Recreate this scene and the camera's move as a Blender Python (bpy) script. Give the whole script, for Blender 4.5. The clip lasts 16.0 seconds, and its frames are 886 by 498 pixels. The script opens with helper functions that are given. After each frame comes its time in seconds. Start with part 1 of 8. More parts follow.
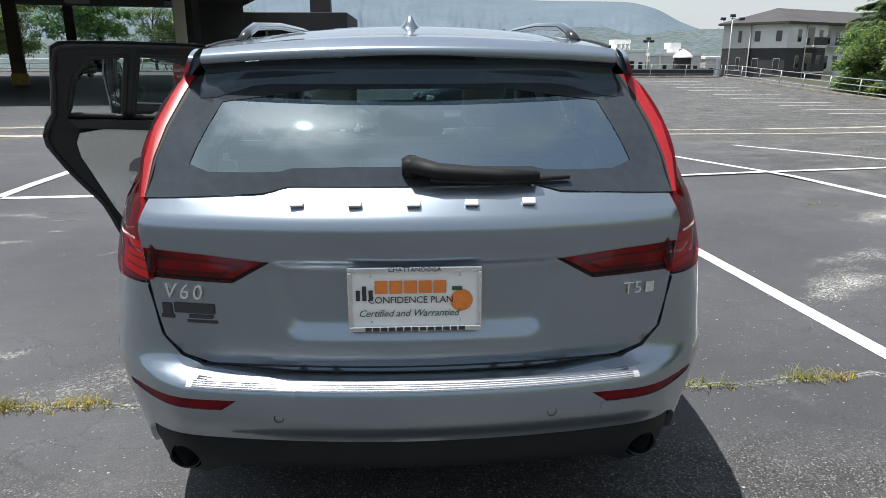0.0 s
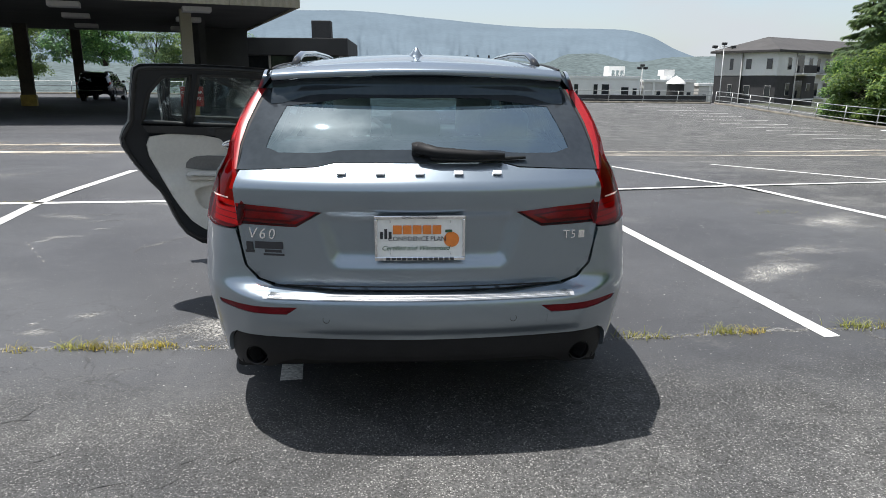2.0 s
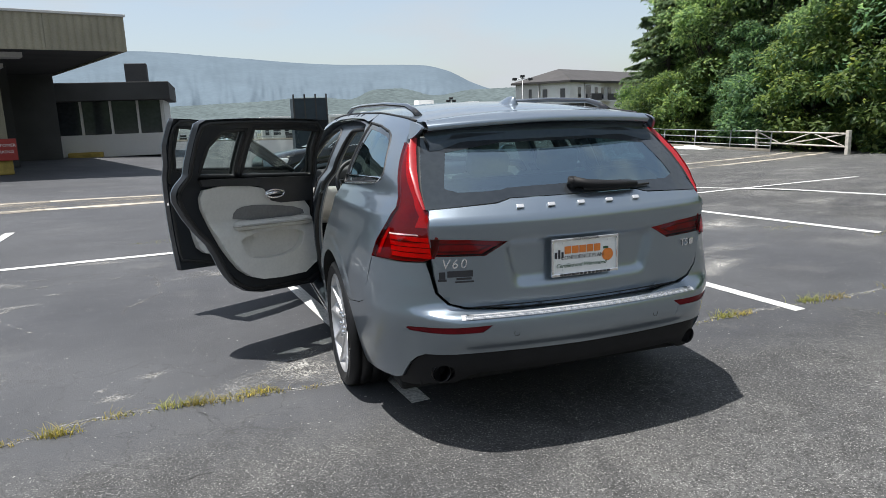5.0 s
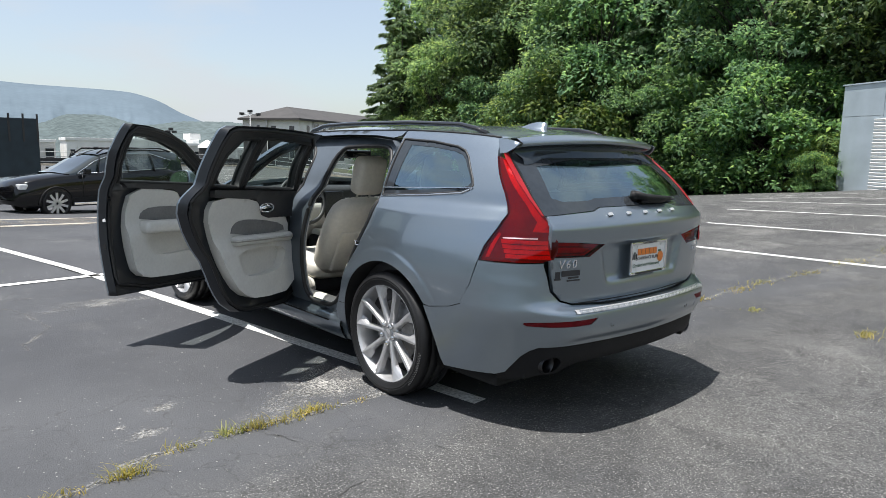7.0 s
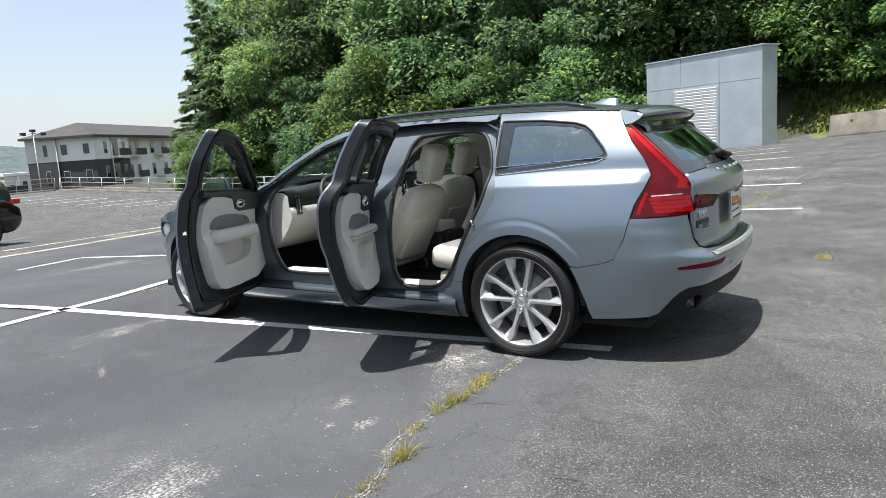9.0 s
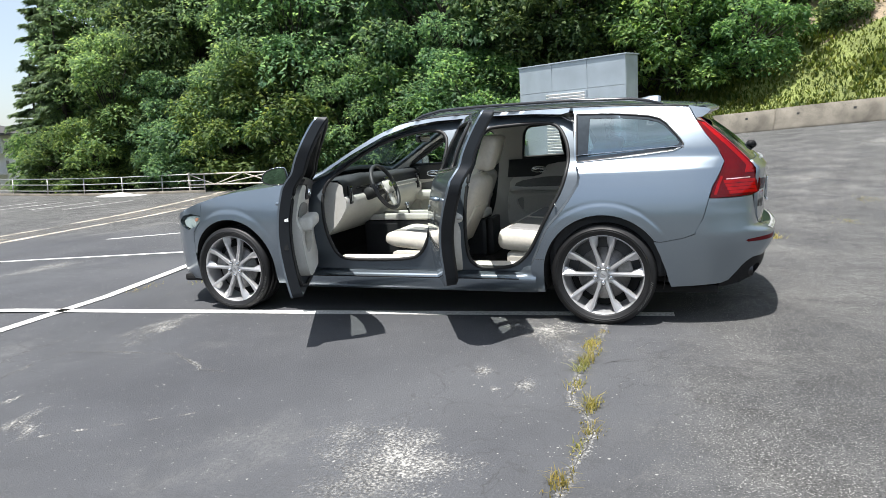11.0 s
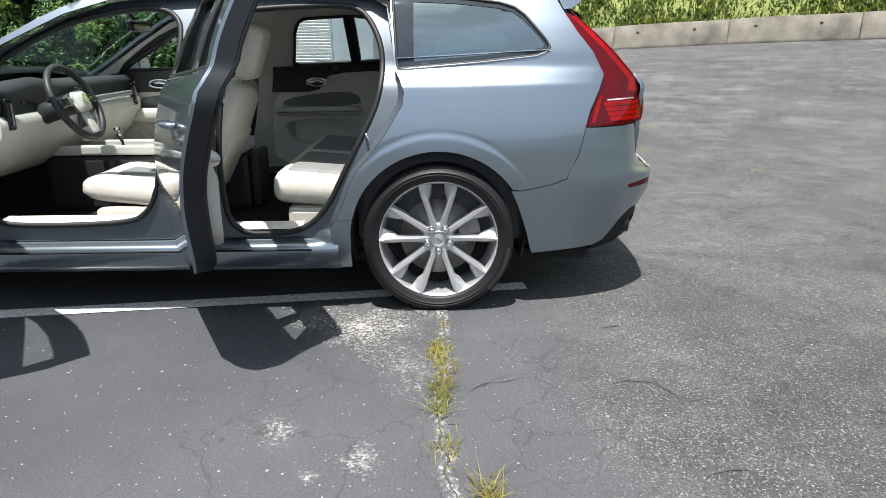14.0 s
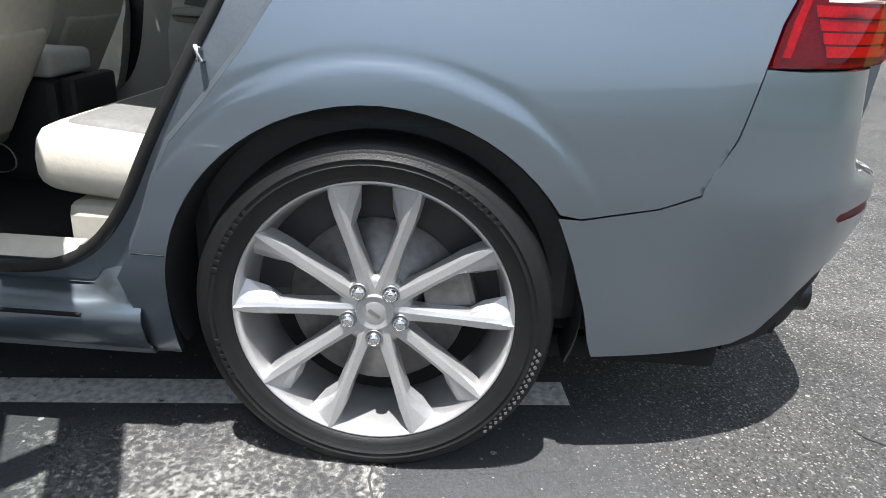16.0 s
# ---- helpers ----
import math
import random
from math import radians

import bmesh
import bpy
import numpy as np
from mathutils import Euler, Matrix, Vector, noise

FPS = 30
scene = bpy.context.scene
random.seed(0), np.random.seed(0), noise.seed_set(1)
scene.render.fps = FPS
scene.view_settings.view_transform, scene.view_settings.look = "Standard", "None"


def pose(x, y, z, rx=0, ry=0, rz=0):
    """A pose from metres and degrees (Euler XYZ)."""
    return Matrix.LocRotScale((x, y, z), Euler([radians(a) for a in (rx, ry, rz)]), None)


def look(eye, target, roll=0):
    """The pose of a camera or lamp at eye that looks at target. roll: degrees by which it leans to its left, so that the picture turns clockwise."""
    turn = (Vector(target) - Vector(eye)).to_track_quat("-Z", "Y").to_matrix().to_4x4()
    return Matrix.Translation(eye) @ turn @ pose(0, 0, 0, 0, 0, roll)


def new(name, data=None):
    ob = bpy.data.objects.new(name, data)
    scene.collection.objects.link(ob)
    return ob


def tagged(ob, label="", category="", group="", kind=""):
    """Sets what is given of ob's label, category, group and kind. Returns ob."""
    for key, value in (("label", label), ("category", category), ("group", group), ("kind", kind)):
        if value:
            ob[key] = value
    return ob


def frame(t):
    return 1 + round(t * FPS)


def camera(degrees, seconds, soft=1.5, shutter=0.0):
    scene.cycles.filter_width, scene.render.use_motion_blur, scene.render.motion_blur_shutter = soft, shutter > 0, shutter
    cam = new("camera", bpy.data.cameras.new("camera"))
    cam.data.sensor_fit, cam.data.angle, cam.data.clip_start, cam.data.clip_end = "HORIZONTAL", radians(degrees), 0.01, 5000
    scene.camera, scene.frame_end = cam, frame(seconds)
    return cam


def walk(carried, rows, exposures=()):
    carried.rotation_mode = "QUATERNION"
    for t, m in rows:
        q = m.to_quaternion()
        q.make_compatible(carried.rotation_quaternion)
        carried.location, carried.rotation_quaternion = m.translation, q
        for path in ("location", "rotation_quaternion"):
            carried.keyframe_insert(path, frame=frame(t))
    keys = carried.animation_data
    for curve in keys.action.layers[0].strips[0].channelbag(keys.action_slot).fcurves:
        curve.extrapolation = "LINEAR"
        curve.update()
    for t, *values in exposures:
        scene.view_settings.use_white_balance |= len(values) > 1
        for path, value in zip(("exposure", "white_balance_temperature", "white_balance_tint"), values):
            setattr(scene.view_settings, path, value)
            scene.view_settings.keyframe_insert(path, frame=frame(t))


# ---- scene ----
cam = camera(65.5, 16.0, soft=0.85)
PATH = [
    (0, (-0.007, -1.526, 1.349), (0.085, 0.396, 0.805), -0.1),
    (0.5, (0.035, -1.798, 1.344), (0.089, 0.138, 0.845), 1.1),
    (1, (-0.033, -2.012, 1.326), (0.017, -0.065, 0.87), -0.1),
    (1.5, (-0.084, -2.216, 1.337), (0.038, -0.274, 0.874), 0.1),
    (2, (-0.044, -2.334, 1.331), (0.059, -0.395, 0.853), 0.3),
    (2.5, (-0.006, -2.451, 1.334), (0.041, -0.512, 0.846), 1.4),
    (3, (-0.151, -2.529, 1.355), (-0.061, -0.579, 0.92), -0.5),
    (3.5, (-0.404, -2.584, 1.384), (-0.084, -0.672, 0.892), -1.7),
    (4, (-0.687, -2.509, 1.368), (-0.355, -0.579, 0.962), -1.3),
    (4.5, (-1.058, -2.444, 1.387), (-0.661, -0.513, 1.054), 0.0),
    (5, (-1.445, -2.49, 1.401), (-0.833, -0.626, 1.012), -2.0),
    (5.2, (-1.6, -2.459, 1.4), (-0.796, -0.665, 1.029), 0.5),
    (7.3, (-3.257, -1.754, 1.302), (-1.915, -0.300, 1.007), 1.1),
    (7.5, (-3.411, -1.690, 1.302), (-2.045, -0.261, 0.999), 1.3),
    (8, (-3.759, -1.452, 1.287), (-2.298, -0.130, 0.947), -0.3),
    (8.2, (-3.868, -1.294, 1.262), (-2.379, -0.002, 0.927), -2.1),
    (10.3, (-5.102, -0.106, 1.28), (-3.28, 0.658, 0.97), -1.1),
    (10.5, (-5.193, 0.008, 1.294), (-3.368, 0.755, 0.964), -1.4),
    (11, (-5.289, 0.408, 1.288), (-3.448, 1.116, 0.957), -3.4),
    (11.5, (-5.373, 0.699, 1.285), (-3.496, 1.326, 0.998), -2.4),
    (12, (-5.344, 0.918, 1.272), (-3.448, 1.401, 0.855), -1.5),
    (12.5, (-5.066, 0.976, 1.249), (-3.163, 1.386, 0.793), -0.9),
    (13, (-4.642, 1.044, 1.186), (-2.72, 1.269, 0.678), 0.5),
    (13.5, (-4.264, 1.112, 1.182), (-2.323, 1.105, 0.702), -0.8),
    (14, (-3.780, 1.023, 1.157), (-1.864, 1.005, 0.583), -0.6),
    (14.5, (-3.349, 0.971, 1.093), (-1.455, 0.933, 0.452), 1.1),
    (15, (-2.846, 0.886, 1.033), (-0.962, 0.804, 0.370), 0.5),
    (15.5, (-2.449, 0.808, 0.983), (-0.556, 0.818, 0.338), 0.9),
    (16, (-2.011, 0.855, 0.911), (-0.147, 0.917, 0.189), 3.1),
]
walk(cam, [(t, look(eye, target, roll)) for t, eye, target, roll in PATH], exposures=((0, .53), (3, .49), (5, .44), (8, .67), (12, .80), (14, .84), (16, .94)))

# ---- light ----
world = bpy.data.worlds.new("world")
scene.world = world
world.use_nodes = True
wnt = world.node_tree
SUN_TO = Vector((-0.25, 0.07, 1.0)).normalized()
sky = wnt.nodes.new("ShaderNodeTexSky")
sky.sky_type, sky.sun_disc = "NISHITA", False
sky.sun_elevation = math.asin(SUN_TO.z)
sky.sun_rotation = math.atan2(SUN_TO.x, SUN_TO.y)
sky.air_density, sky.dust_density, sky.ozone_density = 1.0, 1.6, 1.2
# thin high cloud over the blue
wtc = wnt.nodes.new("ShaderNodeTexCoord")
wmap = wnt.nodes.new("ShaderNodeMapping"); wmap.inputs["Scale"].default_value = (1, 1, 3.2)
wno = wnt.nodes.new("ShaderNodeTexNoise"); wno.inputs["Scale"].default_value, wno.inputs["Detail"].default_value = 2.6, 7
wra = wnt.nodes.new("ShaderNodeMapRange")
for key, val in (("From Min", .46), ("From Max", .62), ("To Min", .40), ("To Max", .95)):
    wra.inputs[key].default_value = val
wmx = wnt.nodes.new("ShaderNodeMix"); wmx.data_type = "RGBA"
wmx.inputs[7].default_value = (3.75, 4.0, 4.25, 1)
wnt.links.new(wtc.outputs["Generated"], wmap.inputs[0]); wnt.links.new(wmap.outputs[0], wno.inputs["Vector"])
wnt.links.new(wno.outputs["Fac"], wra.inputs["Value"]); wnt.links.new(wra.outputs[0], wmx.inputs[0])
wnt.links.new(sky.outputs[0], wmx.inputs[6])
wnt.links.new(wmx.outputs[2], wnt.nodes["Background"].inputs[0])
wnt.nodes["Background"].inputs[1].default_value = 0.125
sun = new("sun", bpy.data.lights.new("sun", "SUN"))
sun.data.energy, sun.data.angle, sun.data.color = 5.0, radians(0.53), (1.0, 0.97, 0.94)
sun.matrix_world = look(SUN_TO * 50, (0, 0, 0))

# ---- materials ----
def mat(name, color=(.5, .5, .5), rough=.5, metal=0.0, coat=0.0, spec=.5, grain=None, bump=None, sheen=0.0):
    """grain: (scale, spread of brightness) twice over; bump: (scale, strength in metres)."""
    m = bpy.data.materials.new(name)
    m.use_nodes = True
    nt = m.node_tree
    b = nt.nodes["Principled BSDF"]
    b.inputs["Base Color"].default_value = (*color, 1)
    b.inputs["Roughness"].default_value, b.inputs["Metallic"].default_value = rough, metal
    b.inputs["Coat Weight"].default_value, b.inputs["Coat Roughness"].default_value = coat, .03
    b.inputs["Specular IOR Level"].default_value = spec
    b.inputs["Sheen Weight"].default_value = sheen
    if grain or bump:
        tc = nt.nodes.new("ShaderNodeTexCoord")
    if grain:
        last = None
        for k, (scale, spread) in enumerate(((grain[0], grain[1]), (grain[2], grain[3]))):
            n = nt.nodes.new("ShaderNodeTexNoise")
            n.inputs["Scale"].default_value, n.inputs["Detail"].default_value = scale, 5
            nt.links.new(tc.outputs["Object"], n.inputs["Vector"])
            r = nt.nodes.new("ShaderNodeMapRange")
            r.inputs["From Min"].default_value, r.inputs["From Max"].default_value = .3, .7
            r.inputs["To Min"].default_value, r.inputs["To Max"].default_value = 1 - spread, 1 + spread
            nt.links.new(n.outputs["Fac"], r.inputs["Value"])
            if last is None:
                last = r.outputs[0]
            else:
                mu = nt.nodes.new("ShaderNodeMath"); mu.operation = "MULTIPLY"
                nt.links.new(last, mu.inputs[0]); nt.links.new(r.outputs[0], mu.inputs[1])
                last = mu.outputs[0]
        vm = nt.nodes.new("ShaderNodeVectorMath"); vm.operation = "SCALE"
        vm.inputs[0].default_value = color
        nt.links.new(last, vm.inputs["Scale"])
        nt.links.new(vm.outputs[0], b.inputs["Base Color"])
    if bump:
        n = nt.nodes.new("ShaderNodeTexNoise")
        n.inputs["Scale"].default_value, n.inputs["Detail"].default_value = bump[0], 4
        nt.links.new(tc.outputs["Object"], n.inputs["Vector"])
        bp = nt.nodes.new("ShaderNodeBump")
        bp.inputs["Distance"].default_value, bp.inputs["Strength"].default_value = bump[1], 1.0
        nt.links.new(n.outputs["Fac"], bp.inputs["Height"])
        nt.links.new(bp.outputs[0], b.inputs["Normal"])
    return m


def glass(name, tint, gloss=.05, grazing=.55):
    """Thin sheet glass: tinted see-through with a mirror gloss that grows at grazing angles."""
    m = bpy.data.materials.new(name)
    m.use_nodes = True
    nt = m.node_tree
    nt.nodes.remove(nt.nodes["Principled BSDF"])
    tr = nt.nodes.new("ShaderNodeBsdfTransparent"); tr.inputs[0].default_value = (*tint, 1)
    gl = nt.nodes.new("ShaderNodeBsdfGlossy"); gl.inputs["Roughness"].default_value, gl.inputs["Color"].default_value = .015, (.70, .90, 1.0, 1)
    lw = nt.nodes.new("ShaderNodeLayerWeight"); lw.inputs[0].default_value = .5
    pw = nt.nodes.new("ShaderNodeMath"); pw.operation = "POWER"; pw.inputs[1].default_value = 4.0
    fr = nt.nodes.new("ShaderNodeMath"); fr.operation = "MULTIPLY_ADD"; fr.inputs[1].default_value, fr.inputs[2].default_value = grazing, gloss
    nt.links.new(lw.outputs["Facing"], pw.inputs[0]); nt.links.new(pw.outputs[0], fr.inputs[0])
    mx = nt.nodes.new("ShaderNodeMixShader")
    nt.links.new(fr.outputs[0], mx.inputs[0]); nt.links.new(tr.outputs[0], mx.inputs[1]); nt.links.new(gl.outputs[0], mx.inputs[2])
    nt.links.new(mx.outputs[0], nt.nodes["Material Output"].inputs[0])
    return m


def node_mat(name):
    m = bpy.data.materials.new(name)
    m.use_nodes = True
    return m, m.node_tree, m.node_tree.nodes["Principled BSDF"]


def paint_mat():
    m, nt, b = node_mat("metallic grey-blue paint")
    tc = nt.nodes.new("ShaderNodeTexCoord")
    n = nt.nodes.new("ShaderNodeTexNoise"); n.inputs["Scale"].default_value = 900; n.inputs["Detail"].default_value = 1
    d = nt.nodes.new("ShaderNodeTexNoise"); d.inputs["Scale"].default_value = 3; d.inputs["Detail"].default_value = 6
    for q in (n, d):
        nt.links.new(tc.outputs["Object"], q.inputs["Vector"])
    r = nt.nodes.new("ShaderNodeValToRGB")
    r.color_ramp.elements[0].position, r.color_ramp.elements[0].color = .3, (.228, .272, .316, 1)
    r.color_ramp.elements[1].position, r.color_ramp.elements[1].color = .7, (.306, .363, .412, 1)
    nt.links.new(n.outputs["Fac"], r.inputs[0])
    nt.links.new(r.outputs[0], b.inputs["Base Color"])
    rr = nt.nodes.new("ShaderNodeMapRange")
    rr.inputs["From Min"].default_value, rr.inputs["From Max"].default_value = .3, .75
    rr.inputs["To Min"].default_value, rr.inputs["To Max"].default_value = .30, .34
    nt.links.new(d.outputs["Fac"], rr.inputs["Value"]); nt.links.new(rr.outputs[0], b.inputs["Roughness"])
    b.inputs["Metallic"].default_value = .9
    b.inputs["Coat Weight"].default_value, b.inputs["Coat Roughness"].default_value = 1.0, .04
    return m


def asphalt_mat():
    m, nt, b = node_mat("weathered asphalt")
    L = nt.links.new
    tc = nt.nodes.new("ShaderNodeTexCoord")
    def noise_node(scale, detail, rough=.55):
        n = nt.nodes.new("ShaderNodeTexNoise")
        n.inputs["Scale"].default_value, n.inputs["Detail"].default_value, n.inputs["Roughness"].default_value = scale, detail, rough
        L(tc.outputs["Object"], n.inputs["Vector"])
        return n.outputs["Fac"]
    def ramp(v, p0, c0, p1, c1):
        r = nt.nodes.new("ShaderNodeValToRGB")
        r.color_ramp.elements[0].position, r.color_ramp.elements[0].color = p0, (*c0, 1)
        r.color_ramp.elements[1].position, r.color_ramp.elements[1].color = p1, (*c1, 1)
        L(v, r.inputs[0])
        return r.outputs[0]
    def mix(f, a, c, mode="MIX"):
        x = nt.nodes.new("ShaderNodeMix"); x.data_type, x.blend_type = "RGBA", mode
        if isinstance(f, float): x.inputs[0].default_value = f
        else: L(f, x.inputs[0])
        for k, v in ((6, a), (7, c)):
            if isinstance(v, tuple): x.inputs[k].default_value = (*v, 1)
            else: L(v, x.inputs[k])
        return x.outputs[2]
    g = lambda v: (v, v, v)
    def math_node(op, a, c):
        x = nt.nodes.new("ShaderNodeMath"); x.operation = op
        for k, v in ((0, a), (1, c)):
            if isinstance(v, (int, float)): x.inputs[k].default_value = v
            else: L(v, x.inputs[k])
        return x.outputs[0]
    def span(v, a, c):
        r = nt.nodes.new("ShaderNodeMapRange"); r.interpolation_type = "SMOOTHSTEP"
        r.inputs["From Min"].default_value, r.inputs["From Max"].default_value = a, c
        L(v, r.inputs["Value"])
        return r.outputs[0]
    def stones(scale, share, size):
        """Single pale stones of a given share and size, scattered without order."""
        vo = nt.nodes.new("ShaderNodeTexVoronoi"); vo.inputs["Scale"].default_value = scale
        L(tc.outputs["Object"], vo.inputs["Vector"])
        sep = nt.nodes.new("ShaderNodeSeparateColor"); L(vo.outputs["Color"], sep.inputs[0])
        keep = math_node("GREATER_THAN", sep.outputs[0], 1 - share)
        reach = math_node("MULTIPLY_ADD", sep.outputs[1], size)
        reach.node.inputs[2].default_value = size * .35
        return math_node("MULTIPLY", keep, math_node("LESS_THAN", vo.outputs["Distance"], reach))
    # sealed and smooth in the stalls, older and open-grained behind them and far to the right
    xyz = nt.nodes.new("ShaderNodeSeparateXYZ"); L(tc.outputs["Object"], xyz.inputs[0])
    stray = noise_node(.8, 5)
    edge = math_node("MULTIPLY_ADD", stray, 1.6); L(xyz.outputs[1], edge.node.inputs[2])
    edge_x = math_node("MULTIPLY_ADD", stray, 3.0); L(xyz.outputs[0], edge_x.node.inputs[2])
    coarse = math_node("MAXIMUM", span(edge, 1.75, 1.05), span(edge_x, 4.5, 8.0))
    sealed = ramp(noise_node(.45, 6), .35, (.060, .0625, .069), .7, (.083, .0855, .0905))
    old = ramp(noise_node(.85, 10, .70), .36, (.048, .049, .0505), .66, (.088, .0875, .0845))
    col = mix(coarse, sealed, old)
    mid = ramp(noise_node(4.5, 10, .76), .36, g(.72), .66, g(1.30))
    even = ramp(noise_node(2.2, 7, .65), .32, g(.90), .72, g(1.10))
    stain = ramp(noise_node(.24, 9, .68), .36, g(.84), .64, g(1.16))
    col = mix(1.0, mix(1.0, col, mix(coarse, even, mid), "MULTIPLY"), stain, "MULTIPLY")
    fine = ramp(noise_node(95, 4, .8), .34, g(.22), .68, g(1.85))
    smooth = ramp(noise_node(120, 3, .7), .30, g(.72), .72, g(1.26))
    col = mix(1.0, col, mix(coarse, smooth, fine), "MULTIPLY")
    # pale stones worn bare: many on the old ground, a few on the sealed
    thick = ramp(noise_node(.9, 7, .7), .36, g(.45), .62, g(1))
    many = math_node("MAXIMUM", stones(105, .15, .36), stones(190, .24, .44))
    some = math_node("MAXIMUM", stones(60, .008, .30), stones(130, .02, .38))
    pale = math_node("MAXIMUM", math_node("MULTIPLY", math_node("MULTIPLY", many, coarse), thick), some)
    tone = ramp(noise_node(300, 1), .3, (.17, .17, .165), .7, (.46, .45, .425))
    col = mix(pale, col, tone)
    # dusty, bleached streaks
    dusty = mix(span(edge_x, 4.0, 7.5), ramp(noise_node(.75, 9, .68), .58, g(0), .74, g(.40)), ramp(noise_node(1.1, 10, .74), .50, g(0), .68, g(.70)))
    grit = ramp(noise_node(48, 4, .7), .40, g(.15), .60, g(1))
    col = mix(mix(1.0, dusty, grit, "MULTIPLY"), col, (.27, .266, .25))
    # fine crazing
    v2 = nt.nodes.new("ShaderNodeTexVoronoi"); v2.feature = "DISTANCE_TO_EDGE"; v2.inputs["Scale"].default_value = 3.0
    wob = nt.nodes.new("ShaderNodeVectorMath"); wob.operation = "ADD"
    wn = nt.nodes.new("ShaderNodeTexNoise"); wn.inputs["Scale"].default_value = 3; wn.inputs["Detail"].default_value = 6
    L(tc.outputs["Object"], wn.inputs["Vector"])
    ws = nt.nodes.new("ShaderNodeVectorMath"); ws.operation = "SCALE"; ws.inputs["Scale"].default_value = .5
    L(wn.outputs["Color"], ws.inputs[0]); L(tc.outputs["Object"], wob.inputs[0]); L(ws.outputs[0], wob.inputs[1])
    L(wob.outputs[0], v2.inputs["Vector"])
    crack = ramp(v2.outputs["Distance"], .004, g(1), .014, g(0))
    where = ramp(noise_node(.5, 3), .46, g(0), .60, g(.5))
    cr = mix(1.0, crack, where, "MULTIPLY")
    col = mix(cr, col, (.035, .034, .033))
    L(col, b.inputs["Base Color"])
    b.inputs["Roughness"].default_value = .82
    b.inputs["Specular IOR Level"].default_value = .35
    bp = nt.nodes.new("ShaderNodeBump"); bp.inputs["Distance"].default_value = .006; bp.inputs["Strength"].default_value = .9
    L(math_node("ADD", noise_node(110, 4, .7), math_node("MULTIPLY", pale, .35)), bp.inputs["Height"])
    L(bp.outputs[0], b.inputs["Normal"])
    return m


def worn_mat(name, over, scale, lo, hi, under=None, rough=.8, stones=60):
    """Thin paint or dust with gaps through which the ground shows (the gaps are see-through)."""
    m, nt, b = node_mat(name)
    L = nt.links.new
    tc = nt.nodes.new("ShaderNodeTexCoord")
    n = nt.nodes.new("ShaderNodeTexNoise"); n.inputs["Scale"].default_value = scale; n.inputs["Detail"].default_value = 8; n.inputs["Roughness"].default_value = .7
    L(tc.outputs["Object"], n.inputs["Vector"])
    r = nt.nodes.new("ShaderNodeValToRGB")
    r.color_ramp.elements[0].position, r.color_ramp.elements[1].position = lo, hi
    L(n.outputs["Fac"], r.inputs[0])
    n2 = nt.nodes.new("ShaderNodeTexNoise"); n2.inputs["Scale"].default_value = stones; n2.inputs["Detail"].default_value = 3
    L(tc.outputs["Object"], n2.inputs["Vector"])
    r2 = nt.nodes.new("ShaderNodeValToRGB")
    r2.color_ramp.elements[0].color = tuple(.72 * v for v in over) + (1,)
    r2.color_ramp.elements[1].color = tuple(min(1, 1.2 * v) for v in over) + (1,)
    r2.color_ramp.elements[0].position, r2.color_ramp.elements[1].position = .35, .65
    L(n2.outputs["Fac"], r2.inputs[0]); L(r2.outputs[0], b.inputs["Base Color"])
    b.inputs["Roughness"].default_value = rough
    L(r.outputs[0], b.inputs["Alpha"])
    return m


PAINT = paint_mat()
ASPHALT = asphalt_mat()
LINE = worn_mat("worn white road paint", (.66, .66, .63), 26, .30, .42)
CHROME = mat("bright chrome", (.85, .86, .87), .07, 1.0)
ALLOY = mat("silver alloy", (.66, .66, .66), .42, .7, coat=.2, grain=(300, .05, 9, .06))
WHEELALLOY = mat("brushed silver wheel alloy", (.56, .56, .565), .36, .66, grain=(300, .05, 9, .10))
# pale rubber carries the painted highlights of the moulded diamonds
GLINT_RUBBER = mat("tyre rubber paled for painted highlights", (.10, .10, .099), .6, grain=(200, .4, 30, .4))
DARK_ALLOY = mat("grey painted alloy", (.30, .30, .305), .4, .7, grain=(200, .06, 8, .08))
SMOKED = mat("smoked exhaust steel", (.07, .07, .073), .34, 1.0, grain=(60, .1, 12, .15))
IRON = mat("brake iron", (.24, .235, .23), .45, .8, grain=(60, .15, 12, .2))
RUBBER = mat("tyre rubber", (.009, .009, .0095), .5, spec=.45, grain=(40, .15, 6, .25), bump=(220, .0006))
SEAL = mat("black rubber seal", (.012, .012, .012), .55, grain=(60, .2, 9, .2))
BLACK = mat("black textured plastic", (.010, .010, .011), .6, spec=.25, grain=(150, .15, 10, .2), bump=(500, .0003))
# blue-grey base holds both dust and a painted sheen of sky
FRIT = mat("black glass print lifted for dust and sky sheen", (.032, .036, .041), .02, grain=(40, .1, 5, .1))
REDGLOSS = mat("glossy red lamp edge", (.30, .012, .016), .32, coat=.15, spec=.25, grain=(90, .12, 12, .1))
AMBER = mat("amber lamp reflector", (.80, .33, .22), .3, grain=(60, .1, 9, .1))
GLOSSBLACK = mat("gloss black trim", (.008, .008, .009), .12, coat=1.0, grain=(20, .1, 5, .1))
# darker copies of the body paint: the shade inside doors and jambs is painted in
SHADE_SHELL = mat("body paint darkened for door shade", (.014, .017, .021), .45, .3, coat=.12, grain=(200, .1, 6, .1))
SHADE_JAMB = mat("flat grey-blue body paint darkened for jamb shade", (.125, .148, .170), .48, .5, coat=.25, grain=(200, .06, 6, .08))
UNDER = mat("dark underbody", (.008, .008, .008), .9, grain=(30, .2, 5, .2))
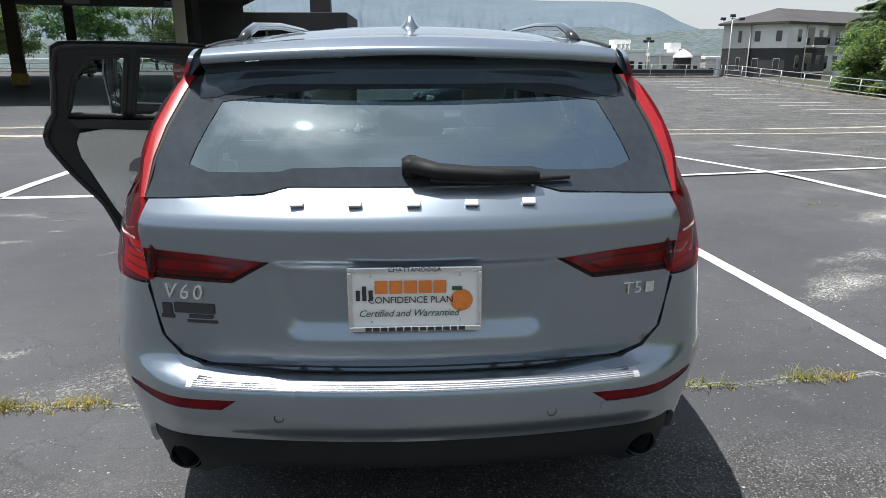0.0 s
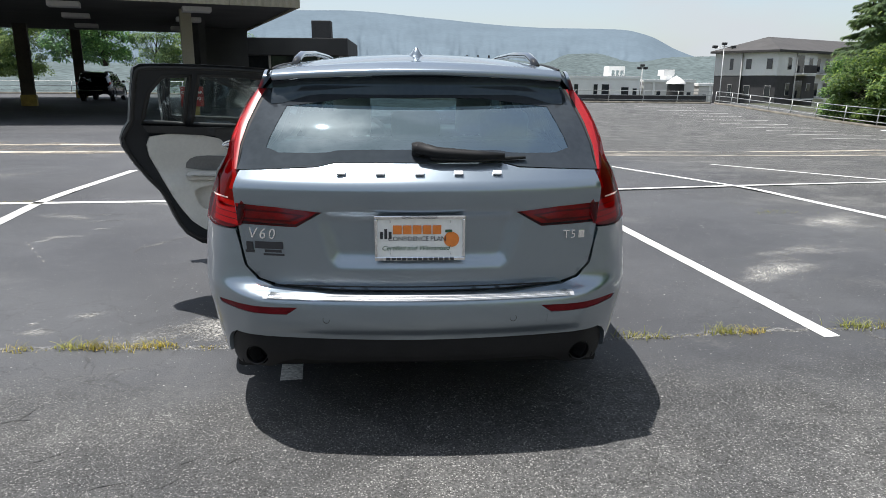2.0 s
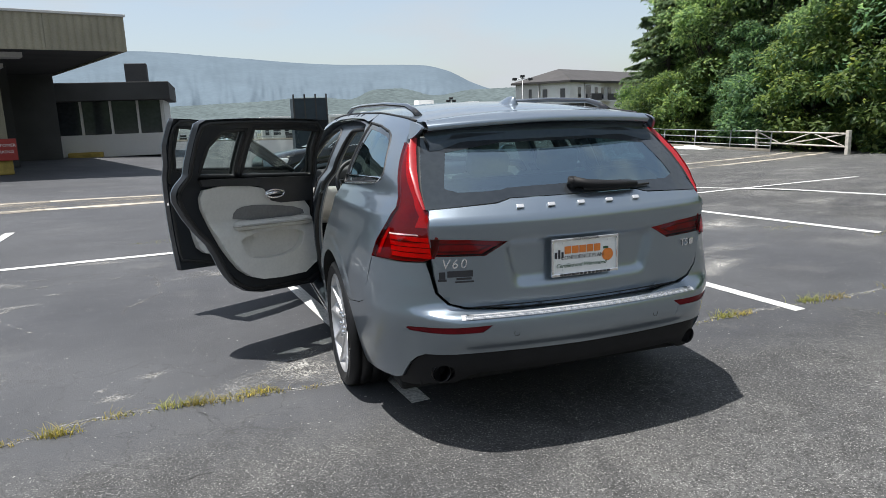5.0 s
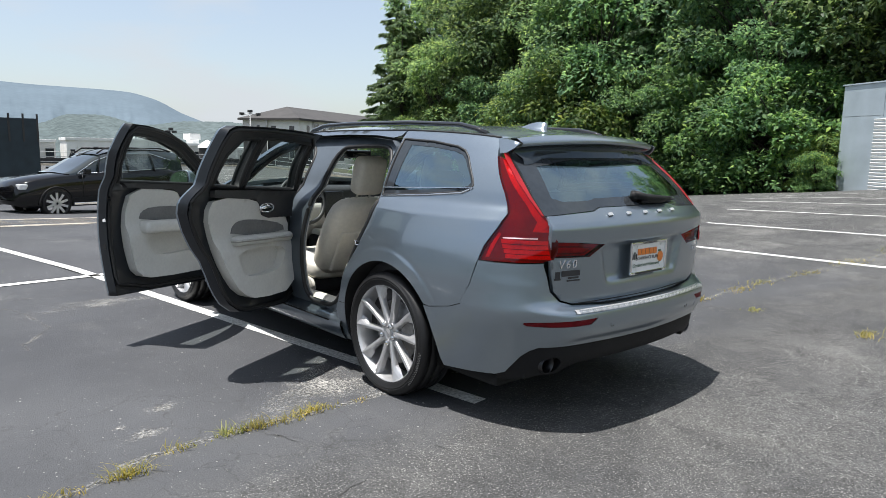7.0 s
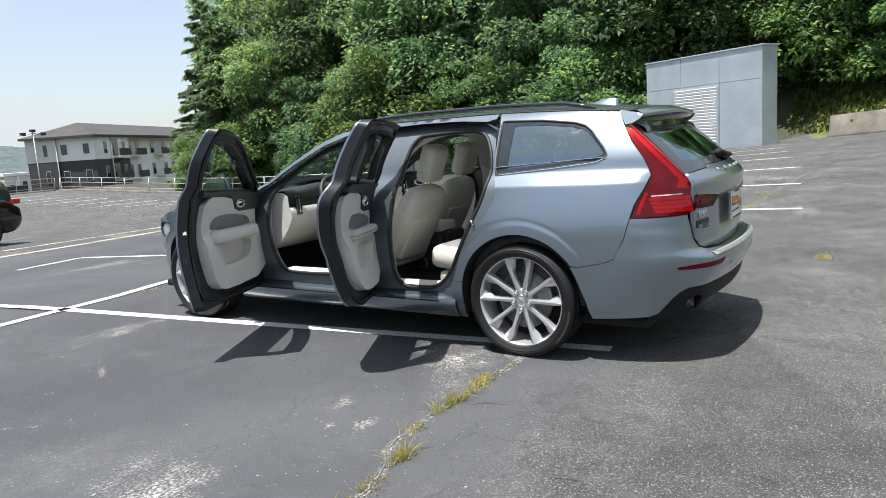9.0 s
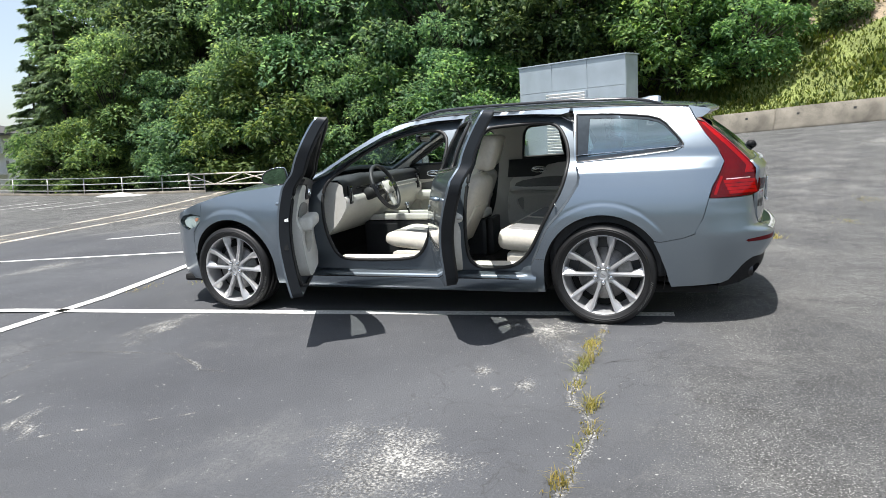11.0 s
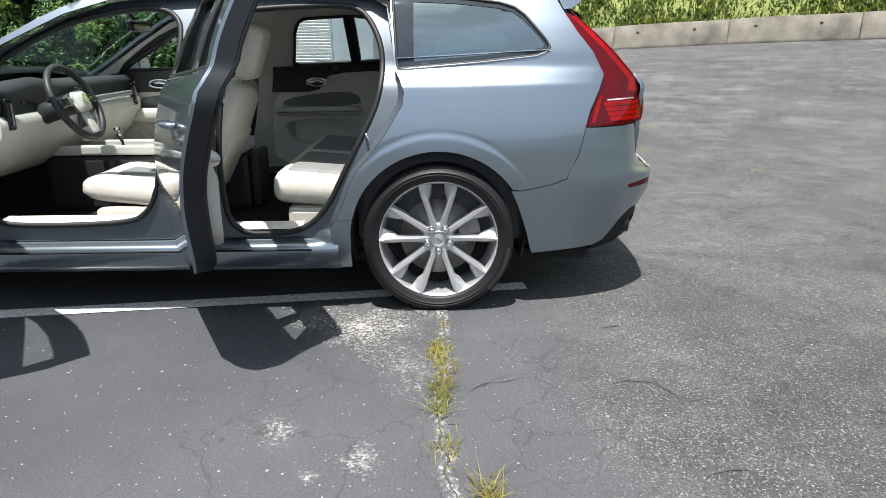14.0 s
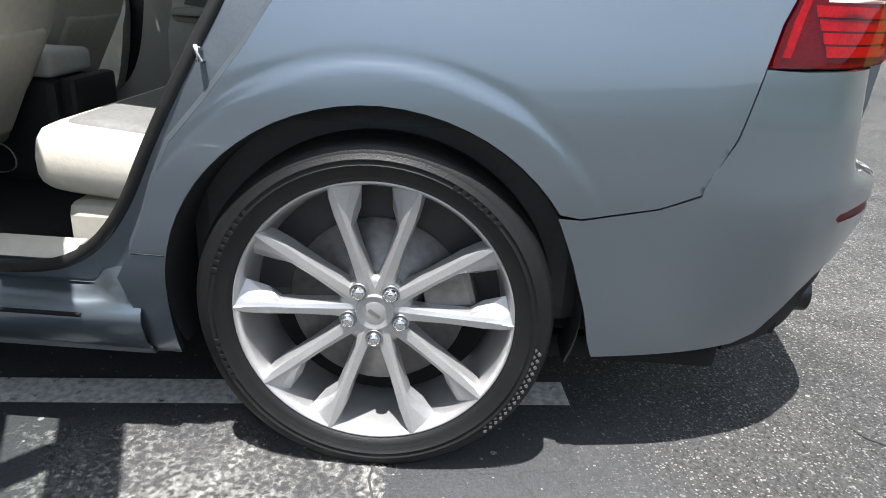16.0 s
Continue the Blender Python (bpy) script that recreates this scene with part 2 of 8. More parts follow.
FRIT.node_tree.nodes["Principled BSDF"].inputs["Specular Tint"].default_value = (.55, .82, 1.0, 1)
LAMPCLEAR = mat("white headlight reflector", (.82, .83, .84), .25, .25, grain=(90, .12, 14, .1))
RED = glass("red lamp lens", (.80, .055, .06), .03, .35)
REDBACK = mat("red lamp reflector", (.46, .026, .024), .35, .2, grain=(160, .25, 14, .2))
REDDARK = mat("dark red lamp housing", (.105, .006, .010), .3, grain=(120, .2, 14, .2))
LAMPWHITE = mat("frosted lamp bar", (.80, .50, .47), .3, grain=(80, .05, 10, .05))
REFLECTOR = mat("dark red reflector", (.13, .006, .010), .42, spec=.12, grain=(250, .3, 20, .2))
GLASS = glass("clear green-tinted glass", (.80, .86, .83))
PRIVACY = glass("privacy glass", (.28, .42, .45), .30)
SCREEN = glass("windscreen glass", (.82, .88, .85))
# teal base stands in for dark trees reflected in the mirror
MIRROR = mat("mirror glass", (.50, .60, .60), .01, 1.0)
LEATHER = mat("cream leather", (.68, .645, .565), .48, grain=(45, .05, 6, .07), bump=(130, .0006))
GREYCLOTH = mat("grey perforated leather", (.20, .20, .195), .65, grain=(90, .12, 7, .1), bump=(250, .0005))
TRIM = mat("pale grey door trim", (.62, .61, .565), .55, grain=(60, .04, 5, .06), bump=(260, .0003))
TRIMGREY = mat("mid grey insert", (.17, .17, .165), .6, grain=(80, .1, 7, .1), bump=(300, .0004))
CHARCOAL = mat("charcoal dash plastic", (.03, .031, .033), .5, grain=(90, .12, 7, .15), bump=(300, .0004))
CARPET = mat("black carpet", (.014, .014, .015), .95, grain=(200, .3, 12, .25), bump=(350, .002))
LINER = mat("pale headlining", (.40, .39, .365), .9, grain=(120, .04, 6, .05))
PLATE = mat("white plate", (.82, .82, .80), .4, grain=(60, .03, 8, .04))
ORANGE = mat("orange print", (.75, .22, .04), .5, grain=(60, .08, 9, .08))
INK = mat("black print", (.03, .03, .035), .5, grain=(60, .1, 9, .1))
GREEN = mat("green print", (.03, .10, .05), .5, grain=(60, .1, 9, .1))
CONCRETE = mat("stained concrete", (.165, .15, .122), .9, grain=(30, .14, 1.6, .4), bump=(60, .004))
GALV = mat("galvanised rail", (.46, .47, .46), .45, .55, grain=(40, .1, 3, .15))
WHITEPAINT = mat("chipped white gate paint", (.62, .58, .50), .6, grain=(40, .12, 5, .25))
STEEL = mat("pale blue-grey metal cladding", (.42, .48, .52), .42, .35, grain=(40, .04, 1.2, .10))
FASCIA = mat("olive-grey canopy fascia", (.30, .275, .205), .75, grain=(20, .08, .6, .18))
RUST = mat("brown stained steel column", (.075, .062, .05), .8, grain=(14, .2, 1.2, .3))
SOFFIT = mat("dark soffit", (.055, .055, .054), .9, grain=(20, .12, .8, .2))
BRICKDARK = mat("dark grey brick", (.058, .057, .058), .9, grain=(25, .2, 1.1, .15))
RENDER_WHITE = mat("white render", (.80, .80, .78), .85, grain=(15, .04, .4, .08))
RENDER_GREY = mat("grey render", (.60, .59, .57), .85, grain=(15, .06, .4, .08))
ROOFGREY = mat("dark grey roof shingles", (.062, .059, .058), .9, grain=(30, .15, .7, .15))
WINDOWDARK = mat("dark window pane", (.03, .035, .04), .08, coat=.5, grain=(8, .2, 1, .2))
YELLOW = mat("scuffed yellow paint", (.38, .27, .06), .65, grain=(30, .15, 4, .3))
SIGNRED = mat("red sign", (.36, .03, .025), .5, grain=(40, .08, 5, .1))
SIGNWHITE = mat("white sign print", (.75, .75, .72), .5, grain=(40, .05, 5, .05))
SUVPAINT = mat("black car paint", (.004, .0042, .005), .12, 0, coat=.35, spec=.35, grain=(500, .2, 4, .1))
SUVGLASS = mat("dark car glass", (.022, .030, .033), .04, coat=.8, grain=(5, .1, 1, .1))
BARK = mat("brown bark", (.05, .042, .034), .9, grain=(18, .3, 3, .25), bump=(25, .02))
# distance haze is mixed into the base colours of mountain and hill
HAZED_MOUNTAIN = mat("wooded mountain with painted haze", (.122, .158, .188), 1.0, spec=0, grain=(.06, .05, .008, .06))
HAZED_HILL = mat("wooded hill with painted haze", (.100, .124, .126), 1.0, spec=0, grain=(.25, .25, .03, .15))
CLAY = mat("bare clay bank", (.24, .19, .13), .95, grain=(4, .2, .4, .25), bump=(6, .06))


def leaf_mat(name, a, b_, c):
    m, nt, b = node_mat(name)
    L = nt.links.new
    g = nt.nodes.new("ShaderNodeNewGeometry")
    r = nt.nodes.new("ShaderNodeValToRGB")
    r.color_ramp.elements[0].color, r.color_ramp.elements[1].color = (*a, 1), (*c, 1)
    e = r.color_ramp.elements.new(.55); e.color = (*b_, 1)
    L(g.outputs["Random Per Island"], r.inputs[0])
    oi = nt.nodes.new("ShaderNodeObjectInfo")
    hue = nt.nodes.new("ShaderNodeMix"); hue.data_type = "RGBA"
    hue.inputs[6].default_value, hue.inputs[7].default_value = (1.16, 1.02, .88, 1), (.86, .98, 1.06, 1)
    sh = nt.nodes.new("ShaderNodeMath"); sh.operation = "FRACT"
    ml = nt.nodes.new("ShaderNodeMath"); ml.operation = "MULTIPLY"; ml.inputs[1].default_value = 7.31
    L(oi.outputs["Random"], ml.inputs[0]); L(ml.outputs[0], sh.inputs[0]); L(sh.outputs[0], hue.inputs[0])
    tint = nt.nodes.new("ShaderNodeVectorMath"); tint.operation = "MULTIPLY"
    L(r.outputs[0], tint.inputs[0]); L(hue.outputs[2], tint.inputs[1])
    mr = nt.nodes.new("ShaderNodeMapRange"); mr.inputs["To Min"].default_value, mr.inputs["To Max"].default_value = .72, 1.3
    L(oi.outputs["Random"], mr.inputs["Value"])
    vm = nt.nodes.new("ShaderNodeVectorMath"); vm.operation = "SCALE"
    L(tint.outputs[0], vm.inputs[0]); L(mr.outputs[0], vm.inputs["Scale"]); L(vm.outputs[0], b.inputs["Base Color"])
    b.inputs["Roughness"].default_value = .5
    b.inputs["Specular IOR Level"].default_value = .3
    tl = nt.nodes.new("ShaderNodeBsdfTranslucent")
    v2 = nt.nodes.new("ShaderNodeVectorMath"); v2.operation = "MULTIPLY"; v2.inputs[1].default_value = (1.9, 1.7, 1.2)
    L(vm.outputs[0], v2.inputs[0]); L(v2.outputs[0], tl.inputs[0])
    mx = nt.nodes.new("ShaderNodeMixShader"); mx.inputs[0].default_value = .56
    L(b.outputs[0], mx.inputs[1]); L(tl.outputs[0], mx.inputs[2])
    L(mx.outputs[0], nt.nodes["Material Output"].inputs[0])
    return m


LEAF = leaf_mat("broad green leaves", (.058, .118, .070), (.122, .214, .108), (.25, .365, .165))
LEAF_DARK = leaf_mat("dark needle sprays", (.066, .120, .074), (.115, .190, .106), (.18, .275, .145))
LEAF_YOUNG = leaf_mat("yellow-green leaves", (.054, .114, .052), (.114, .206, .080), (.24, .345, .125))
BANKWEED = leaf_mat("tall bank weeds", (.055, .10, .025), (.115, .165, .040), (.19, .225, .065))
WEED = leaf_mat("dry yellow-green weeds", (.12, .13, .03), (.24, .235, .07), (.40, .36, .16))
BANK = mat("weedy bank", (.16, .19, .055), .95, grain=(8, .3, .7, .35), bump=(12, .05))
WOODFLOOR = mat("leaf litter", (.05, .055, .03), .95, grain=(9, .3, .8, .3), bump=(10, .05))


# ---- tools ----
from mathutils.geometry import delaunay_2d_cdt


def curve(tab):
    """A smooth monotone curve through a table of (key, value)."""
    n = len(tab)
    d = [(tab[k + 1][1] - tab[k][1]) / (tab[k + 1][0] - tab[k][0]) for k in range(n - 1)]
    s = [d[0]] + [0.0 if d[k - 1] * d[k] <= 0 else 2 * d[k - 1] * d[k] / (d[k - 1] + d[k]) for k in range(1, n - 1)] + [d[-1]]
    def at(v):
        if v <= tab[0][0]: return tab[0][1]
        if v >= tab[-1][0]: return tab[-1][1]
        i = 0
        while tab[i + 1][0] < v: i += 1
        h = tab[i + 1][0] - tab[i][0]
        q = (v - tab[i][0]) / h
        return (2*q**3 - 3*q*q + 1) * tab[i][1] + (q**3 - 2*q*q + q) * s[i] * h + (3*q*q - 2*q**3) * tab[i + 1][1] + (q**3 - q*q) * s[i + 1] * h
    return at


def sstep(a, b, v):
    t = max(0.0, min(1.0, (v - a) / (b - a)))
    return t * t * (3 - 2 * t)


def mesh_of(name, verts, faces, material, smooth=True):
    me = bpy.data.meshes.new(name)
    me.from_pydata([tuple(v) for v in verts], [], faces)
    if material: me.materials.append(material)
    if smooth: me.polygons.foreach_set("use_smooth", [True] * len(me.polygons))
    me.update()
    return me


def bm_mesh(name, bm, material, smooth=False):
    me = bpy.data.meshes.new(name)
    bm.to_mesh(me); bm.free()
    if material: me.materials.append(material)
    if smooth: me.polygons.foreach_set("use_smooth", [True] * len(me.polygons))
    return me


def part(name, me, parent=None, label="", m=None):
    ob = new(name, me)
    if parent is not None: ob.parent = parent
    if m is not None: ob.matrix_local = m
    return tagged(ob, label) if label else ob


def thing(name, label, category, group="", at=(0, 0, 0), turn=0.0):
    ob = new(name)
    ob.empty_display_size = .1
    ob.matrix_world = pose(*at, 0, 0, turn)
    return tagged(ob, label, category, group)


def add_box(bm, x0, x1, y0, y1, z0, z1, m=None, bevel=0.0, seg=2):
    r = bmesh.ops.create_cube(bm, size=1)
    t = Matrix.Translation(((x0 + x1) / 2, (y0 + y1) / 2, (z0 + z1) / 2)) @ Matrix.Diagonal((abs(x1 - x0), abs(y1 - y0), abs(z1 - z0), 1))
    bmesh.ops.transform(bm, matrix=(m @ t) if m else t, verts=r["verts"])
    if bevel:
        es = list({e for v in r["verts"] for e in v.link_edges})
        bmesh.ops.bevel(bm, geom=es, offset=bevel, segments=seg, affect="EDGES", profile=.6)


def box_mesh(name, x0, x1, y0, y1, z0, z1, material, bevel=.01, seg=2, m=None, smooth=False):
    bm = bmesh.new()
    add_box(bm, x0, x1, y0, y1, z0, z1, m, bevel, seg)
    return bm_mesh(name, bm, material, smooth)


def tube_mesh(name, pts, r, material, n=10, closed=False, caps=True, flat=1.0):
    """A round bar along points; r: one radius or one for each point."""
    P = [Vector(p) for p in pts]
    k = len(P)
    verts, faces = [], []
    up = Vector((0, 0, 1))
    for i, p in enumerate(P):
        a = P[(i - 1) % k] if closed or i else P[0]
        b = P[(i + 1) % k] if closed or i < k - 1 else P[-1]
        t = (b - a).normalized()
        u = t.cross(up if abs(t.z) < .95 else Vector((1, 0, 0))).normalized()
        v = u.cross(t)
        q = r[i] if isinstance(r, (list, tuple)) else r
        for j in range(n):
            g = 2 * math.pi * j / n
            verts.append(p + u * (q * math.cos(g)) + v * (q * flat * math.sin(g)))
    for i in range(k if closed else k - 1):
        for j in range(n):
            a, b = i * n + j, i * n + (j + 1) % n
            c, d = ((i + 1) % k) * n + (j + 1) % n, ((i + 1) % k) * n + j
            faces.append((a, b, c, d))
    if caps and not closed:
        faces += [tuple(range(n))[::-1], tuple((k - 1) * n + j for j in range(n))]
    return mesh_of(name, verts, faces, material)


def lathe_mesh(name, profile, material, n=48, axis="x"):
    """A profile of (along, radius) turned round the x axis."""
    verts, faces = [], []
    for a, r in profile:
        for j in range(n):
            g = 2 * math.pi * j / n
            verts.append((a, r * math.cos(g), r * math.sin(g)))
    for i in range(len(profile) - 1):
        for j in range(n):
            faces.append((i * n + j, i * n + (j + 1) % n, (i + 1) * n + (j + 1) % n, (i + 1) * n + j))
    return mesh_of(name, verts, faces, material)


def rounded(pts, times=2, closed=True):
    """Cut the corners of a loop."""
    for _ in range(times):
        out = []
        n = len(pts)
        for i in range(n if closed else n - 1):
            a, b = pts[i], pts[(i + 1) % n]
            out += [(a[0] * .75 + b[0] * .25, a[1] * .75 + b[1] * .25), (a[0] * .25 + b[0] * .75, a[1] * .25 + b[1] * .75)]
        pts = out if closed else [pts[0]] + out + [pts[-1]]
    return pts


def dense(pts, step):
    out = []
    for i, a in enumerate(pts):
        b = pts[(i + 1) % len(pts)]
        k = max(1, int(math.ceil(math.hypot(b[0] - a[0], b[1] - a[1]) / step)))
        out += [(a[0] + (b[0] - a[0]) * j / k, a[1] + (b[1] - a[1]) * j / k) for j in range(k)]
    clean = []
    for p in out:
        if not clean or math.hypot(p[0] - clean[-1][0], p[1] - clean[-1][1]) > step * .12: clean.append(p)
    return clean


def inside(poly, P):
    """Which of the points P (n x 2) lie in the polygon."""
    x, y = P[:, 0], P[:, 1]
    r = np.zeros(len(P), bool)
    for i in range(len(poly)):
        (x1, y1), (x2, y2) = poly[i - 1], poly[i]
        if y1 == y2: continue
        c = ((y1 > y) != (y2 > y)) & (x < (x2 - x1) * (y - y1) / (y2 - y1) + x1)
        r ^= c
    return r


def far_from(poly, P, d):
    ok = np.ones(len(P), bool)
    for i in range(len(poly)):
        a, b = np.array(poly[i - 1]), np.array(poly[i])
        ab = b - a
        t = np.clip(((P - a) @ ab) / max(1e-12, ab @ ab), 0, 1)
        ok &= np.hypot(*(P - a - t[:, None] * ab).T) > d
    return ok


def sheet(name, outline, fn, material, step=.03, holes=(), rim=0.0, inner=None, aspect=1.0):
    """A panel: the outline (with holes), in the two coordinates of the surface fn, filled and laid on it.
    rim: how deep its edges are turned in, along the way that fn(u, v, off) goes in."""
    loops = [dense(outline, step)] + [dense(h, step) for h in holes]
    A = np.array(loops[0])
    us = np.arange(A[:, 0].min() + step * .5, A[:, 0].max(), step)
    vs = np.arange(A[:, 1].min() + step * .5, A[:, 1].max(), step * .87)
    G = np.array([(u + (step / 2 if j % 2 else 0), v) for j, v in enumerate(vs) for u in us] or [(0, 0)])
    keep = inside(loops[0], G)
    for h in loops[1:]: keep &= ~inside(h, G)
    G = G[keep]
    for h in loops:
        if len(G): G = G[far_from(h, G, step * .45)]
    pts, edges = [], []
    for h in loops:
        s = len(pts)
        pts += [Vector(p) for p in h]
        edges += [(s + i, s + (i + 1) % len(h)) for i in range(len(h))]
    nb = len(pts)
    pts += [Vector((float(a), float(b))) for a, b in G]
    V, _, F, _, _, _ = delaunay_2d_cdt(pts, edges, [], 0, 1e-6)
    C = np.array([((V[a][0] + V[b][0] + V[c][0]) / 3, (V[a][1] + V[b][1] + V[c][1]) / 3) for a, b, c in F])
    keep = inside(loops[0], C)
    for h in loops[1:]: keep &= ~inside(h, C)
    faces = [tuple(f) for f, k in zip(F, keep) if k]
    verts = [fn(p[0], p[1], 0.0) for p in V]
    # turn the faces outward
    a, b, c = (verts[i] for i in faces[len(faces) // 2])
    u, v = (sum(V[i][k] for i in faces[len(faces) // 2]) / 3 for k in (0, 1))
    if (b - a).cross(c - a).dot(fn(u, v, .01) - fn(u, v, 0.0)) > 0: faces = [f[::-1] for f in faces]
    if rim:
        for h in loops:
            s = len(verts)
            verts += [fn(u, v, 0.0) for u, v in h]
            verts += [fn(u, v, rim) for u, v in h]
            n = len(h)
            faces += [(s + i, s + (i + 1) % n, s + n + (i + 1) % n, s + n + i) for i in range(n)]
    return mesh_of(name, verts, faces, material)


def grid_mesh(name, fn, us, vs, material, closed_u=False):
    verts = [fn(u, v) for v in vs for u in us]
    nu = len(us)
    faces = [(j * nu + i, j * nu + (i + 1) % nu, (j + 1) * nu + (i + 1) % nu, (j + 1) * nu + i) for j in range(len(vs) - 1) for i in range(nu if closed_u else nu - 1)]
    return mesh_of(name, verts, faces, material)


def loft(name, rows, material, closed=False, caps=False):
    n = len(rows[0])
    verts = [p for r in rows for p in r]
    faces = [(j * n + i, j * n + (i + 1) % n, (j + 1) * n + (i + 1) % n, (j + 1) * n + i) for j in range(len(rows) - 1) for i in range(n if closed else n - 1)]
    if caps: faces += [tuple(range(n))[::-1], tuple((len(rows) - 1) * n + i for i in range(n))]
    return mesh_of(name, verts, faces, material)


def frange(a, b, n):
    return [a + (b - a) * i / (n - 1) for i in range(n)]


def text_mesh(name, words, size, material, depth=.001, shear=0.0, space=1.0):
    c = bpy.data.curves.new(name, "FONT")
    c.body, c.size, c.extrude, c.align_x, c.align_y, c.shear, c.space_character = words, size, depth, "CENTER", "CENTER", shear, space
    c.resolution_u = 2
    ob = bpy.data.objects.new(name, c)
    scene.collection.objects.link(ob)
    me = bpy.data.meshes.new_from_object(ob.evaluated_get(bpy.context.evaluated_depsgraph_get()))
    bpy.data.objects.remove(ob)
    me.materials.clear(); me.materials.append(material)
    return me


def cushion_mesh(name, x0, x1, y0, y1, z0, z1, material, bevel=.05, m=None, belly=.0):
    """A padded block with well-rounded edges."""
    bm = bmesh.new()
    add_box(bm, x0, x1, y0, y1, z0, z1, None, bevel, 4)
    if m: bmesh.ops.transform(bm, matrix=m, verts=bm.verts)
    return bm_mesh(name, bm, material, True)


# ---- the lot ----
fall, across = curve([(6, 0), (10, -.15), (14, -.38), (19, -.66), (26, -.8), (34, -.8), (47, -.6), (58, -.4), (70, -.4)]), curve([(-22, 0), (-8, .3), (-3, .55), (3, 1), (12, 1.3), (26, 1.55), (40, 1.55)])


def ground_z(x, y):
    """The lot dips towards its far right and climbs to the barrier at its near right."""
    q = max(0.0, 10.6 - y)
    climb = .0055 * (x * x / (x + 6 + .0012 * x ** 3)) * (q * q / (q + 4)) if x > 0 else 0.0
    return climb + fall(y) * across(x)


def bank_x(y):
    """Where the wooded bank begins."""
    return min(30.5, 27.7 + .55 * (max(y, -26) - 1.2))


def land_z(x, y):
    """The lot, the wooded bank beside it and the low land beyond."""
    xc, yc = max(-70, min(x, bank_x(y))), max(-30, min(y, 64))
    z = ground_z(xc, yc)
    bank = max(0.0, x - bank_x(y))
    z += (.62 * bank if bank < 24 else 14.9 + .12 * (bank - 24)) * sstep(52, 40, y)
    drop = sstep(59.5, 68, y) * 7 + sstep(34, 44, x) * sstep(44, 56, y) * 6
    z -= drop * (1 if y > 40 else 0)
    z -= sstep(-62, -70, x) * 4
    return z


def land():
    def axis(lo, hi, a, b, step, far):
        inner = list(np.arange(a, b + step * .5, step))
        out, v, s = [], b, step
        while v < hi:
            s *= far; v += s; out.append(min(v, hi))
        low, v, s = [], a, step
        while v > lo:
            s *= far; v -= s; low.append(max(v, lo))
        return low[::-1] + [float(q) for q in inner] + out
    xs, ys = axis(-3500, 3500, -66, 62, 1.6, 1.35), axis(-3500, 3500, -30, 72, 1.6, 1.35)
    nx = len(xs)
    verts = [(x, y, land_z(x, y)) for y in ys for x in xs]
    faces, idx = [], []
    for j in range(len(ys) - 1):
        for i in range(nx - 1):
            faces.append((j * nx + i, j * nx + i + 1, (j + 1) * nx + i + 1, (j + 1) * nx + i))
            x, y = (xs[i] + xs[i + 1]) / 2, (ys[j] + ys[j + 1]) / 2
            lot = -64 < x < bank_x(y) - .4 and -3400 < y < 60
            idx.append(0 if lot else (3 if 6.5 < x - bank_x(y) < 17 and -26 < y < -3.5 and noise.noise(Vector((x * .22, y * .22, 3))) > -.12 else 1 if (x > 12 and y < 2.5) else 2))
    me = mesh_of("ground", verts, faces, ASPHALT)
    me.materials.append(BANK); me.materials.append(WOODFLOOR); me.materials.append(CLAY)
    me.polygons.foreach_set("material_index", idx)
    return tagged(new("ground", me), "worn grey asphalt parking lot with wooded bank", "ground", kind="structure")


land()


def strip(name, pts, width, material, label="", lift=.004, ragged=0.0, seed=0):
    """A flat band along points of the ground."""
    rnd = random.Random(seed)
    P = []
    for (x0, y0), (x1, y1) in zip(pts, pts[1:]):
        k = max(1, int(math.hypot(x1 - x0, y1 - y0) / .35))
        P += [(x0 + (x1 - x0) * i / k, y0 + (y1 - y0) * i / k) for i in range(k)]
    P.append(pts[-1])
    rows = []
    for i, (x, y) in enumerate(P):
        a, b = P[max(0, i - 1)], P[min(len(P) - 1, i + 1)]
        d = math.hypot(b[0] - a[0], b[1] - a[1]) or 1
        nx, ny = -(b[1] - a[1]) / d, (b[0] - a[0]) / d
        w = width / 2 * (1 + ragged * rnd.uniform(-1, 1))
        o = ragged * width * rnd.uniform(-.5, .5)
        rows.append([(x + nx * (o + s * w), y + ny * (o + s * w), ground_z(x + nx * s * w, y + ny * s * w) + lift) for s in (-1, 0, 1)])
    return tagged(new(name, loft(name, rows, material).copy()), label, "marking", kind="structure")


ROADMARK = "worn white parking line on the asphalt"
# the stalls on either side of the car, their spine, and the lines past it
strip("stall_line", [(-.575, .59), (-1.17, 5.62)], .10, LINE, ROADMARK)
strip("stall_line", [(-1.17, 5.62), (-1.60, 9.2)], .10, LINE, ROADMARK)
strip("stall_line", [(2.19, .97), (1.74, 5.85), (1.35, 9.6)], .092, LINE, ROADMARK)
strip("stall_line", [(4.86, 2.6), (4.22, 6.3), (3.45, 9.8)], .095, LINE, ROADMARK)
strip("stall_line", [(7.35, 4.4), (6.6, 7.1), (5.6, 10.2)], .10, LINE, ROADMARK)
strip("stall_line", [(.30, 9.35), (1.30, 9.60)], .10, LINE, ROADMARK)
strip("stall_line", [(-3.545, 2.06), (-4.06, 5.3), (-4.2, 8.4)], .12, LINE, ROADMARK)
strip("stall_line", [(-7.0, 2.0), (-7.3, 8.6)], .10, LINE, ROADMARK)
strip("spine_line", [(-9.5, 5.0), (-4.1, 5.28), (-.65, 5.50), (.95, 5.83), (4.2, 6.35), (6.4, 6.62), (9.5, 6.9)], .11, LINE, ROADMARK)
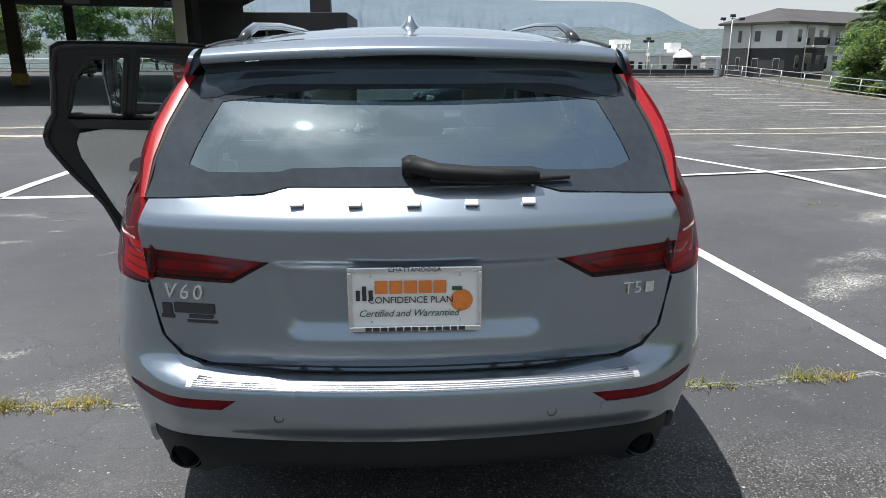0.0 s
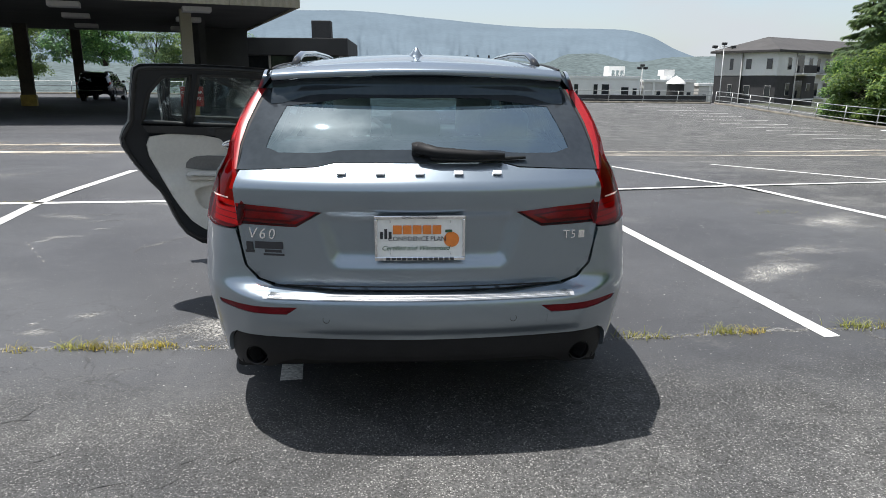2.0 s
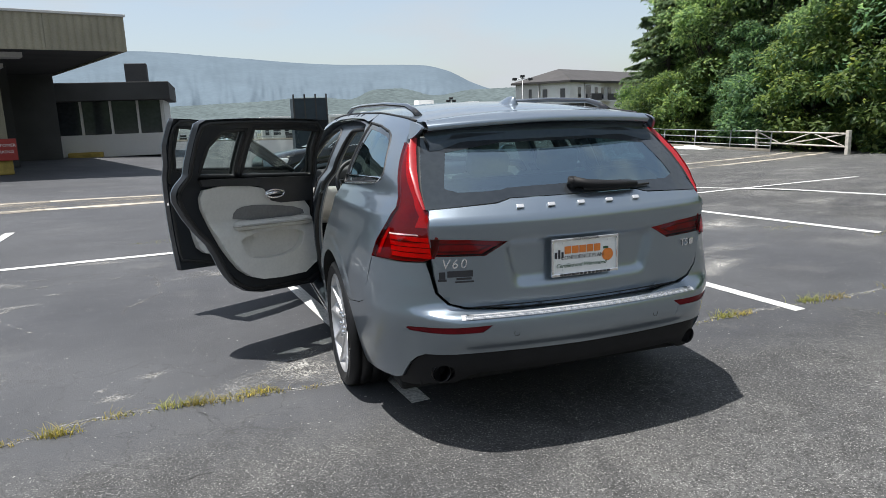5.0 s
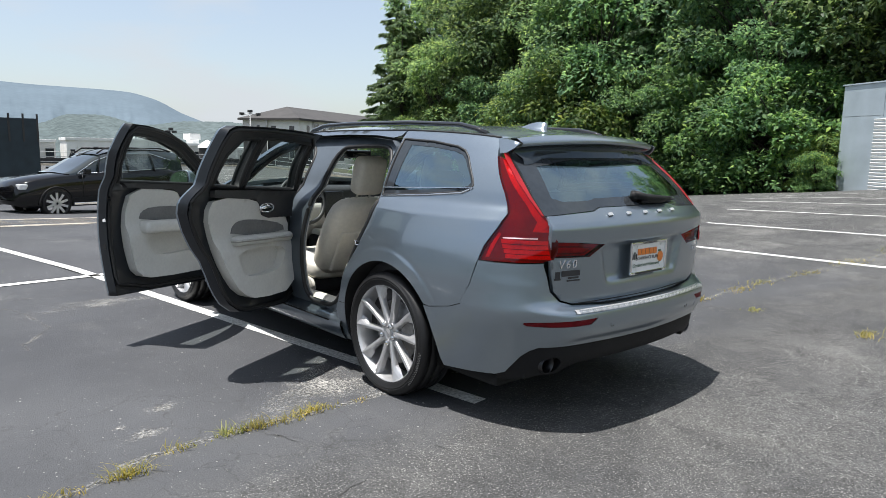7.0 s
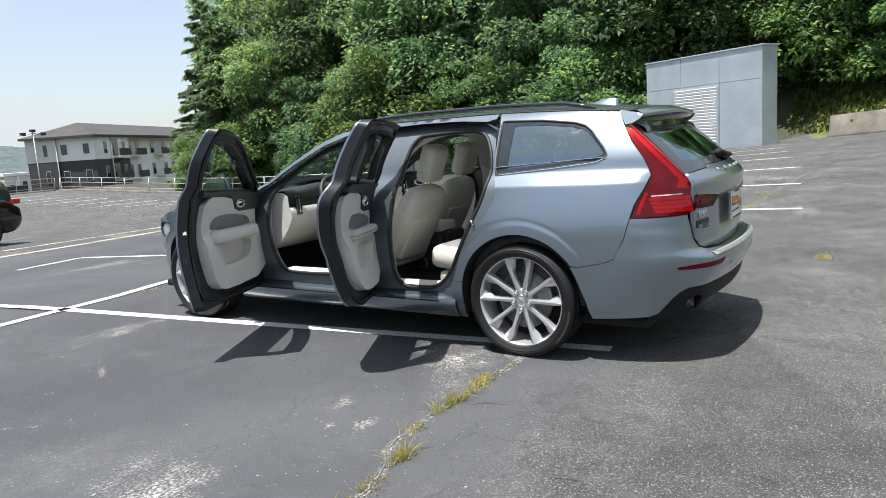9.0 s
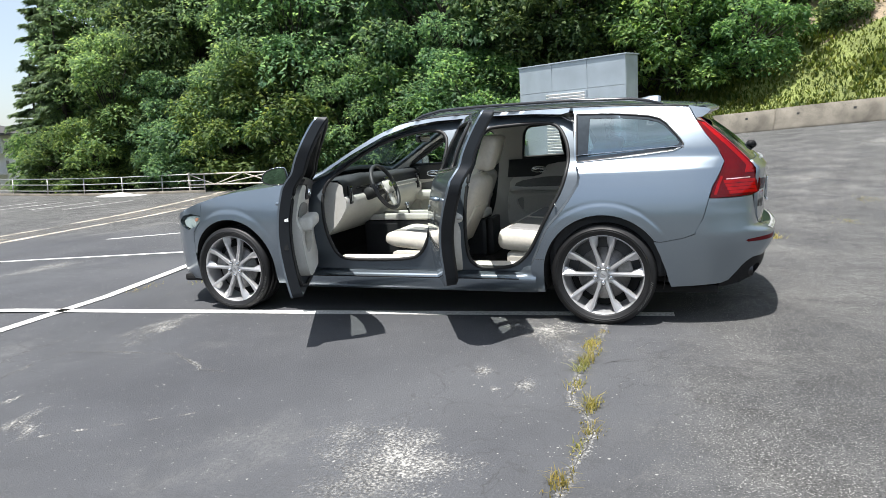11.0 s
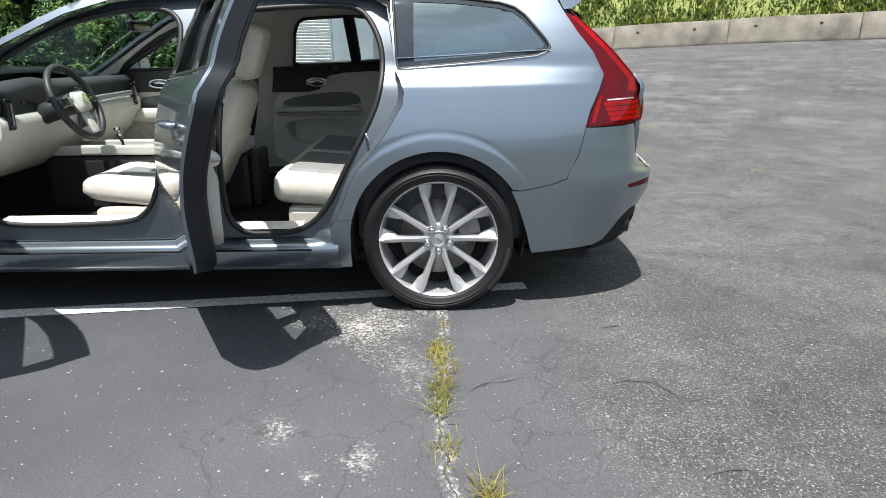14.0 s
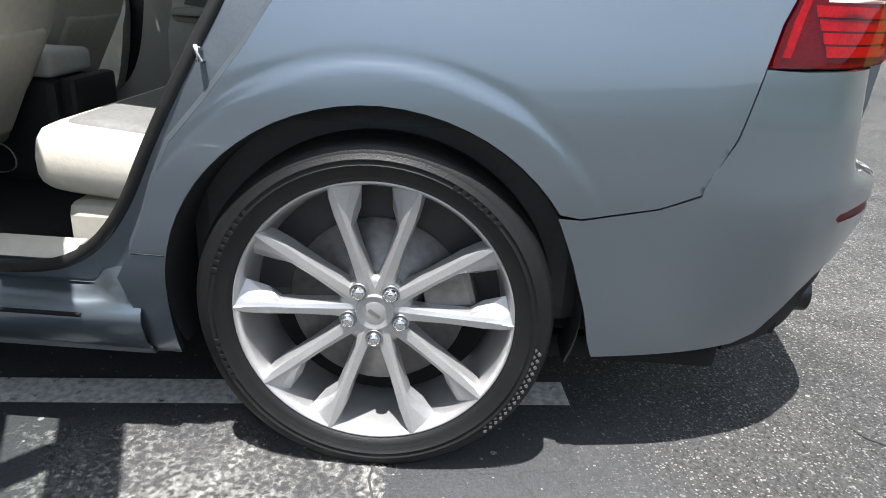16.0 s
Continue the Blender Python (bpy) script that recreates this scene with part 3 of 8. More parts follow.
for n, (x, y0, y1) in enumerate(((5.56, 1.0, 2.2), (8.46, 1.3, 3.4), (11.6, 1.6, 4.6), (14.8, 2.1, 5.8), (17.6, 2.5, 7.0), (20.4, 3.0, 7.6))):
    strip("stall_line", [(x, y0 - .8), (x, y1 + .7)], .11, LINE, ROADMARK)
for n, y in enumerate((28.1, 30.5, 33.0, 35.4, 37.9, 40.8, 43.8, 46.4, 49.0, 52.5)):
    strip("stall_line", [(18.2 + .2 * (n % 3), y), (22.6 + .3 * (n % 2), y + .2)], .13, LINE, "short white parking line far across the lot")
# the two pale joints that cross the lot
JOINT_A = [(-40, 10.4), (-7.6, 11.4), (-2.6, 12.2), (2.4, 13.2), (4.6, 13.9), (10.8, 16.0), (18, 19.8), (28, 24.6)]
JOINT_B = [(-40, 12.2), (-8.5, 13.2), (-2.6, 14.4), (2.4, 15.8), (5.9, 17.2), (14.2, 20.2), (20, 23.0), (28, 26.4)]
BARE = mat("bleached joint", (.40, .365, .305), .9, grain=(40, .2, 1.3, .35))
BAND = worn_mat("dusty tan worn asphalt", (.25, .225, .185), 1.1, .46, .70, stones=90)
strip("pale_joint", JOINT_A, .40, BARE, "pale concrete joint across the lot", ragged=.12)
strip("pale_joint", JOINT_B, .34, BARE, "pale concrete joint across the lot", ragged=.15, seed=3)
strip("pale_joint", [((a[0] + b[0]) / 2, (a[1] + b[1]) / 2) for a, b in zip(JOINT_A, JOINT_B)], 3.0, BAND, "pale worn band between the joints", lift=.0045, ragged=.1, seed=5)


def blotch(x, y, rx, ry, turn, seed):
    rnd = random.Random(seed)
    n = 40
    ph = [rnd.uniform(0, 6.28) for _ in range(5)]
    verts = [(x, y, ground_z(x, y) + .003)]
    c, s = math.cos(turn), math.sin(turn)
    for i in range(n):
        g = 2 * math.pi * i / n
        r = 1 + .16 * math.sin(2 * g + ph[0]) + .13 * math.sin(3 * g + ph[1]) + .09 * math.sin(5 * g + ph[2]) + .06 * math.sin(9 * g + ph[3])
        u, v = rx * r * math.cos(g), ry * r * math.sin(g)
        px, py = x + u * c - v * s, y + u * s + v * c
        verts.append((px, py, ground_z(px, py) + .003))
    return mesh_of("bleached_patch", verts, [(0, 1 + i, 1 + (i + 1) % n) for i in range(n)], None)


def patch_mat():
    """Grit that thins out raggedly towards the edge of its own patch."""
    m, nt, b = node_mat("bleached grit patch")
    L = nt.links.new
    tc = nt.nodes.new("ShaderNodeTexCoord")
    at = nt.nodes.new("ShaderNodeAttribute"); at.attribute_name = "fade"
    total = at.outputs["Fac"]
    for scale, detail, weight in ((6, 7, .9), (75, 4, 1.3)):
        n = nt.nodes.new("ShaderNodeTexNoise")
        n.inputs["Scale"].default_value, n.inputs["Detail"].default_value, n.inputs["Roughness"].default_value = scale, detail, .65
        L(tc.outputs["Object"], n.inputs["Vector"])
        q = nt.nodes.new("ShaderNodeMath"); q.operation = "MULTIPLY_ADD"; q.inputs[1].default_value = weight
        L(n.outputs["Fac"], q.inputs[0]); L(total, q.inputs[2])
        total = q.outputs[0]
    r = nt.nodes.new("ShaderNodeMapRange")
    for key, val in (("From Min", 1.55), ("From Max", 2.2), ("To Min", 0.0), ("To Max", .8)):
        r.inputs[key].default_value = val
    L(total, r.inputs["Value"]); L(r.outputs[0], b.inputs["Alpha"])
    n = nt.nodes.new("ShaderNodeTexNoise"); n.inputs["Scale"].default_value, n.inputs["Detail"].default_value = 70, 4
    c = nt.nodes.new("ShaderNodeValToRGB")
    c.color_ramp.elements[0].position, c.color_ramp.elements[0].color = .42, (.15, .148, .14, 1)
    c.color_ramp.elements[1].position, c.color_ramp.elements[1].color = .58, (.60, .59, .55, 1)
    L(tc.outputs["Object"], n.inputs["Vector"]); L(n.outputs["Fac"], c.inputs[0]); L(c.outputs[0], b.inputs["Base Color"])
    b.inputs["Roughness"].default_value = .85
    return m


PATCH = patch_mat()
BESIDE_CAR = [(-1.02, 1.32, .62, .44, .2, 1.08), (-1.30, 1.28, .80, .42, .5, .70), (-3.0, 1.58, .66, .52, -.3, .98), (-2.9, 1.85, .75, .40, .4, .62), (-1.87, 1.53, .19, .12, .3, .80), (-2.06, 1.25, .22, .13, .5, .86), (-2.12, 1.39, .08, .06, .2, .85),
              (-3.03, 3.58, .34, .15, .3, .84), (-3.10, 3.43, .20, .10, .8, .84), (-2.82, 3.91, .13, .06, .2, .84), (-1.42, 4.15, .85, .34, .1, .82), (-1.85, 4.05, .5, .25, .3, .62), (-3.8, 3.0, .9, .4, .6, .6)]
FARTHER = [(2.62, 2.28, .80, .42, .6, .92), (3.1, 2.8, .9, .4, .2, .74), (4.0, 3.9, .9, .6, .3, .9), (-3.4, 4.5, .7, .3, -.3, .7), (-2.6, 5.2, .8, .3, .1, .74), (5.5, .2, 1.2, .5, .2, .7), (7.5, -1.2, 1.5, .6, -.1, .7), (9.5, 1.0, 1.6, .8, .4, .7), (1.6, 3.3, .5, .2, .3, .7), (6.2, 4.6, 1.2, .7, .1, .74), (-6.0, 7.6, 1.5, .7, .2, .74), (.8, 8.0, 1.4, .6, .1, .74), (10.5, 6.5, 2, 1, .2, .74), (14, -3.5, 3, 1, -.3, .74), (12, 10.5, 2.5, 1, .3, .74)]
STREAK = [(-3.13 + .0925 * i, 3.30 - .13 * i, .09, .03, -.95, .88) for i in range(5)]
for n, (x, y, rx, ry, turn, core) in enumerate(BESIDE_CAR + FARTHER + STREAK):
    me = blotch(x, y, rx, ry, turn, n)
    me.materials.append(PATCH)
    a = me.attributes.new("fade", "FLOAT", "POINT")
    a.data.foreach_set("value", [core] + [0.0] * (len(me.vertices) - 1))
    tagged(new("bleached_patch", me), "pale bleached gritty patch of asphalt", "patch", kind="structure")


def crack(pts, width, seed, core=.66):
    """A split in the asphalt: a fine dark gap between edges crumbled to pale grit."""
    rnd = random.Random(seed)
    P = []
    for (x0, y0), (x1, y1) in zip(pts, pts[1:]):
        k = max(2, int(math.hypot(x1 - x0, y1 - y0) / .025))
        P += [(x0 + (x1 - x0) * i / k, y0 + (y1 - y0) * i / k) for i in range(k)]
    P.append(pts[-1])
    def stray(x, y, k):
        return .020 * noise.noise(Vector((x * 3.1, y * 3.1, seed + k))) + .016 * noise.noise(Vector((x * 11, y * 11, seed + k))) + .006 * noise.noise(Vector((x * 37, y * 37, seed + k)))
    wob = [(x + stray(x, y, 0), y + 1.6 * stray(x, y, 20)) for x, y in P]
    def band(w, lift, sides):
        rows = []
        for i, (x, y) in enumerate(wob):
            a, b = wob[max(0, i - 3)], wob[min(len(wob) - 1, i + 3)]
            d = math.hypot(b[0] - a[0], b[1] - a[1]) or 1
            nx, ny = -(b[1] - a[1]) / d, (b[0] - a[0]) / d
            q = w * (1 + .8 * noise.noise(Vector((x * 6, y * 6, seed + 40)))) / 2
            rows.append([(x + nx * e * q, y + ny * e * q, ground_z(x, y) + lift) for e in sides])
        return rows
    me = loft("crack_edge", band(width * 2.6, .0035, (-1, 0, 1)), PATCH)
    fade = me.attributes.new("fade", "FLOAT", "POINT")
    fade.data.foreach_set("value", [0.0, core, 0.0] * len(wob))
    tagged(new("crack_edge", me), "long split in the asphalt with crumbled edges", "crack", kind="structure")
    tagged(new("crack_gap", loft("crack_gap", band(width * .13, .0050, (-1, 1)), SOFFIT)), "fine dark gap of a split in the asphalt", "crack", kind="structure")


CRACK = [(-5.4, .55), (-4.4, .85), (-3.0, .88), (-2.5, .86), (-2.1, 1.0), (-1.6, 1.02), (-1.0, 1.0), (-.5, 1.03), (.5, 1.0), (1.1, 1.04), (1.7, 1.07), (2.4, 1.09), (3.7, 1.06), (5.2, .9), (7.6, .76), (11, .5)]
crack(CRACK, .042, 1, .82)
crack([(2.35, 1.1), (2.6, .57), (2.45, -.3), (2.8, -1.3)], .025, 2)
crack([(-3.1, 4.25), (-2.6, 4.33), (-2.3, 4.36), (-2.06, 4.3), (-1.99, 3.95), (-1.95, 3.56), (-2.11, 3.28), (-2.19, 3.17), (-2.18, 3.0)], .032, 3)
crack([(-3.6, 4.62), (-2.35, 4.63), (-1.96, 4.67), (-1.6, 4.64), (-1.2, 4.69), (-.79, 4.79), (-.2, 5.0)], .022, 4)
crack([(3.2, 5.9), (3.7, 4.6), (4.3, 3.4), (5.0, 2.3), (5.2, .9)], .02, 7)
crack([(1.2, 6.0), (.4, 7.3), (-.2, 9.1)], .015, 8)
crack([(-.9, 5.9), (-.2, 5.2), (.2, 4.9)], .02, 9)


def hairline(x, y, length, turn, seed):
    """A short fine split, dark and without a crumbled edge."""
    rnd = random.Random(seed)
    P, a = [(x, y)], turn
    for _ in range(max(4, int(length / .025))):
        a += rnd.gauss(0, .35)
        P.append((P[-1][0] + .025 * math.cos(a), P[-1][1] + .025 * math.sin(a)))
        a += (turn - a) * .3
    rows = []
    for i, (px, py) in enumerate(P):
        w = .0028 * math.sin(math.pi * (i + .3) / len(P)) * rnd.uniform(.5, 1.4)
        rows.append([(px - w * math.sin(a), py + w * math.cos(a), ground_z(px, py) + .003), (px + w * math.sin(a), py - w * math.cos(a), ground_z(px, py) + .003)])
    tagged(new("hairline_crack", loft("hairline_crack", rows, SOFFIT)), "fine dark split in the old asphalt", "crack", kind="structure")


rh = random.Random(12)
for n in range(34):
    hx, hy = (rh.uniform(-2.6, -.7), rh.uniform(-1.0, .75)) if n % 2 else (rh.uniform(.6, 3.4), rh.uniform(-2.6, .3))
    hairline(hx, hy, rh.uniform(.08, .30), rh.choice((.3, 1.2, 2.2)) + rh.gauss(0, .4), n)


def tuft(x, y, n, h, spread, seed, material=WEED):
    """A clump of weeds, many narrow bent blades."""
    rnd = random.Random(seed)
    verts, faces = [], []
    for _ in range(n):
        bx, by = rnd.gauss(0, spread), rnd.gauss(0, spread * .45)
        a, hh, lean, w = rnd.uniform(0, 6.28), h * rnd.uniform(.3, 1.1), rnd.uniform(.5, 1.5), rnd.uniform(.0016, .0034)
        dx, dy = math.cos(a), math.sin(a)
        s = len(verts)
        for k in range(4):
            t = k / 3
            r = lean * hh * t * t
            z = hh * (t - .35 * t * t * lean)
            ww = w * (1 - t * .9)
            verts += [(bx + dx * r - dy * ww, by + dy * r + dx * ww, z), (bx + dx * r + dy * ww, by + dy * r - dx * ww, z)]
        faces += [(s + 2 * k, s + 2 * k + 1, s + 2 * k + 3, s + 2 * k + 2) for k in range(3)]
    ob = new("weed_tuft", mesh_of("weed_tuft", verts, faces, material))
    ob.location = (x, y, ground_z(x, y))
    return tagged(ob, "dry yellow-green weeds in a crack of the asphalt", "weeds", "weeds along the crack", "stuff")


rw = random.Random(4)
for x, y, n, h, sp in ((-1.22, 1.02, 60, .05, .05), (-1.33, 1.02, 190, .10, .06), (-1.46, 1.0, 150, .09, .06), (-1.62, 1.01, 200, .11, .06), (-1.75, 1.02, 140, .10, .05), (-2.0, 1.0, 90, .08, .06), (-2.24, .89, 220, .12, .06), (-2.5, .86, 110, .08, .07), (-2.68, .88, 60, .06, .05), (-2.98, .9, 160, .10, .06), (-1.05, .99, 40, .04, .04),
                       (1.16, 1.05, 160, .09, .08), (1.3, 1.03, 70, .06, .05), (1.66, 1.07, 190, .11, .07), (1.8, 1.08, 120, .09, .06), (2.42, 1.1, 220, .12, .09), (2.62, 1.08, 160, .1, .09), (2.6, .6, 110, .07, .08), (2.45, -.28, 190, .09, .09), (3.3, 1.06, 150, .09, .15), (3.8, 1.05, 170, .09, .15), (4.6, .95, 150, .09, .2), (5.6, .88, 170, .1, .25), (7.0, .8, 200, .1, .3),
                       (2.3, -1.8, 90, .06, .12), (3.4, -1.1, 130, .07, .2), (5.0, -1.6, 150, .08, .25), (3.7, 4.4, 120, .07, .2), (4.4, 3.3, 120, .07, .2), (4.9, 2.5, 110, .07, .2), (-4.3, 5.3, 130, .07, .2), (-2.2, 6.3, 90, .06, .2), (-.3, 5.4, 90, .05, .15), (0, 5.0, 80, .05, .12), (-3.6, .88, 120, .09, .08), (-4.4, .84, 120, .09, .08)):
    tuft(x, y, int(n * .5), h * .60, sp * .75, rw.randint(0, 9999))
for n in range(60):
    x = rw.uniform(-5.3, 9)
    i = min(range(len(CRACK) - 1), key=lambda k: abs((CRACK[k][0] + CRACK[k + 1][0]) / 2 - x))
    (x0, y0), (x1, y1) = CRACK[i], CRACK[i + 1]
    t = max(0, min(1, (x - x0) / (x1 - x0)))
    if not -.95 < x < 1.0: tuft(x, y0 + (y1 - y0) * t + rw.uniform(-.02, .02), rw.randint(4, 12), .018, .03, rw.randint(0, 9999))


# ---- beyond the stalls ----
def pipe(a, b, r, m=GALV, n=8, name="rail"):
    return tube_mesh(name, [a, b], r, m, n)


def rail_fence():
    """Pipe fence round two sides of the lot, leaning posts and three pipes."""
    runs = [[(26.7, 27.0 + 3.05 * i) for i in range(11)], [(26.7 - 3.05 * i, 58.3 + .02 * i) for i in range(29)]]
    for pts in runs:
        f = thing("rail_fence", "galvanised pipe fence along the lot edge", "fence", "lot fences", (*pts[0], ground_z(*pts[0])))
        o = f.matrix_world.translation
        P = [Vector((x, y, ground_z(x, y))) - o for x, y in pts]
        for p in P:
            part("post", pipe(p, p + Vector((.12, .05, 1.05)), .035, name="post"), f)
        for h in (.30, .68, 1.05):
            part("pipe_rail", tube_mesh("pipe_rail", [p + Vector((.12 * h / 1.05, .05 * h / 1.05, h)) for p in P], .026, GALV, 8), f)
        part("kerb", loft("kerb", [[p + Vector(q) for q in ((-.12, -.12, 0), (-.12, -.12, .14), (.12, .12, .14), (.12, .12, 0))] for p in P], CONCRETE), f, "low concrete kerb under the fence")


rail_fence()


def barrier_gate():
    a, b = Vector((26.3, 21.9)), Vector((26.9, 28.2))
    z = ground_z(26.5, 24)
    g = thing("barrier_gate", "chipped off-white metal swing gate, closed", "gate", "", (a.x, a.y, z))
    d = (b - a)
    along = lambda t, h: Vector((d.x * t, d.y * t, h))
    part("post", box_mesh("post", -.09, .09, -.09, .09, -.2, 1.18, WHITEPAINT, .012), g)
    part("post", box_mesh("post", d.x - .05, d.x + .05, d.y - .05, d.y + .05, -.2, 1.12, WHITEPAINT, .01), g)
    for h in (.42, 1.02):
        part("gate_bar", tube_mesh("gate_bar", [along(0, h), along(1, h)], .04, WHITEPAINT, 8), g)
    for t0, h0, t1, h1 in ((.02, .42, .36, 1.02), (.36, 1.02, .7, .42), (.70, .42, 1, 1.02), (.02, 1.0, .62, .44)):
        part("brace", tube_mesh("brace", [along(t0, h0), along(t1, h1)], .028, WHITEPAINT, 8), g)


barrier_gate()


def tarp_heap():
    rnd = random.Random(8)
    o = (26.0, 32.6)
    def fn(u, v):
        r = 1 - abs(2 * v - 1)
        return Vector(((u - .5) * 1.0 + .1 * math.sin(9 * v), (v - .5) * 3.2, .22 * r ** .5 * (1 - (2 * u - 1) ** 2) * (.7 + .3 * math.sin(13 * v + 3 * u))))
    h = thing("tarp_heap", "crumpled white tarpaulin lying by the fence", "tarpaulin", "", (*o, ground_z(*o)))
    part("sheet", grid_mesh("sheet", fn, frange(0, 1, 12), frange(0, 1, 40), SIGNWHITE), h)


tarp_heap()


def metal_shed():
    a, b = Vector((27.4, 8.6)), Vector((24.73, 3.44))
    along = (b - a).normalized()
    back = Vector((-along.y, along.x))
    if back.x < 0: back = -back
    z0 = min(ground_z(a.x, a.y), ground_z(b.x, b.y)) - .1
    turn = math.degrees(math.atan2(along.y, along.x))
    s = thing("metal_shed", "pale blue-grey metal equipment shed with louvred door", "shed", "", (a.x, a.y, z0), turn)
    w, h, dep = (b - a).length, 4.05 - z0, .9
    # local x runs along the front, local y to the back or front by the turn
    sy = 1 if (Matrix.Rotation(radians(turn), 2) @ Vector((0, 1))).dot(back) > 0 else -1
    for i in range(3):
        x0, x1 = w * i / 3 + .008, w * (i + 1) / 3 - .008
        for zz0, zz1 in ((0, h * .715), (h * .715 + .014, h)):
            part("cladding_panel", box_mesh("cladding_panel", x0, x1, 0, sy * .05, zz0, zz1, STEEL, .006), s)
    part("side_wall", box_mesh("side_wall", w - .06, w - .002, sy * .055, sy * dep, 0, h, STEEL, .006), s)
    part("side_wall", box_mesh("side_wall", .002, .06, sy * .055, sy * dep, 0, h, STEEL, .006), s)
    part("back_wall", box_mesh("back_wall", .07, w - .07, sy * (dep - .05), sy * dep, 0, h, STEEL, .006), s)
    part("roof", box_mesh("roof", -.05, w + .05, -sy * .05, sy * (dep + .05), h + .002, h + .06, STEEL, .01), s)
    lx0, lx1, lz0, lz1 = w * .27, w * .66, .15, h * .70
    d = part("louvred_door", box_mesh("louvred_door", lx0, lx1, -sy * .03, -sy * .004, lz0, lz1, STEEL, .004), s, "pale louvred metal door")
    n = 22
    sl = box_mesh("slat", lx0 + .06, lx1 - .06, -.012, .012, -.045, .045, RENDER_WHITE, .004, 1)
    for i in range(n):
        z = lz0 + .1 + (lz1 - lz0 - .2) * i / (n - 1)
        part("slat", sl, d, m=Matrix.Translation((0, -sy * .05, z)) @ Matrix.Rotation(radians(35) * sy, 4, "X"))


metal_shed()


def road_barriers():
    P = [(26.2, 1.2), (24.4, -2.2), (22.5, -5.6), (20.6, -9.0), (18.4, -12.2), (16.0, -15.4), (13.4, -18.4)]
    for (x0, y0), (x1, y1) in zip(P, P[1:]):
        L = math.hypot(x1 - x0, y1 - y0) - .03
        z0, z1 = ground_z(x0, y0), ground_z(x1, y1)
        b = thing("concrete_barrier", "stained pale concrete barrier at the lot edge", "barrier", "barriers along the bank", (x0, y0, z0), math.degrees(math.atan2(y1 - y0, x1 - x0)))
        prof = [(-.29, -.15), (-.29, .08), (-.20, .26), (-.12, .80), (.12, .80), (.20, .26), (.29, .08), (.29, -.15)]
        rows = [[(L * t, p, q + (z1 - z0) * t + .01 * math.sin(5 * t)) for p, q in prof] for t in (0, .02, .25, .5, .75, .98, 1)]
        part("block", loft("block", rows, CONCRETE, closed=True, caps=True), b)
        # solid dark blocks stand in for the shade inside the lifting holes
        for t in (.22, .72):
            for side in (-1, 1):
                part("hole_patch", box_mesh("hole_patch", L * t - .05, L * t + .05, side * .150, side * .172, .50 + (z1 - z0) * t, .57 + (z1 - z0) * t, SOFFIT, .004), b)


road_barriers()


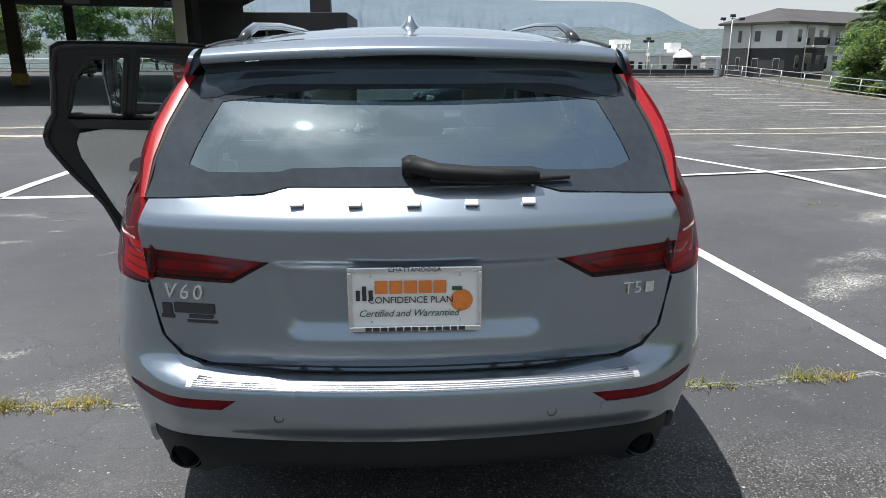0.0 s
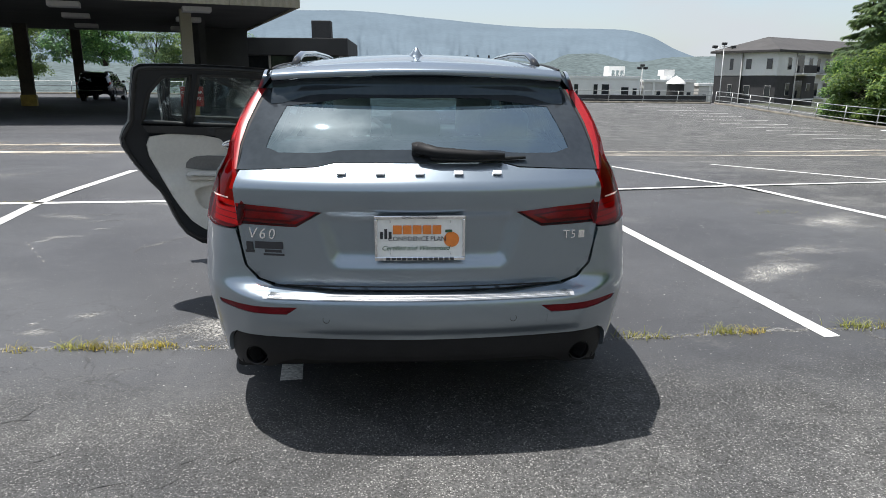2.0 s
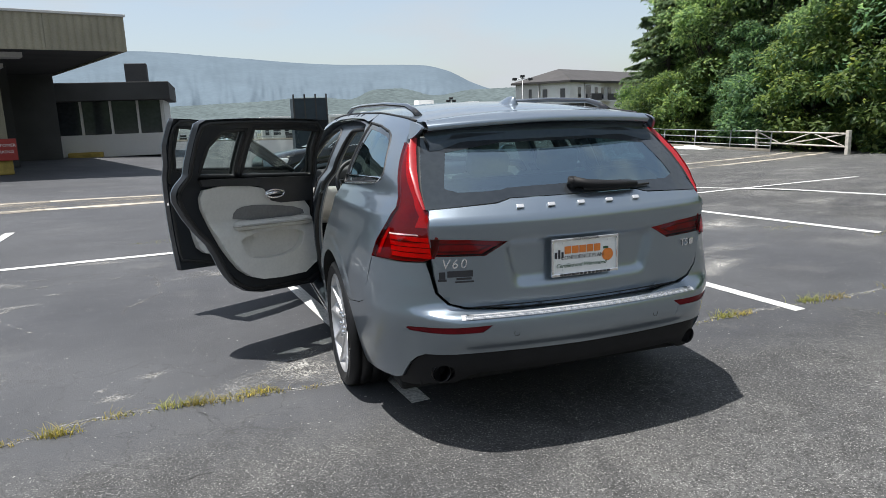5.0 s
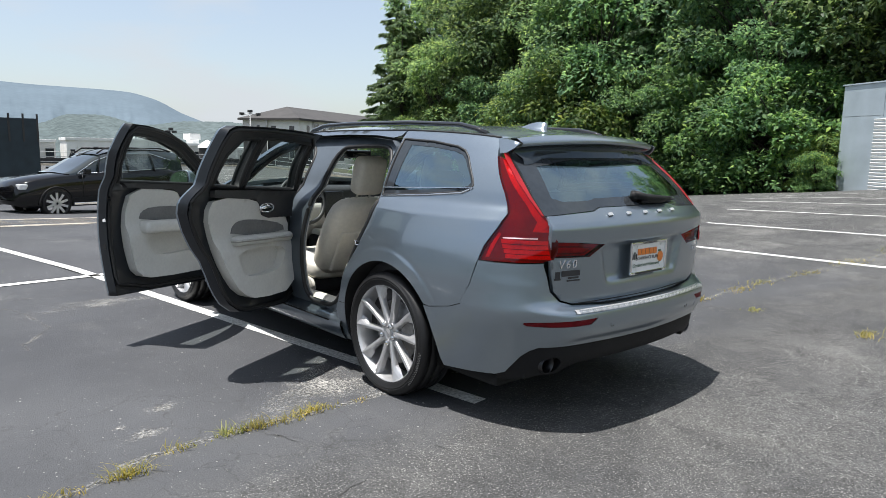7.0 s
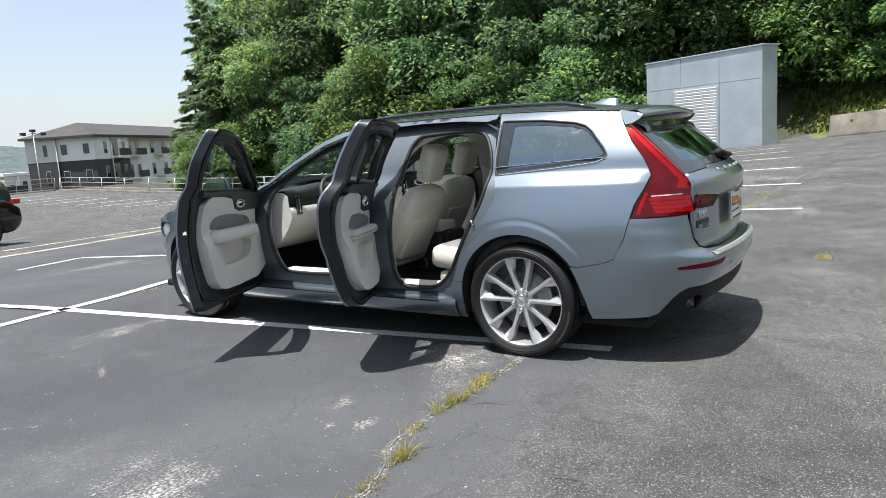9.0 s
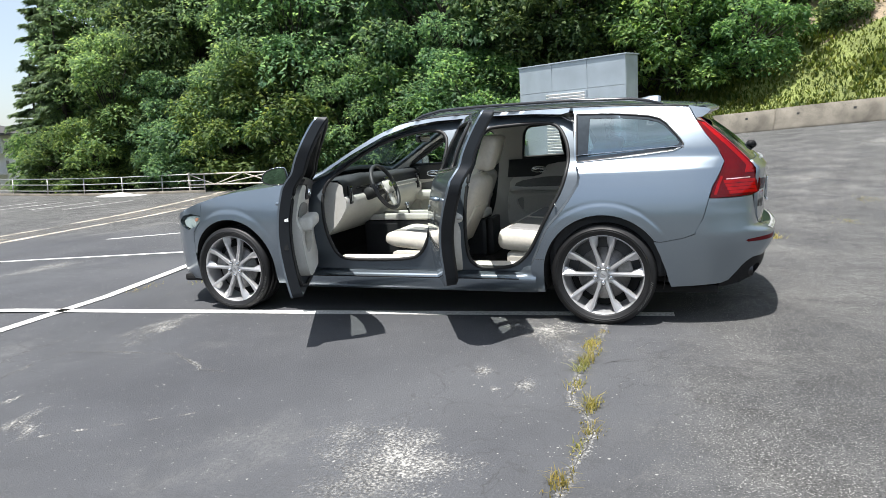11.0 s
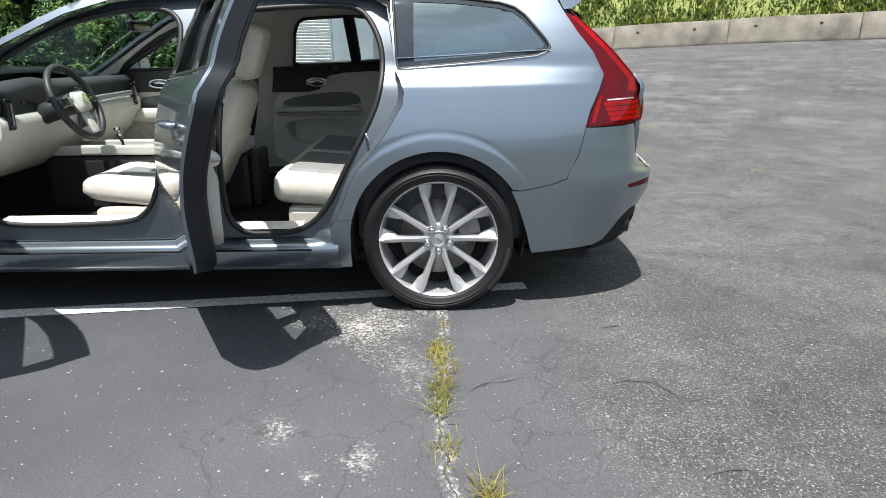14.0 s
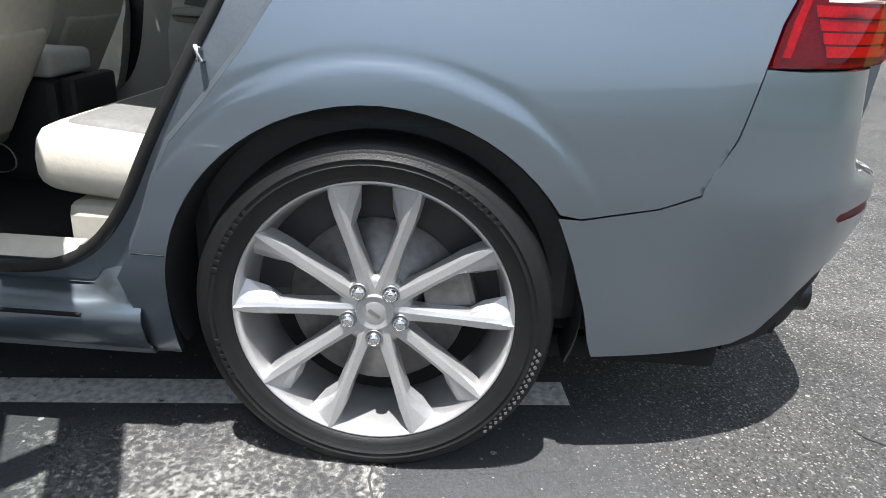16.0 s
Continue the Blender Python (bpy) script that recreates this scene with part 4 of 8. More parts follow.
# ---- covered drive-through on the left ----
def canopy_building():
    turn = 20.0
    c = thing("drive_through_canopy", "tan-grey ribbed flat canopy on columns with a dark underside", "canopy", "", (-3.83, 24.0, ground_z(-3.83, 24.0)), turn)
    o = c.matrix_world.translation.copy()
    back = c.matrix_world.inverted()
    zb, zt = 3.80 - o.z, 4.93 - o.z
    W, D = 44.0, 17.9

    def ribs(length):
        out = []
        for i in range(int(length / .24)):
            out += [(i * .24, 0), (i * .24 + .16, 0), (i * .24 + .175, .025), (i * .24 + .225, .025)]
        return out + [(length, 0)]

    for i in range(18):
        x1 = -.004 - W * i / 18
        x0 = x1 - W / 18 + .012
        p = part("fascia_panel", box_mesh("fascia_panel", x0, x1, .04, .12, zb, zt, FASCIA, .01), c)
        part("ribbed_sheet", loft("ribbed_sheet", [[(x0 + u, d, z) for u, d in ribs(x1 - x0)] for z in (zb, (zb + zt) / 2, zt)], FASCIA), p)
    for i in range(7):
        y0 = .125 + (D - .25) * i / 7
        part("fascia_panel", box_mesh("fascia_panel", -.12, 0, y0, y0 + (D - .25) / 7 - .012, zb, zt, FASCIA, .01), c)
    part("roof_edge", box_mesh("roof_edge", -W, .05, -.05, D, zt + .002, zt + .08, RENDER_GREY, .01), c, "pale metal roof edging")
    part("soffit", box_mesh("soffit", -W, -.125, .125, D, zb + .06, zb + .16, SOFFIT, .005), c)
    # added slab: tops the tall columns and keeps the ground behind in shade
    part("added_rear_roof", box_mesh("added_rear_roof", -W, -3.0, D + .02, 30.0, zb + 1.0, zb + 1.13, SOFFIT, .005), c, "dark higher roof added behind the canopy to shade the ground")
    for i in range(9):
        for y in (1.6, 6.5, 12.5):
            part("downlight", box_mesh("downlight", -3.9 - 4.3 * i, -2.9 - 4.3 * i, y, y + .75, zb - .12, zb + .055, RENDER_GREY, .02), c, "unlit recessed light box")
    for i, (x, y) in enumerate(((-8.4, 25.6), (-18.7, 33.6), (-21.9, 46.5), (-12.5, 44.0), (-29, 36.3), (-31.0, 43.0))):
        z, wide = ground_z(x, y) - o.z, .21 if i == 0 else .30
        x, y = (back @ Vector((x, y, 0))).xy + o.xy
        k = part("column", box_mesh("column", x - o.x - wide, x - o.x + wide, y - o.y - .22, y - o.y + .22, z, zb + (.06 if i < 2 else .99), FASCIA if i == 0 else RUST, .03), c)
        part("kick_guard", box_mesh("kick_guard", x - o.x - wide - .05, x - o.x + wide + .05, y - o.y - .27, y - o.y + .27, z, z + .55, YELLOW, .05), k, "scuffed yellow column guard")
        if i == 0:
            sg = part("sign", box_mesh("sign", x - o.x - .42, x - o.x + .42, y - o.y - .42, y - o.y - .38, z + .50, z + 1.25, SIGNRED, .015), k, "red customer parking sign")
            for row, (word, zz) in enumerate((("CUSTOMER", 1.02), ("PARKING", .80))):
                me = text_mesh("lettering", word, .15, SIGNWHITE)
                me.transform(Matrix.Translation((x - o.x, y - o.y - .424, z + zz)) @ Matrix.Rotation(radians(90), 4, "X"))
                me.name = "lettering"
                part("lettering", me, k)
    # near-black boxes stand in for the shade of the interior
    part("shade_wall", box_mesh("shade_wall", -3.0, -.2, 12.6, 12.9, ground_z(-8, 36) - o.z, zb + .06, SOFFIT, .01), c, "dark box standing in for the shaded interior under the canopy")
    part("shade_wall", box_mesh("shade_wall", -3.0, -2.7, 7.5, 12.58, ground_z(-10, 30) - o.z, zb + .06, SOFFIT, .01), c, "dark box standing in for the shaded interior under the canopy")


canopy_building()


def booth():
    z = ground_z(-6, 40)
    b = thing("teller_booth", "grey flat-roofed drive-through office with windows", "office", "", (-3.35, 37.6, z))
    part("wall", box_mesh("wall", -5.6, -.25, 0, .18, 0, 1.15, RENDER_GREY, .01), b)
    part("wall", box_mesh("wall", -.43, -.25, .185, 6.5, 0, 2.85, RENDER_GREY, .01), b)
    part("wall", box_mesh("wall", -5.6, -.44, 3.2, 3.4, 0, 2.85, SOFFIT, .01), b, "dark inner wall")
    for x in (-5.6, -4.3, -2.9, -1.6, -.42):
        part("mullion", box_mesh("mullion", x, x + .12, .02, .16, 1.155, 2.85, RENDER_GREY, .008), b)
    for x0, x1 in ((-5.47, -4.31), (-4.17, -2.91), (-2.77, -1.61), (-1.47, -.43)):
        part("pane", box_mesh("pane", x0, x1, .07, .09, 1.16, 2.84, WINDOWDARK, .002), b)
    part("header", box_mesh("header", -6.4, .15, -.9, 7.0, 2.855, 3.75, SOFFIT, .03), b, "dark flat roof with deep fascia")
    part("roof_unit", box_mesh("roof_unit", -2.17, -1.05, 2.3, 3.3, 3.752, 4.62 - z, BRICKDARK, .04), b, "dark rooftop plant box")
    part("yellow_step", box_mesh("yellow_step", -5.0, -3.4, -.55, -.02, 0, .28, YELLOW, .03), b, "yellow painted step")


booth()


def bus_stop_box():
    z = ground_z(4.9, 44)
    c = thing("billboard_box", "dark teal steel container with corner posts", "container", "", (4.9, 44.0, z))
    part("body", box_mesh("body", -1.1, 1.1, -.8, .8, 0, 2.6 - z, mat("dark teal steel", (.02, .035, .045), .6, grain=(20, .2, 2, .2)), .02), c)
    for x in (-1.05, -.35, .35, 1.05):
        part("post", box_mesh("post", x - .05, x + .05, -.85, -.805, 2.0, 2.85 - z, SOFFIT, .01), c)


bus_stop_box()


# ---- parked cars ----
def suv(at, turn, label):
    """A dark sport-utility car: lower body, glasshouse, wheels, lamps."""
    s = thing("suv", label, "car", "dark parked cars", at, turn)
    L, H, hw = 4.9, 1.74, .95
    top = curve([(0, .70), (.12, .86), (.5, .98), (1.35, 1.10), (1.75, 1.30), (2.3, 1.60), (2.9, 1.70), (3.8, 1.71), (4.55, 1.65), (4.78, 1.25), (4.9, .95)])
    belt = curve([(0, .69), (.12, .85), (.5, .97), (1.35, 1.06), (4.2, 1.16), (4.9, .89)])
    wide = curve([(0, .70), (.2, .86), (.7, .94), (4.3, .95), (4.75, .88), (4.9, .8)])
    low = curve([(0, .34), (.3, .26), (4.5, .28), (4.9, .45)])
    rows = []
    for y in [0, .04, .12, .25, .5, .8, 1.1, 1.35, 1.6, 1.9, 2.3, 2.7, 3.2, 3.7, 4.1, 4.4, 4.6, 4.75, 4.85, 4.9]:
        w, b, l = wide(y), belt(y), low(y)
        rows.append([(x * s_, y, z) for s_, x, z in ((-1, w * .9, l), (-1, w, l + .12), (-1, w, b - .25), (-1, w * .97, b - .04), (-1, w * .93, b), (0, 0, b + .03), (1, w * .93, b), (1, w * .97, b - .04), (1, w, b - .25), (1, w, l + .12), (1, w * .9, l))])
    body = part("body", loft("body", rows, SUVPAINT, caps=True), s)
    rows = []
    for y in [1.3, 1.45, 1.7, 2.0, 2.3, 2.7, 3.2, 3.8, 4.2, 4.5, 4.62, 4.7]:
        b, t = belt(y), max(top(y), belt(y) + .02)
        k = min(1, max(0, (t - b) / .55))
        w = wide(y) * .92
        rows.append([(q * (w - k * .17 * ((z - b) / max(.02, t - b))), y, z) for q, z in ((-1, b), (-1, b + (t - b) * .5), (-1, b + (t - b) * .92))] + [(-w * .55, y, t), (0, y, t + .02), (w * .55, y, t)] + [(q * (w - k * .17 * ((z - b) / max(.02, t - b))), y, z) for q, z in ((1, b + (t - b) * .92), (1, b + (t - b) * .5), (1, b))])
    part("glasshouse", loft("glasshouse", rows, SUVGLASS), s, "dark tinted glasshouse")
    part("roof", grid_mesh("roof", lambda x, y: Vector((x, y, top(y) + .028 - .05 * x * x)), frange(-.66, .66, 9), frange(2.2, 4.45, 14), SUVPAINT), s)
    for q in (-1, 1):
        part("roof_rail", tube_mesh("roof_rail", [(q * .60, 2.2, 1.60), (q * .60, 2.4, 1.73), (q * .60, 4.1, 1.75), (q * .60, 4.4, 1.66)], .022, BLACK, 8), s)
        part("window_trim", tube_mesh("window_trim", [(q * .905, 1.5, 1.10), (q * .90, 3.0, 1.145), (q * .875, 4.1, 1.20), (q * .80, 4.3, 1.42), (q * .745, 3.7, 1.60), (q * .745, 2.6, 1.60), (q * .82, 2.0, 1.40), (q * .905, 1.5, 1.10)], .011, CHROME, 6), s, "chrome window surround")
        for yy, lean in ((2.05, -.22), (2.92, -.04), (3.72, .10)):
            part("window_pillar", tube_mesh("window_pillar", [(q * .915, yy, 1.11), (q * .775, yy - lean * .6, 1.585)], .022, SUVPAINT, 6), s)
        for yy in (1.62, 2.72, 3.50):
            part("door_seam", tube_mesh("door_seam", [(q * .953, yy, .36), (q * .957, yy + .01, .75), (q * .925, yy, 1.06)], .004, SEAL, 4), s)
        for yy in (2.58, 3.40):
            part("outside_handle", tube_mesh("outside_handle", [(q * .955, yy - .11, .99), (q * .975, yy, .995), (q * .955, yy + .09, .99)], .014, SUVPAINT, 6), s)
        for yy in (.93, 3.82):
            part("arch_trim", tube_mesh("arch_trim", [(q * .945, yy + .415 * math.cos(g), .355 + .415 * math.sin(g)) for g in frange(-.12, math.pi + .12, 18)], .032, BLACK, 6, flat=.7), s, "black plastic arch trim")
        part("lower_cladding", box_mesh("lower_cladding", q * .945 - .018, q * .945 + .018, 1.36, 3.40, .37, .50, BLACK, .012), s)
        part("tail_light", box_mesh("tail_light", q * .905 - .04, q * .905 + .03, 4.58, 4.83, 1.00, 1.13, REDBACK, .02), s, "red tail light")
        part("headlight", box_mesh("headlight", q * .76 - .12, q * .76 + .10, .08, .34, .72, .86, LAMPCLEAR, .03), s, "clear headlight")
        part("door_mirror", box_mesh("door_mirror", q * 1.04 - .09, q * 1.04 + .09, 1.62, 1.76, 1.08, 1.22, SUVPAINT, .03), s)
        part("sill_trim", box_mesh("sill_trim", q * .955 - .015, q * .955 + .015, 1.35, 3.5, .30, .36, CHROME, .008), s)
        for y in (.93, 3.82):
            w = part("wheel", lathe_mesh("wheel", [(-.11, .22), (-.12, .30), (-.10, .368), (.10, .368), (.12, .32), (.11, .278), (.06, .27)], RUBBER, 28), s, m=Matrix.Translation((q * .83, y, .355)))
            me = bmesh.new()
            for k in range(10):
                add_box(me, -.012, .012, -.030, .030, .03, .275, Matrix.Rotation(2 * math.pi * k / 10, 4, "X"))
            part("spokes", bm_mesh("spoke", me, ALLOY), w, "silver alloy spokes", Matrix.Translation((q * .105, 0, 0)))
    return s


zs = ground_z(2.7, 19.2)
near = suv((.24, 19.2, zs - .02), -77.3, "black parked sport-utility car with silver wheels")
near.matrix_world = near.matrix_world @ Matrix.Diagonal((1.02, 1.02, 1.05, 1))
suv((-19.25, 45.0, ground_z(-19, 42) - .01), 190.0, "black parked sport-utility car under the canopy")


# ---- buildings across the valley ----
def window(bld, x, z, w, h, y=-.02, frame=True):
    wf = part("window", box_mesh("window", x - w / 2 - .05, x + w / 2 + .05, y - .02, y + .06, z - .05, z + h + .05, RENDER_GREY, .01, 1), bld)
    part("pane", box_mesh("pane", x - w / 2, x + w / 2, y - .05, y - .022, z, z + h, WINDOWDARK, .004, 1), wf)


def apartment_block():
    a = thing("apartment_building", "three-storey white and dark-brick apartment block with hipped roof", "apartment building", "", (43.4, 95.5, -7.5), -59.0)
    zw, zt, w, d, far = 9.55, 12.8, 9.1, 9.4, 40.0
    def storeys(name, x0, x1, y0, y1, upper):
        part(name, box_mesh(name, x0, x1, y0, y1, 0, zw, BRICKDARK, .02), a, "dark grey brick lower storeys")
        part(name, box_mesh(name, x0 - .03, x1 + .03, y0 - .03, y1 + .03, zw + .004, zt, upper, .02), a)
    storeys("stair_wall", 0, 4.05, -.25, 9.0, RENDER_GREY)
    storeys("render_wall", 4.10, w, 0, d, RENDER_WHITE)
    part("wing_wall", box_mesh("wing_wall", 1.0, w - 1.0, d + .05, far, 0, zt, RENDER_WHITE, .02), a)
    for z in (zw + .75, zw - 2.75, zw - 6.0):
        for x in (5.0, 8.0):
            window(a, x, z + .1, .78, 1.3, -.03)
        window(a, 2.6, z, .5, 1.5, -.28)
    side = Matrix.Rotation(radians(90), 4, "Z")
    def side_window(x, y, z, ww, h):
        wf = part("window", box_mesh("window", ww * -.5 - .07, ww * .5 + .05, -.04, .04, -.05, h + .05, RENDER_GREY, .01, 1), a, m=Matrix.Translation((x, y, z)) @ side)
        part("pane", box_mesh("pane", ww * -.5, ww * .5, -.07, -.042, 0, h, WINDOWDARK, .004, 1), wf)
    for z in (zw + .6, zw - 2.7, zw - 5.9):
        for y, ww, h, dz in ((2.7, .8, 1.5, .2), (5.3, 1.5, 2.2, -.2), (7.8, .8, 1.5, .2)):
            side_window(w + .04, y, z + dz, ww, h)
        for y in (11.5, 14.0, 19.0, 23.5, 26.5, 31.0, 35.5):
            side_window(w - .96, y, z, 1.0, 1.7)
        for y in (5.6, 12.8, 21.2, 29.0):
            x = w + .05 if y < d else w - .95
            b = part("balcony", box_mesh("balcony", x, x + 1.3, y - 1.6, y + 1.6, z - .45, z - .27, RENDER_WHITE, .02), a)
            part("railing", box_mesh("railing", x + 1.24, x + 1.28, y - 1.6, y + 1.6, z - .25, z + .75, BRICKDARK, .01), b, "dark balcony railing")
    for x, y in ((4.1, -.33), (w + .1, 4.2), (w - .9, d + .4)):
        part("downpipe", tube_mesh("downpipe", [(x, y, 0), (x, y, zt)], .07, RENDER_GREY, 6), a)
    o = .55
    verts = [(-o, -o - .25, zt), (w + o, -o - .25, zt), (w + o, far + o, zt), (-o, far + o, zt), (w / 2, 4.6, zt + 1.95), (w / 2, far - 4, zt + 1.95)]
    verts += [(x, y, zt - .28) for x, y, z in verts[:4]]
    part("roof", mesh_of("roof", verts, [(0, 1, 4), (1, 2, 5, 4), (2, 3, 5), (3, 0, 4, 5), (0, 1, 7, 6), (1, 2, 8, 7), (2, 3, 9, 8), (3, 0, 6, 9), (6, 7, 8, 9)], ROOFGREY, False), a, "grey hipped roof with deep eaves")


apartment_block()


def low_block(x, y, w, h, turn, material, label, seed):
    rnd = random.Random(seed)
    b = thing("low_building", label, "building", "low pale buildings in the valley", (x, y, -8.0), turn)
    part("wall", box_mesh("wall", 0, w, 0, 12, 0, h, material, .02), b)
    part("parapet", box_mesh("parapet", -.15, w + .15, -.15, 12.15, h + .004, h + .5, RENDER_WHITE, .03), b)
    n = max(3, int(w / 1.75))
    for i in range(n):
        for z in (h - 2.9, h - 6.0):
            if rnd.random() < .88: window(b, w * (i + .5) / n, z, rnd.choice((.7, .7, .9, 1.3)), rnd.choice((1.2, 1.4, 1.9)) )
    for i in range(n // 3):
        x = w * (3 * i + 1.0) / n
        part("pilaster", box_mesh("pilaster", x - .18, x + .18, -.16, -.02, 0, h, RENDER_WHITE, .02), b)
    return b


low_block(27, 128, 16, 9.6, -8, RENDER_WHITE, "low flat-roofed pale building with dark windows", 1)
low_block(43.5, 125.5, 9, 9.0, -8, RENDER_GREY, "low flat-roofed grey building with dark windows", 2)
low_block(53.2, 124, 8, 8.4, -8, RENDER_GREY, "low flat-roofed grey building with dark windows", 3)
low_block(8, 132, 18, 9.2, -3, RENDER_GREY, "low flat-roofed grey building with dark windows", 4)
low_block(-14, 135, 21, 8.6, 0, RENDER_WHITE, "low flat-roofed pale building with dark windows", 5)
k = thing("roof_pavilion", "white rooftop pavilion with braced open sides", "pavilion", "", (38.0, 130, 1.2))
part("canopy", box_mesh("canopy", 0, 3.2, 0, 3, 2.0, 2.7, RENDER_WHITE, .03), k)
part("wall", box_mesh("wall", 0, .7, 0, 3, 0, 1.996, RENDER_WHITE, .03), k)
for x in (1.4, 2.2, 3.0):
    part("post", box_mesh("post", x, x + .16, 0, .2, 0, 1.996, RENDER_WHITE, .02), k)
for x in (.8, 1.6, 2.4):
    part("brace", tube_mesh("brace", [(x, .1, 0), (x + .65, .1, 1.95)], .06, RENDER_WHITE, 6), k)
k = thing("roof_tower", "white stepped stair tower on a flat roof", "stair tower", "", (47.6, 127, .2))
part("shaft", box_mesh("shaft", .5, 1.7, 0, 3, 0, 2.0, RENDER_WHITE, .03), k)
part("head", box_mesh("head", 0, 2.0, -.1, 3.1, 2.004, 3.1, RENDER_WHITE, .03), k)
# dark wall and pale kerb wall beyond the far rail
tagged(new("retaining_wall", box_mesh("retaining_wall", 8, 40, 90, 90.5, -8, -.55, BRICKDARK, .05)), "dark retaining wall beyond the far rail", "wall", kind="structure")
tagged(new("kerb_wall", box_mesh("kerb_wall", 8, 39, 86, 86.5, -8, -1.30, CONCRETE, .05)), "pale low concrete wall beyond the far rail", "wall", kind="structure")
k = thing("gazebo", "small round gazebo with a white pointed roof", "gazebo", "", (39.6, 100.0, -5.2))
part("drum", lathe_mesh("drum", [(0, 1.2), (6.2, 1.2)], SOFFIT, 16), k, m=Matrix.Rotation(radians(-90), 4, "Y"))
part("roof", lathe_mesh("roof", [(6.05, 1.38), (6.35, 1.28), (6.75, .8), (7.25, .05)], RENDER_WHITE, 16), k, m=Matrix.Rotation(radians(-90), 4, "Y"))
for x, y, dz, reach in ((42.7, 92.0, 0, 1.25), (36.1, 105.0, -2.6, .5)):
    k = thing("light_pole", "tall floodlight pole with three heads", "light pole", "floodlight poles", (x, y, -7 + dz))
    part("pole", tube_mesh("pole", [(0, 0, 0), (0, 0, 13.2)], .075, GALV, 8), k)
    part("arm", tube_mesh("arm", [(-reach, 0, 12.55), (0, 0, 12.9), (reach, 0, 12.55)], .045, GALV, 6), k)
    for q, up in ((-reach, 0), (0, .4), (reach, 0)):
        part("lamp_head", box_mesh("lamp_head", q - .32, q + .32, -.2, .2, 12.6 + up, 12.95 + up, BRICKDARK, .05), k)


def ridge(name, dist, prof, material, label, seed, depth, rough=0.0):
    """A far ridge: a folded slope whose crest follows (azimuth, elevation)."""
    crest = curve(prof)
    a0, a1 = prof[0][0], prof[-1][0]
    def fn(u, v):
        az = a0 + (a1 - a0) * u
        h = dist * math.tan(radians(crest(az))) + 1.3
        wob = noise.noise(Vector((az * .8, v * 2, seed))) * .10 + noise.noise(Vector((az * 3, v * 5, seed))) * .04
        d = dist * (1 + depth * (1 - v) * -1 + wob * (1 - v) * .5)
        z = -10 + (h + 10) * (v + wob * v * (1 - v)) + ((noise.noise(Vector((az * 6, 3, seed))) * .004 + rough * (noise.noise(Vector((az * 5, 9, seed))) + .6 * noise.noise(Vector((az * 13, 5, seed))))) * h if v > .95 else 0)
        return Vector((d * math.sin(radians(az)), d * math.cos(radians(az)), z))
    tagged(new(name, grid_mesh(name, fn, frange(0, 1, 900), frange(0, 1, 40), material)), label, "mountain", kind="structure")


ridge("backdrop_mountain", 2600, [(-75, 4.5), (-50, 5.2), (-30, 5.0), (-8, 5.15), (-5, 5.2), (2, 4.7), (8, 4.15), (11, 3.98), (15, 3.88), (17, 3.78), (19, 3.3), (21, 2.3), (23, 1.6), (26, 1.1), (34, 1.0), (60, 1.5)], HAZED_MOUNTAIN, "wooded mountain on the skyline with blue haze painted in", 1, .35)
ridge("backdrop_hill", 620, [(-70, 1.6), (-40, 1.2), (-12, 1.0), (4, 1.35), (8, 1.6), (11, 1.3), (13, 2.0), (15, 2.05), (18, 1.4), (21, 1.75), (24, 1.8), (27, 1.5), (40, 2.4), (60, 2.6)], HAZED_HILL, "low wooded hill across the valley with haze painted in", 7, .3, .03)
# unseen woods added to darken reflections; they close the lot away from the car
ridge("backdrop_woods", 70, [(118, 4), (135, 6), (160, 7), (185, 6), (210, 7.5), (235, 7), (255, 6), (270, 7), (285, 5), (296, 3)], mat("shaded green woods", (.050, .072, .045), 1.0, spec=0, grain=(1.5, .35, .2, .3)), "unseen dark green wooded rise added to darken reflections on the car", 11, .25, .10)


# ---- trees ----
def branch(verts, faces, a, b, r0, r1, n=6):
    t = (b - a).normalized()
    u = t.cross(Vector((.3, .2, 1))).normalized()
    v = t.cross(u)
    s = len(verts)
    for p, r in ((a, r0), (b, r1)):
        for j in range(n):
            g = 2 * math.pi * j / n
            verts.append(p + u * (r * math.cos(g)) + v * (r * math.sin(g)))
    faces += [(s + j, s + (j + 1) % n, s + n + (j + 1) % n, s + n + j) for j in range(n)]


def leaf_card(verts, faces, c, d, up, size, narrow):
    """One pointed leaf spray of two bent blades."""
    side = d.cross(up).normalized() * size * narrow
    drop = up * (-.22 * size)
    s = len(verts)
    verts += [c, c + d * size * .45 + side, c + d * size + drop, c + d * size * .45 - side, c + d * size * .5 + up * .06 * size]
    faces += [(s, s + 1, s + 4), (s + 1, s + 2, s + 4), (s + 2, s + 3, s + 4), (s + 3, s, s + 4)]


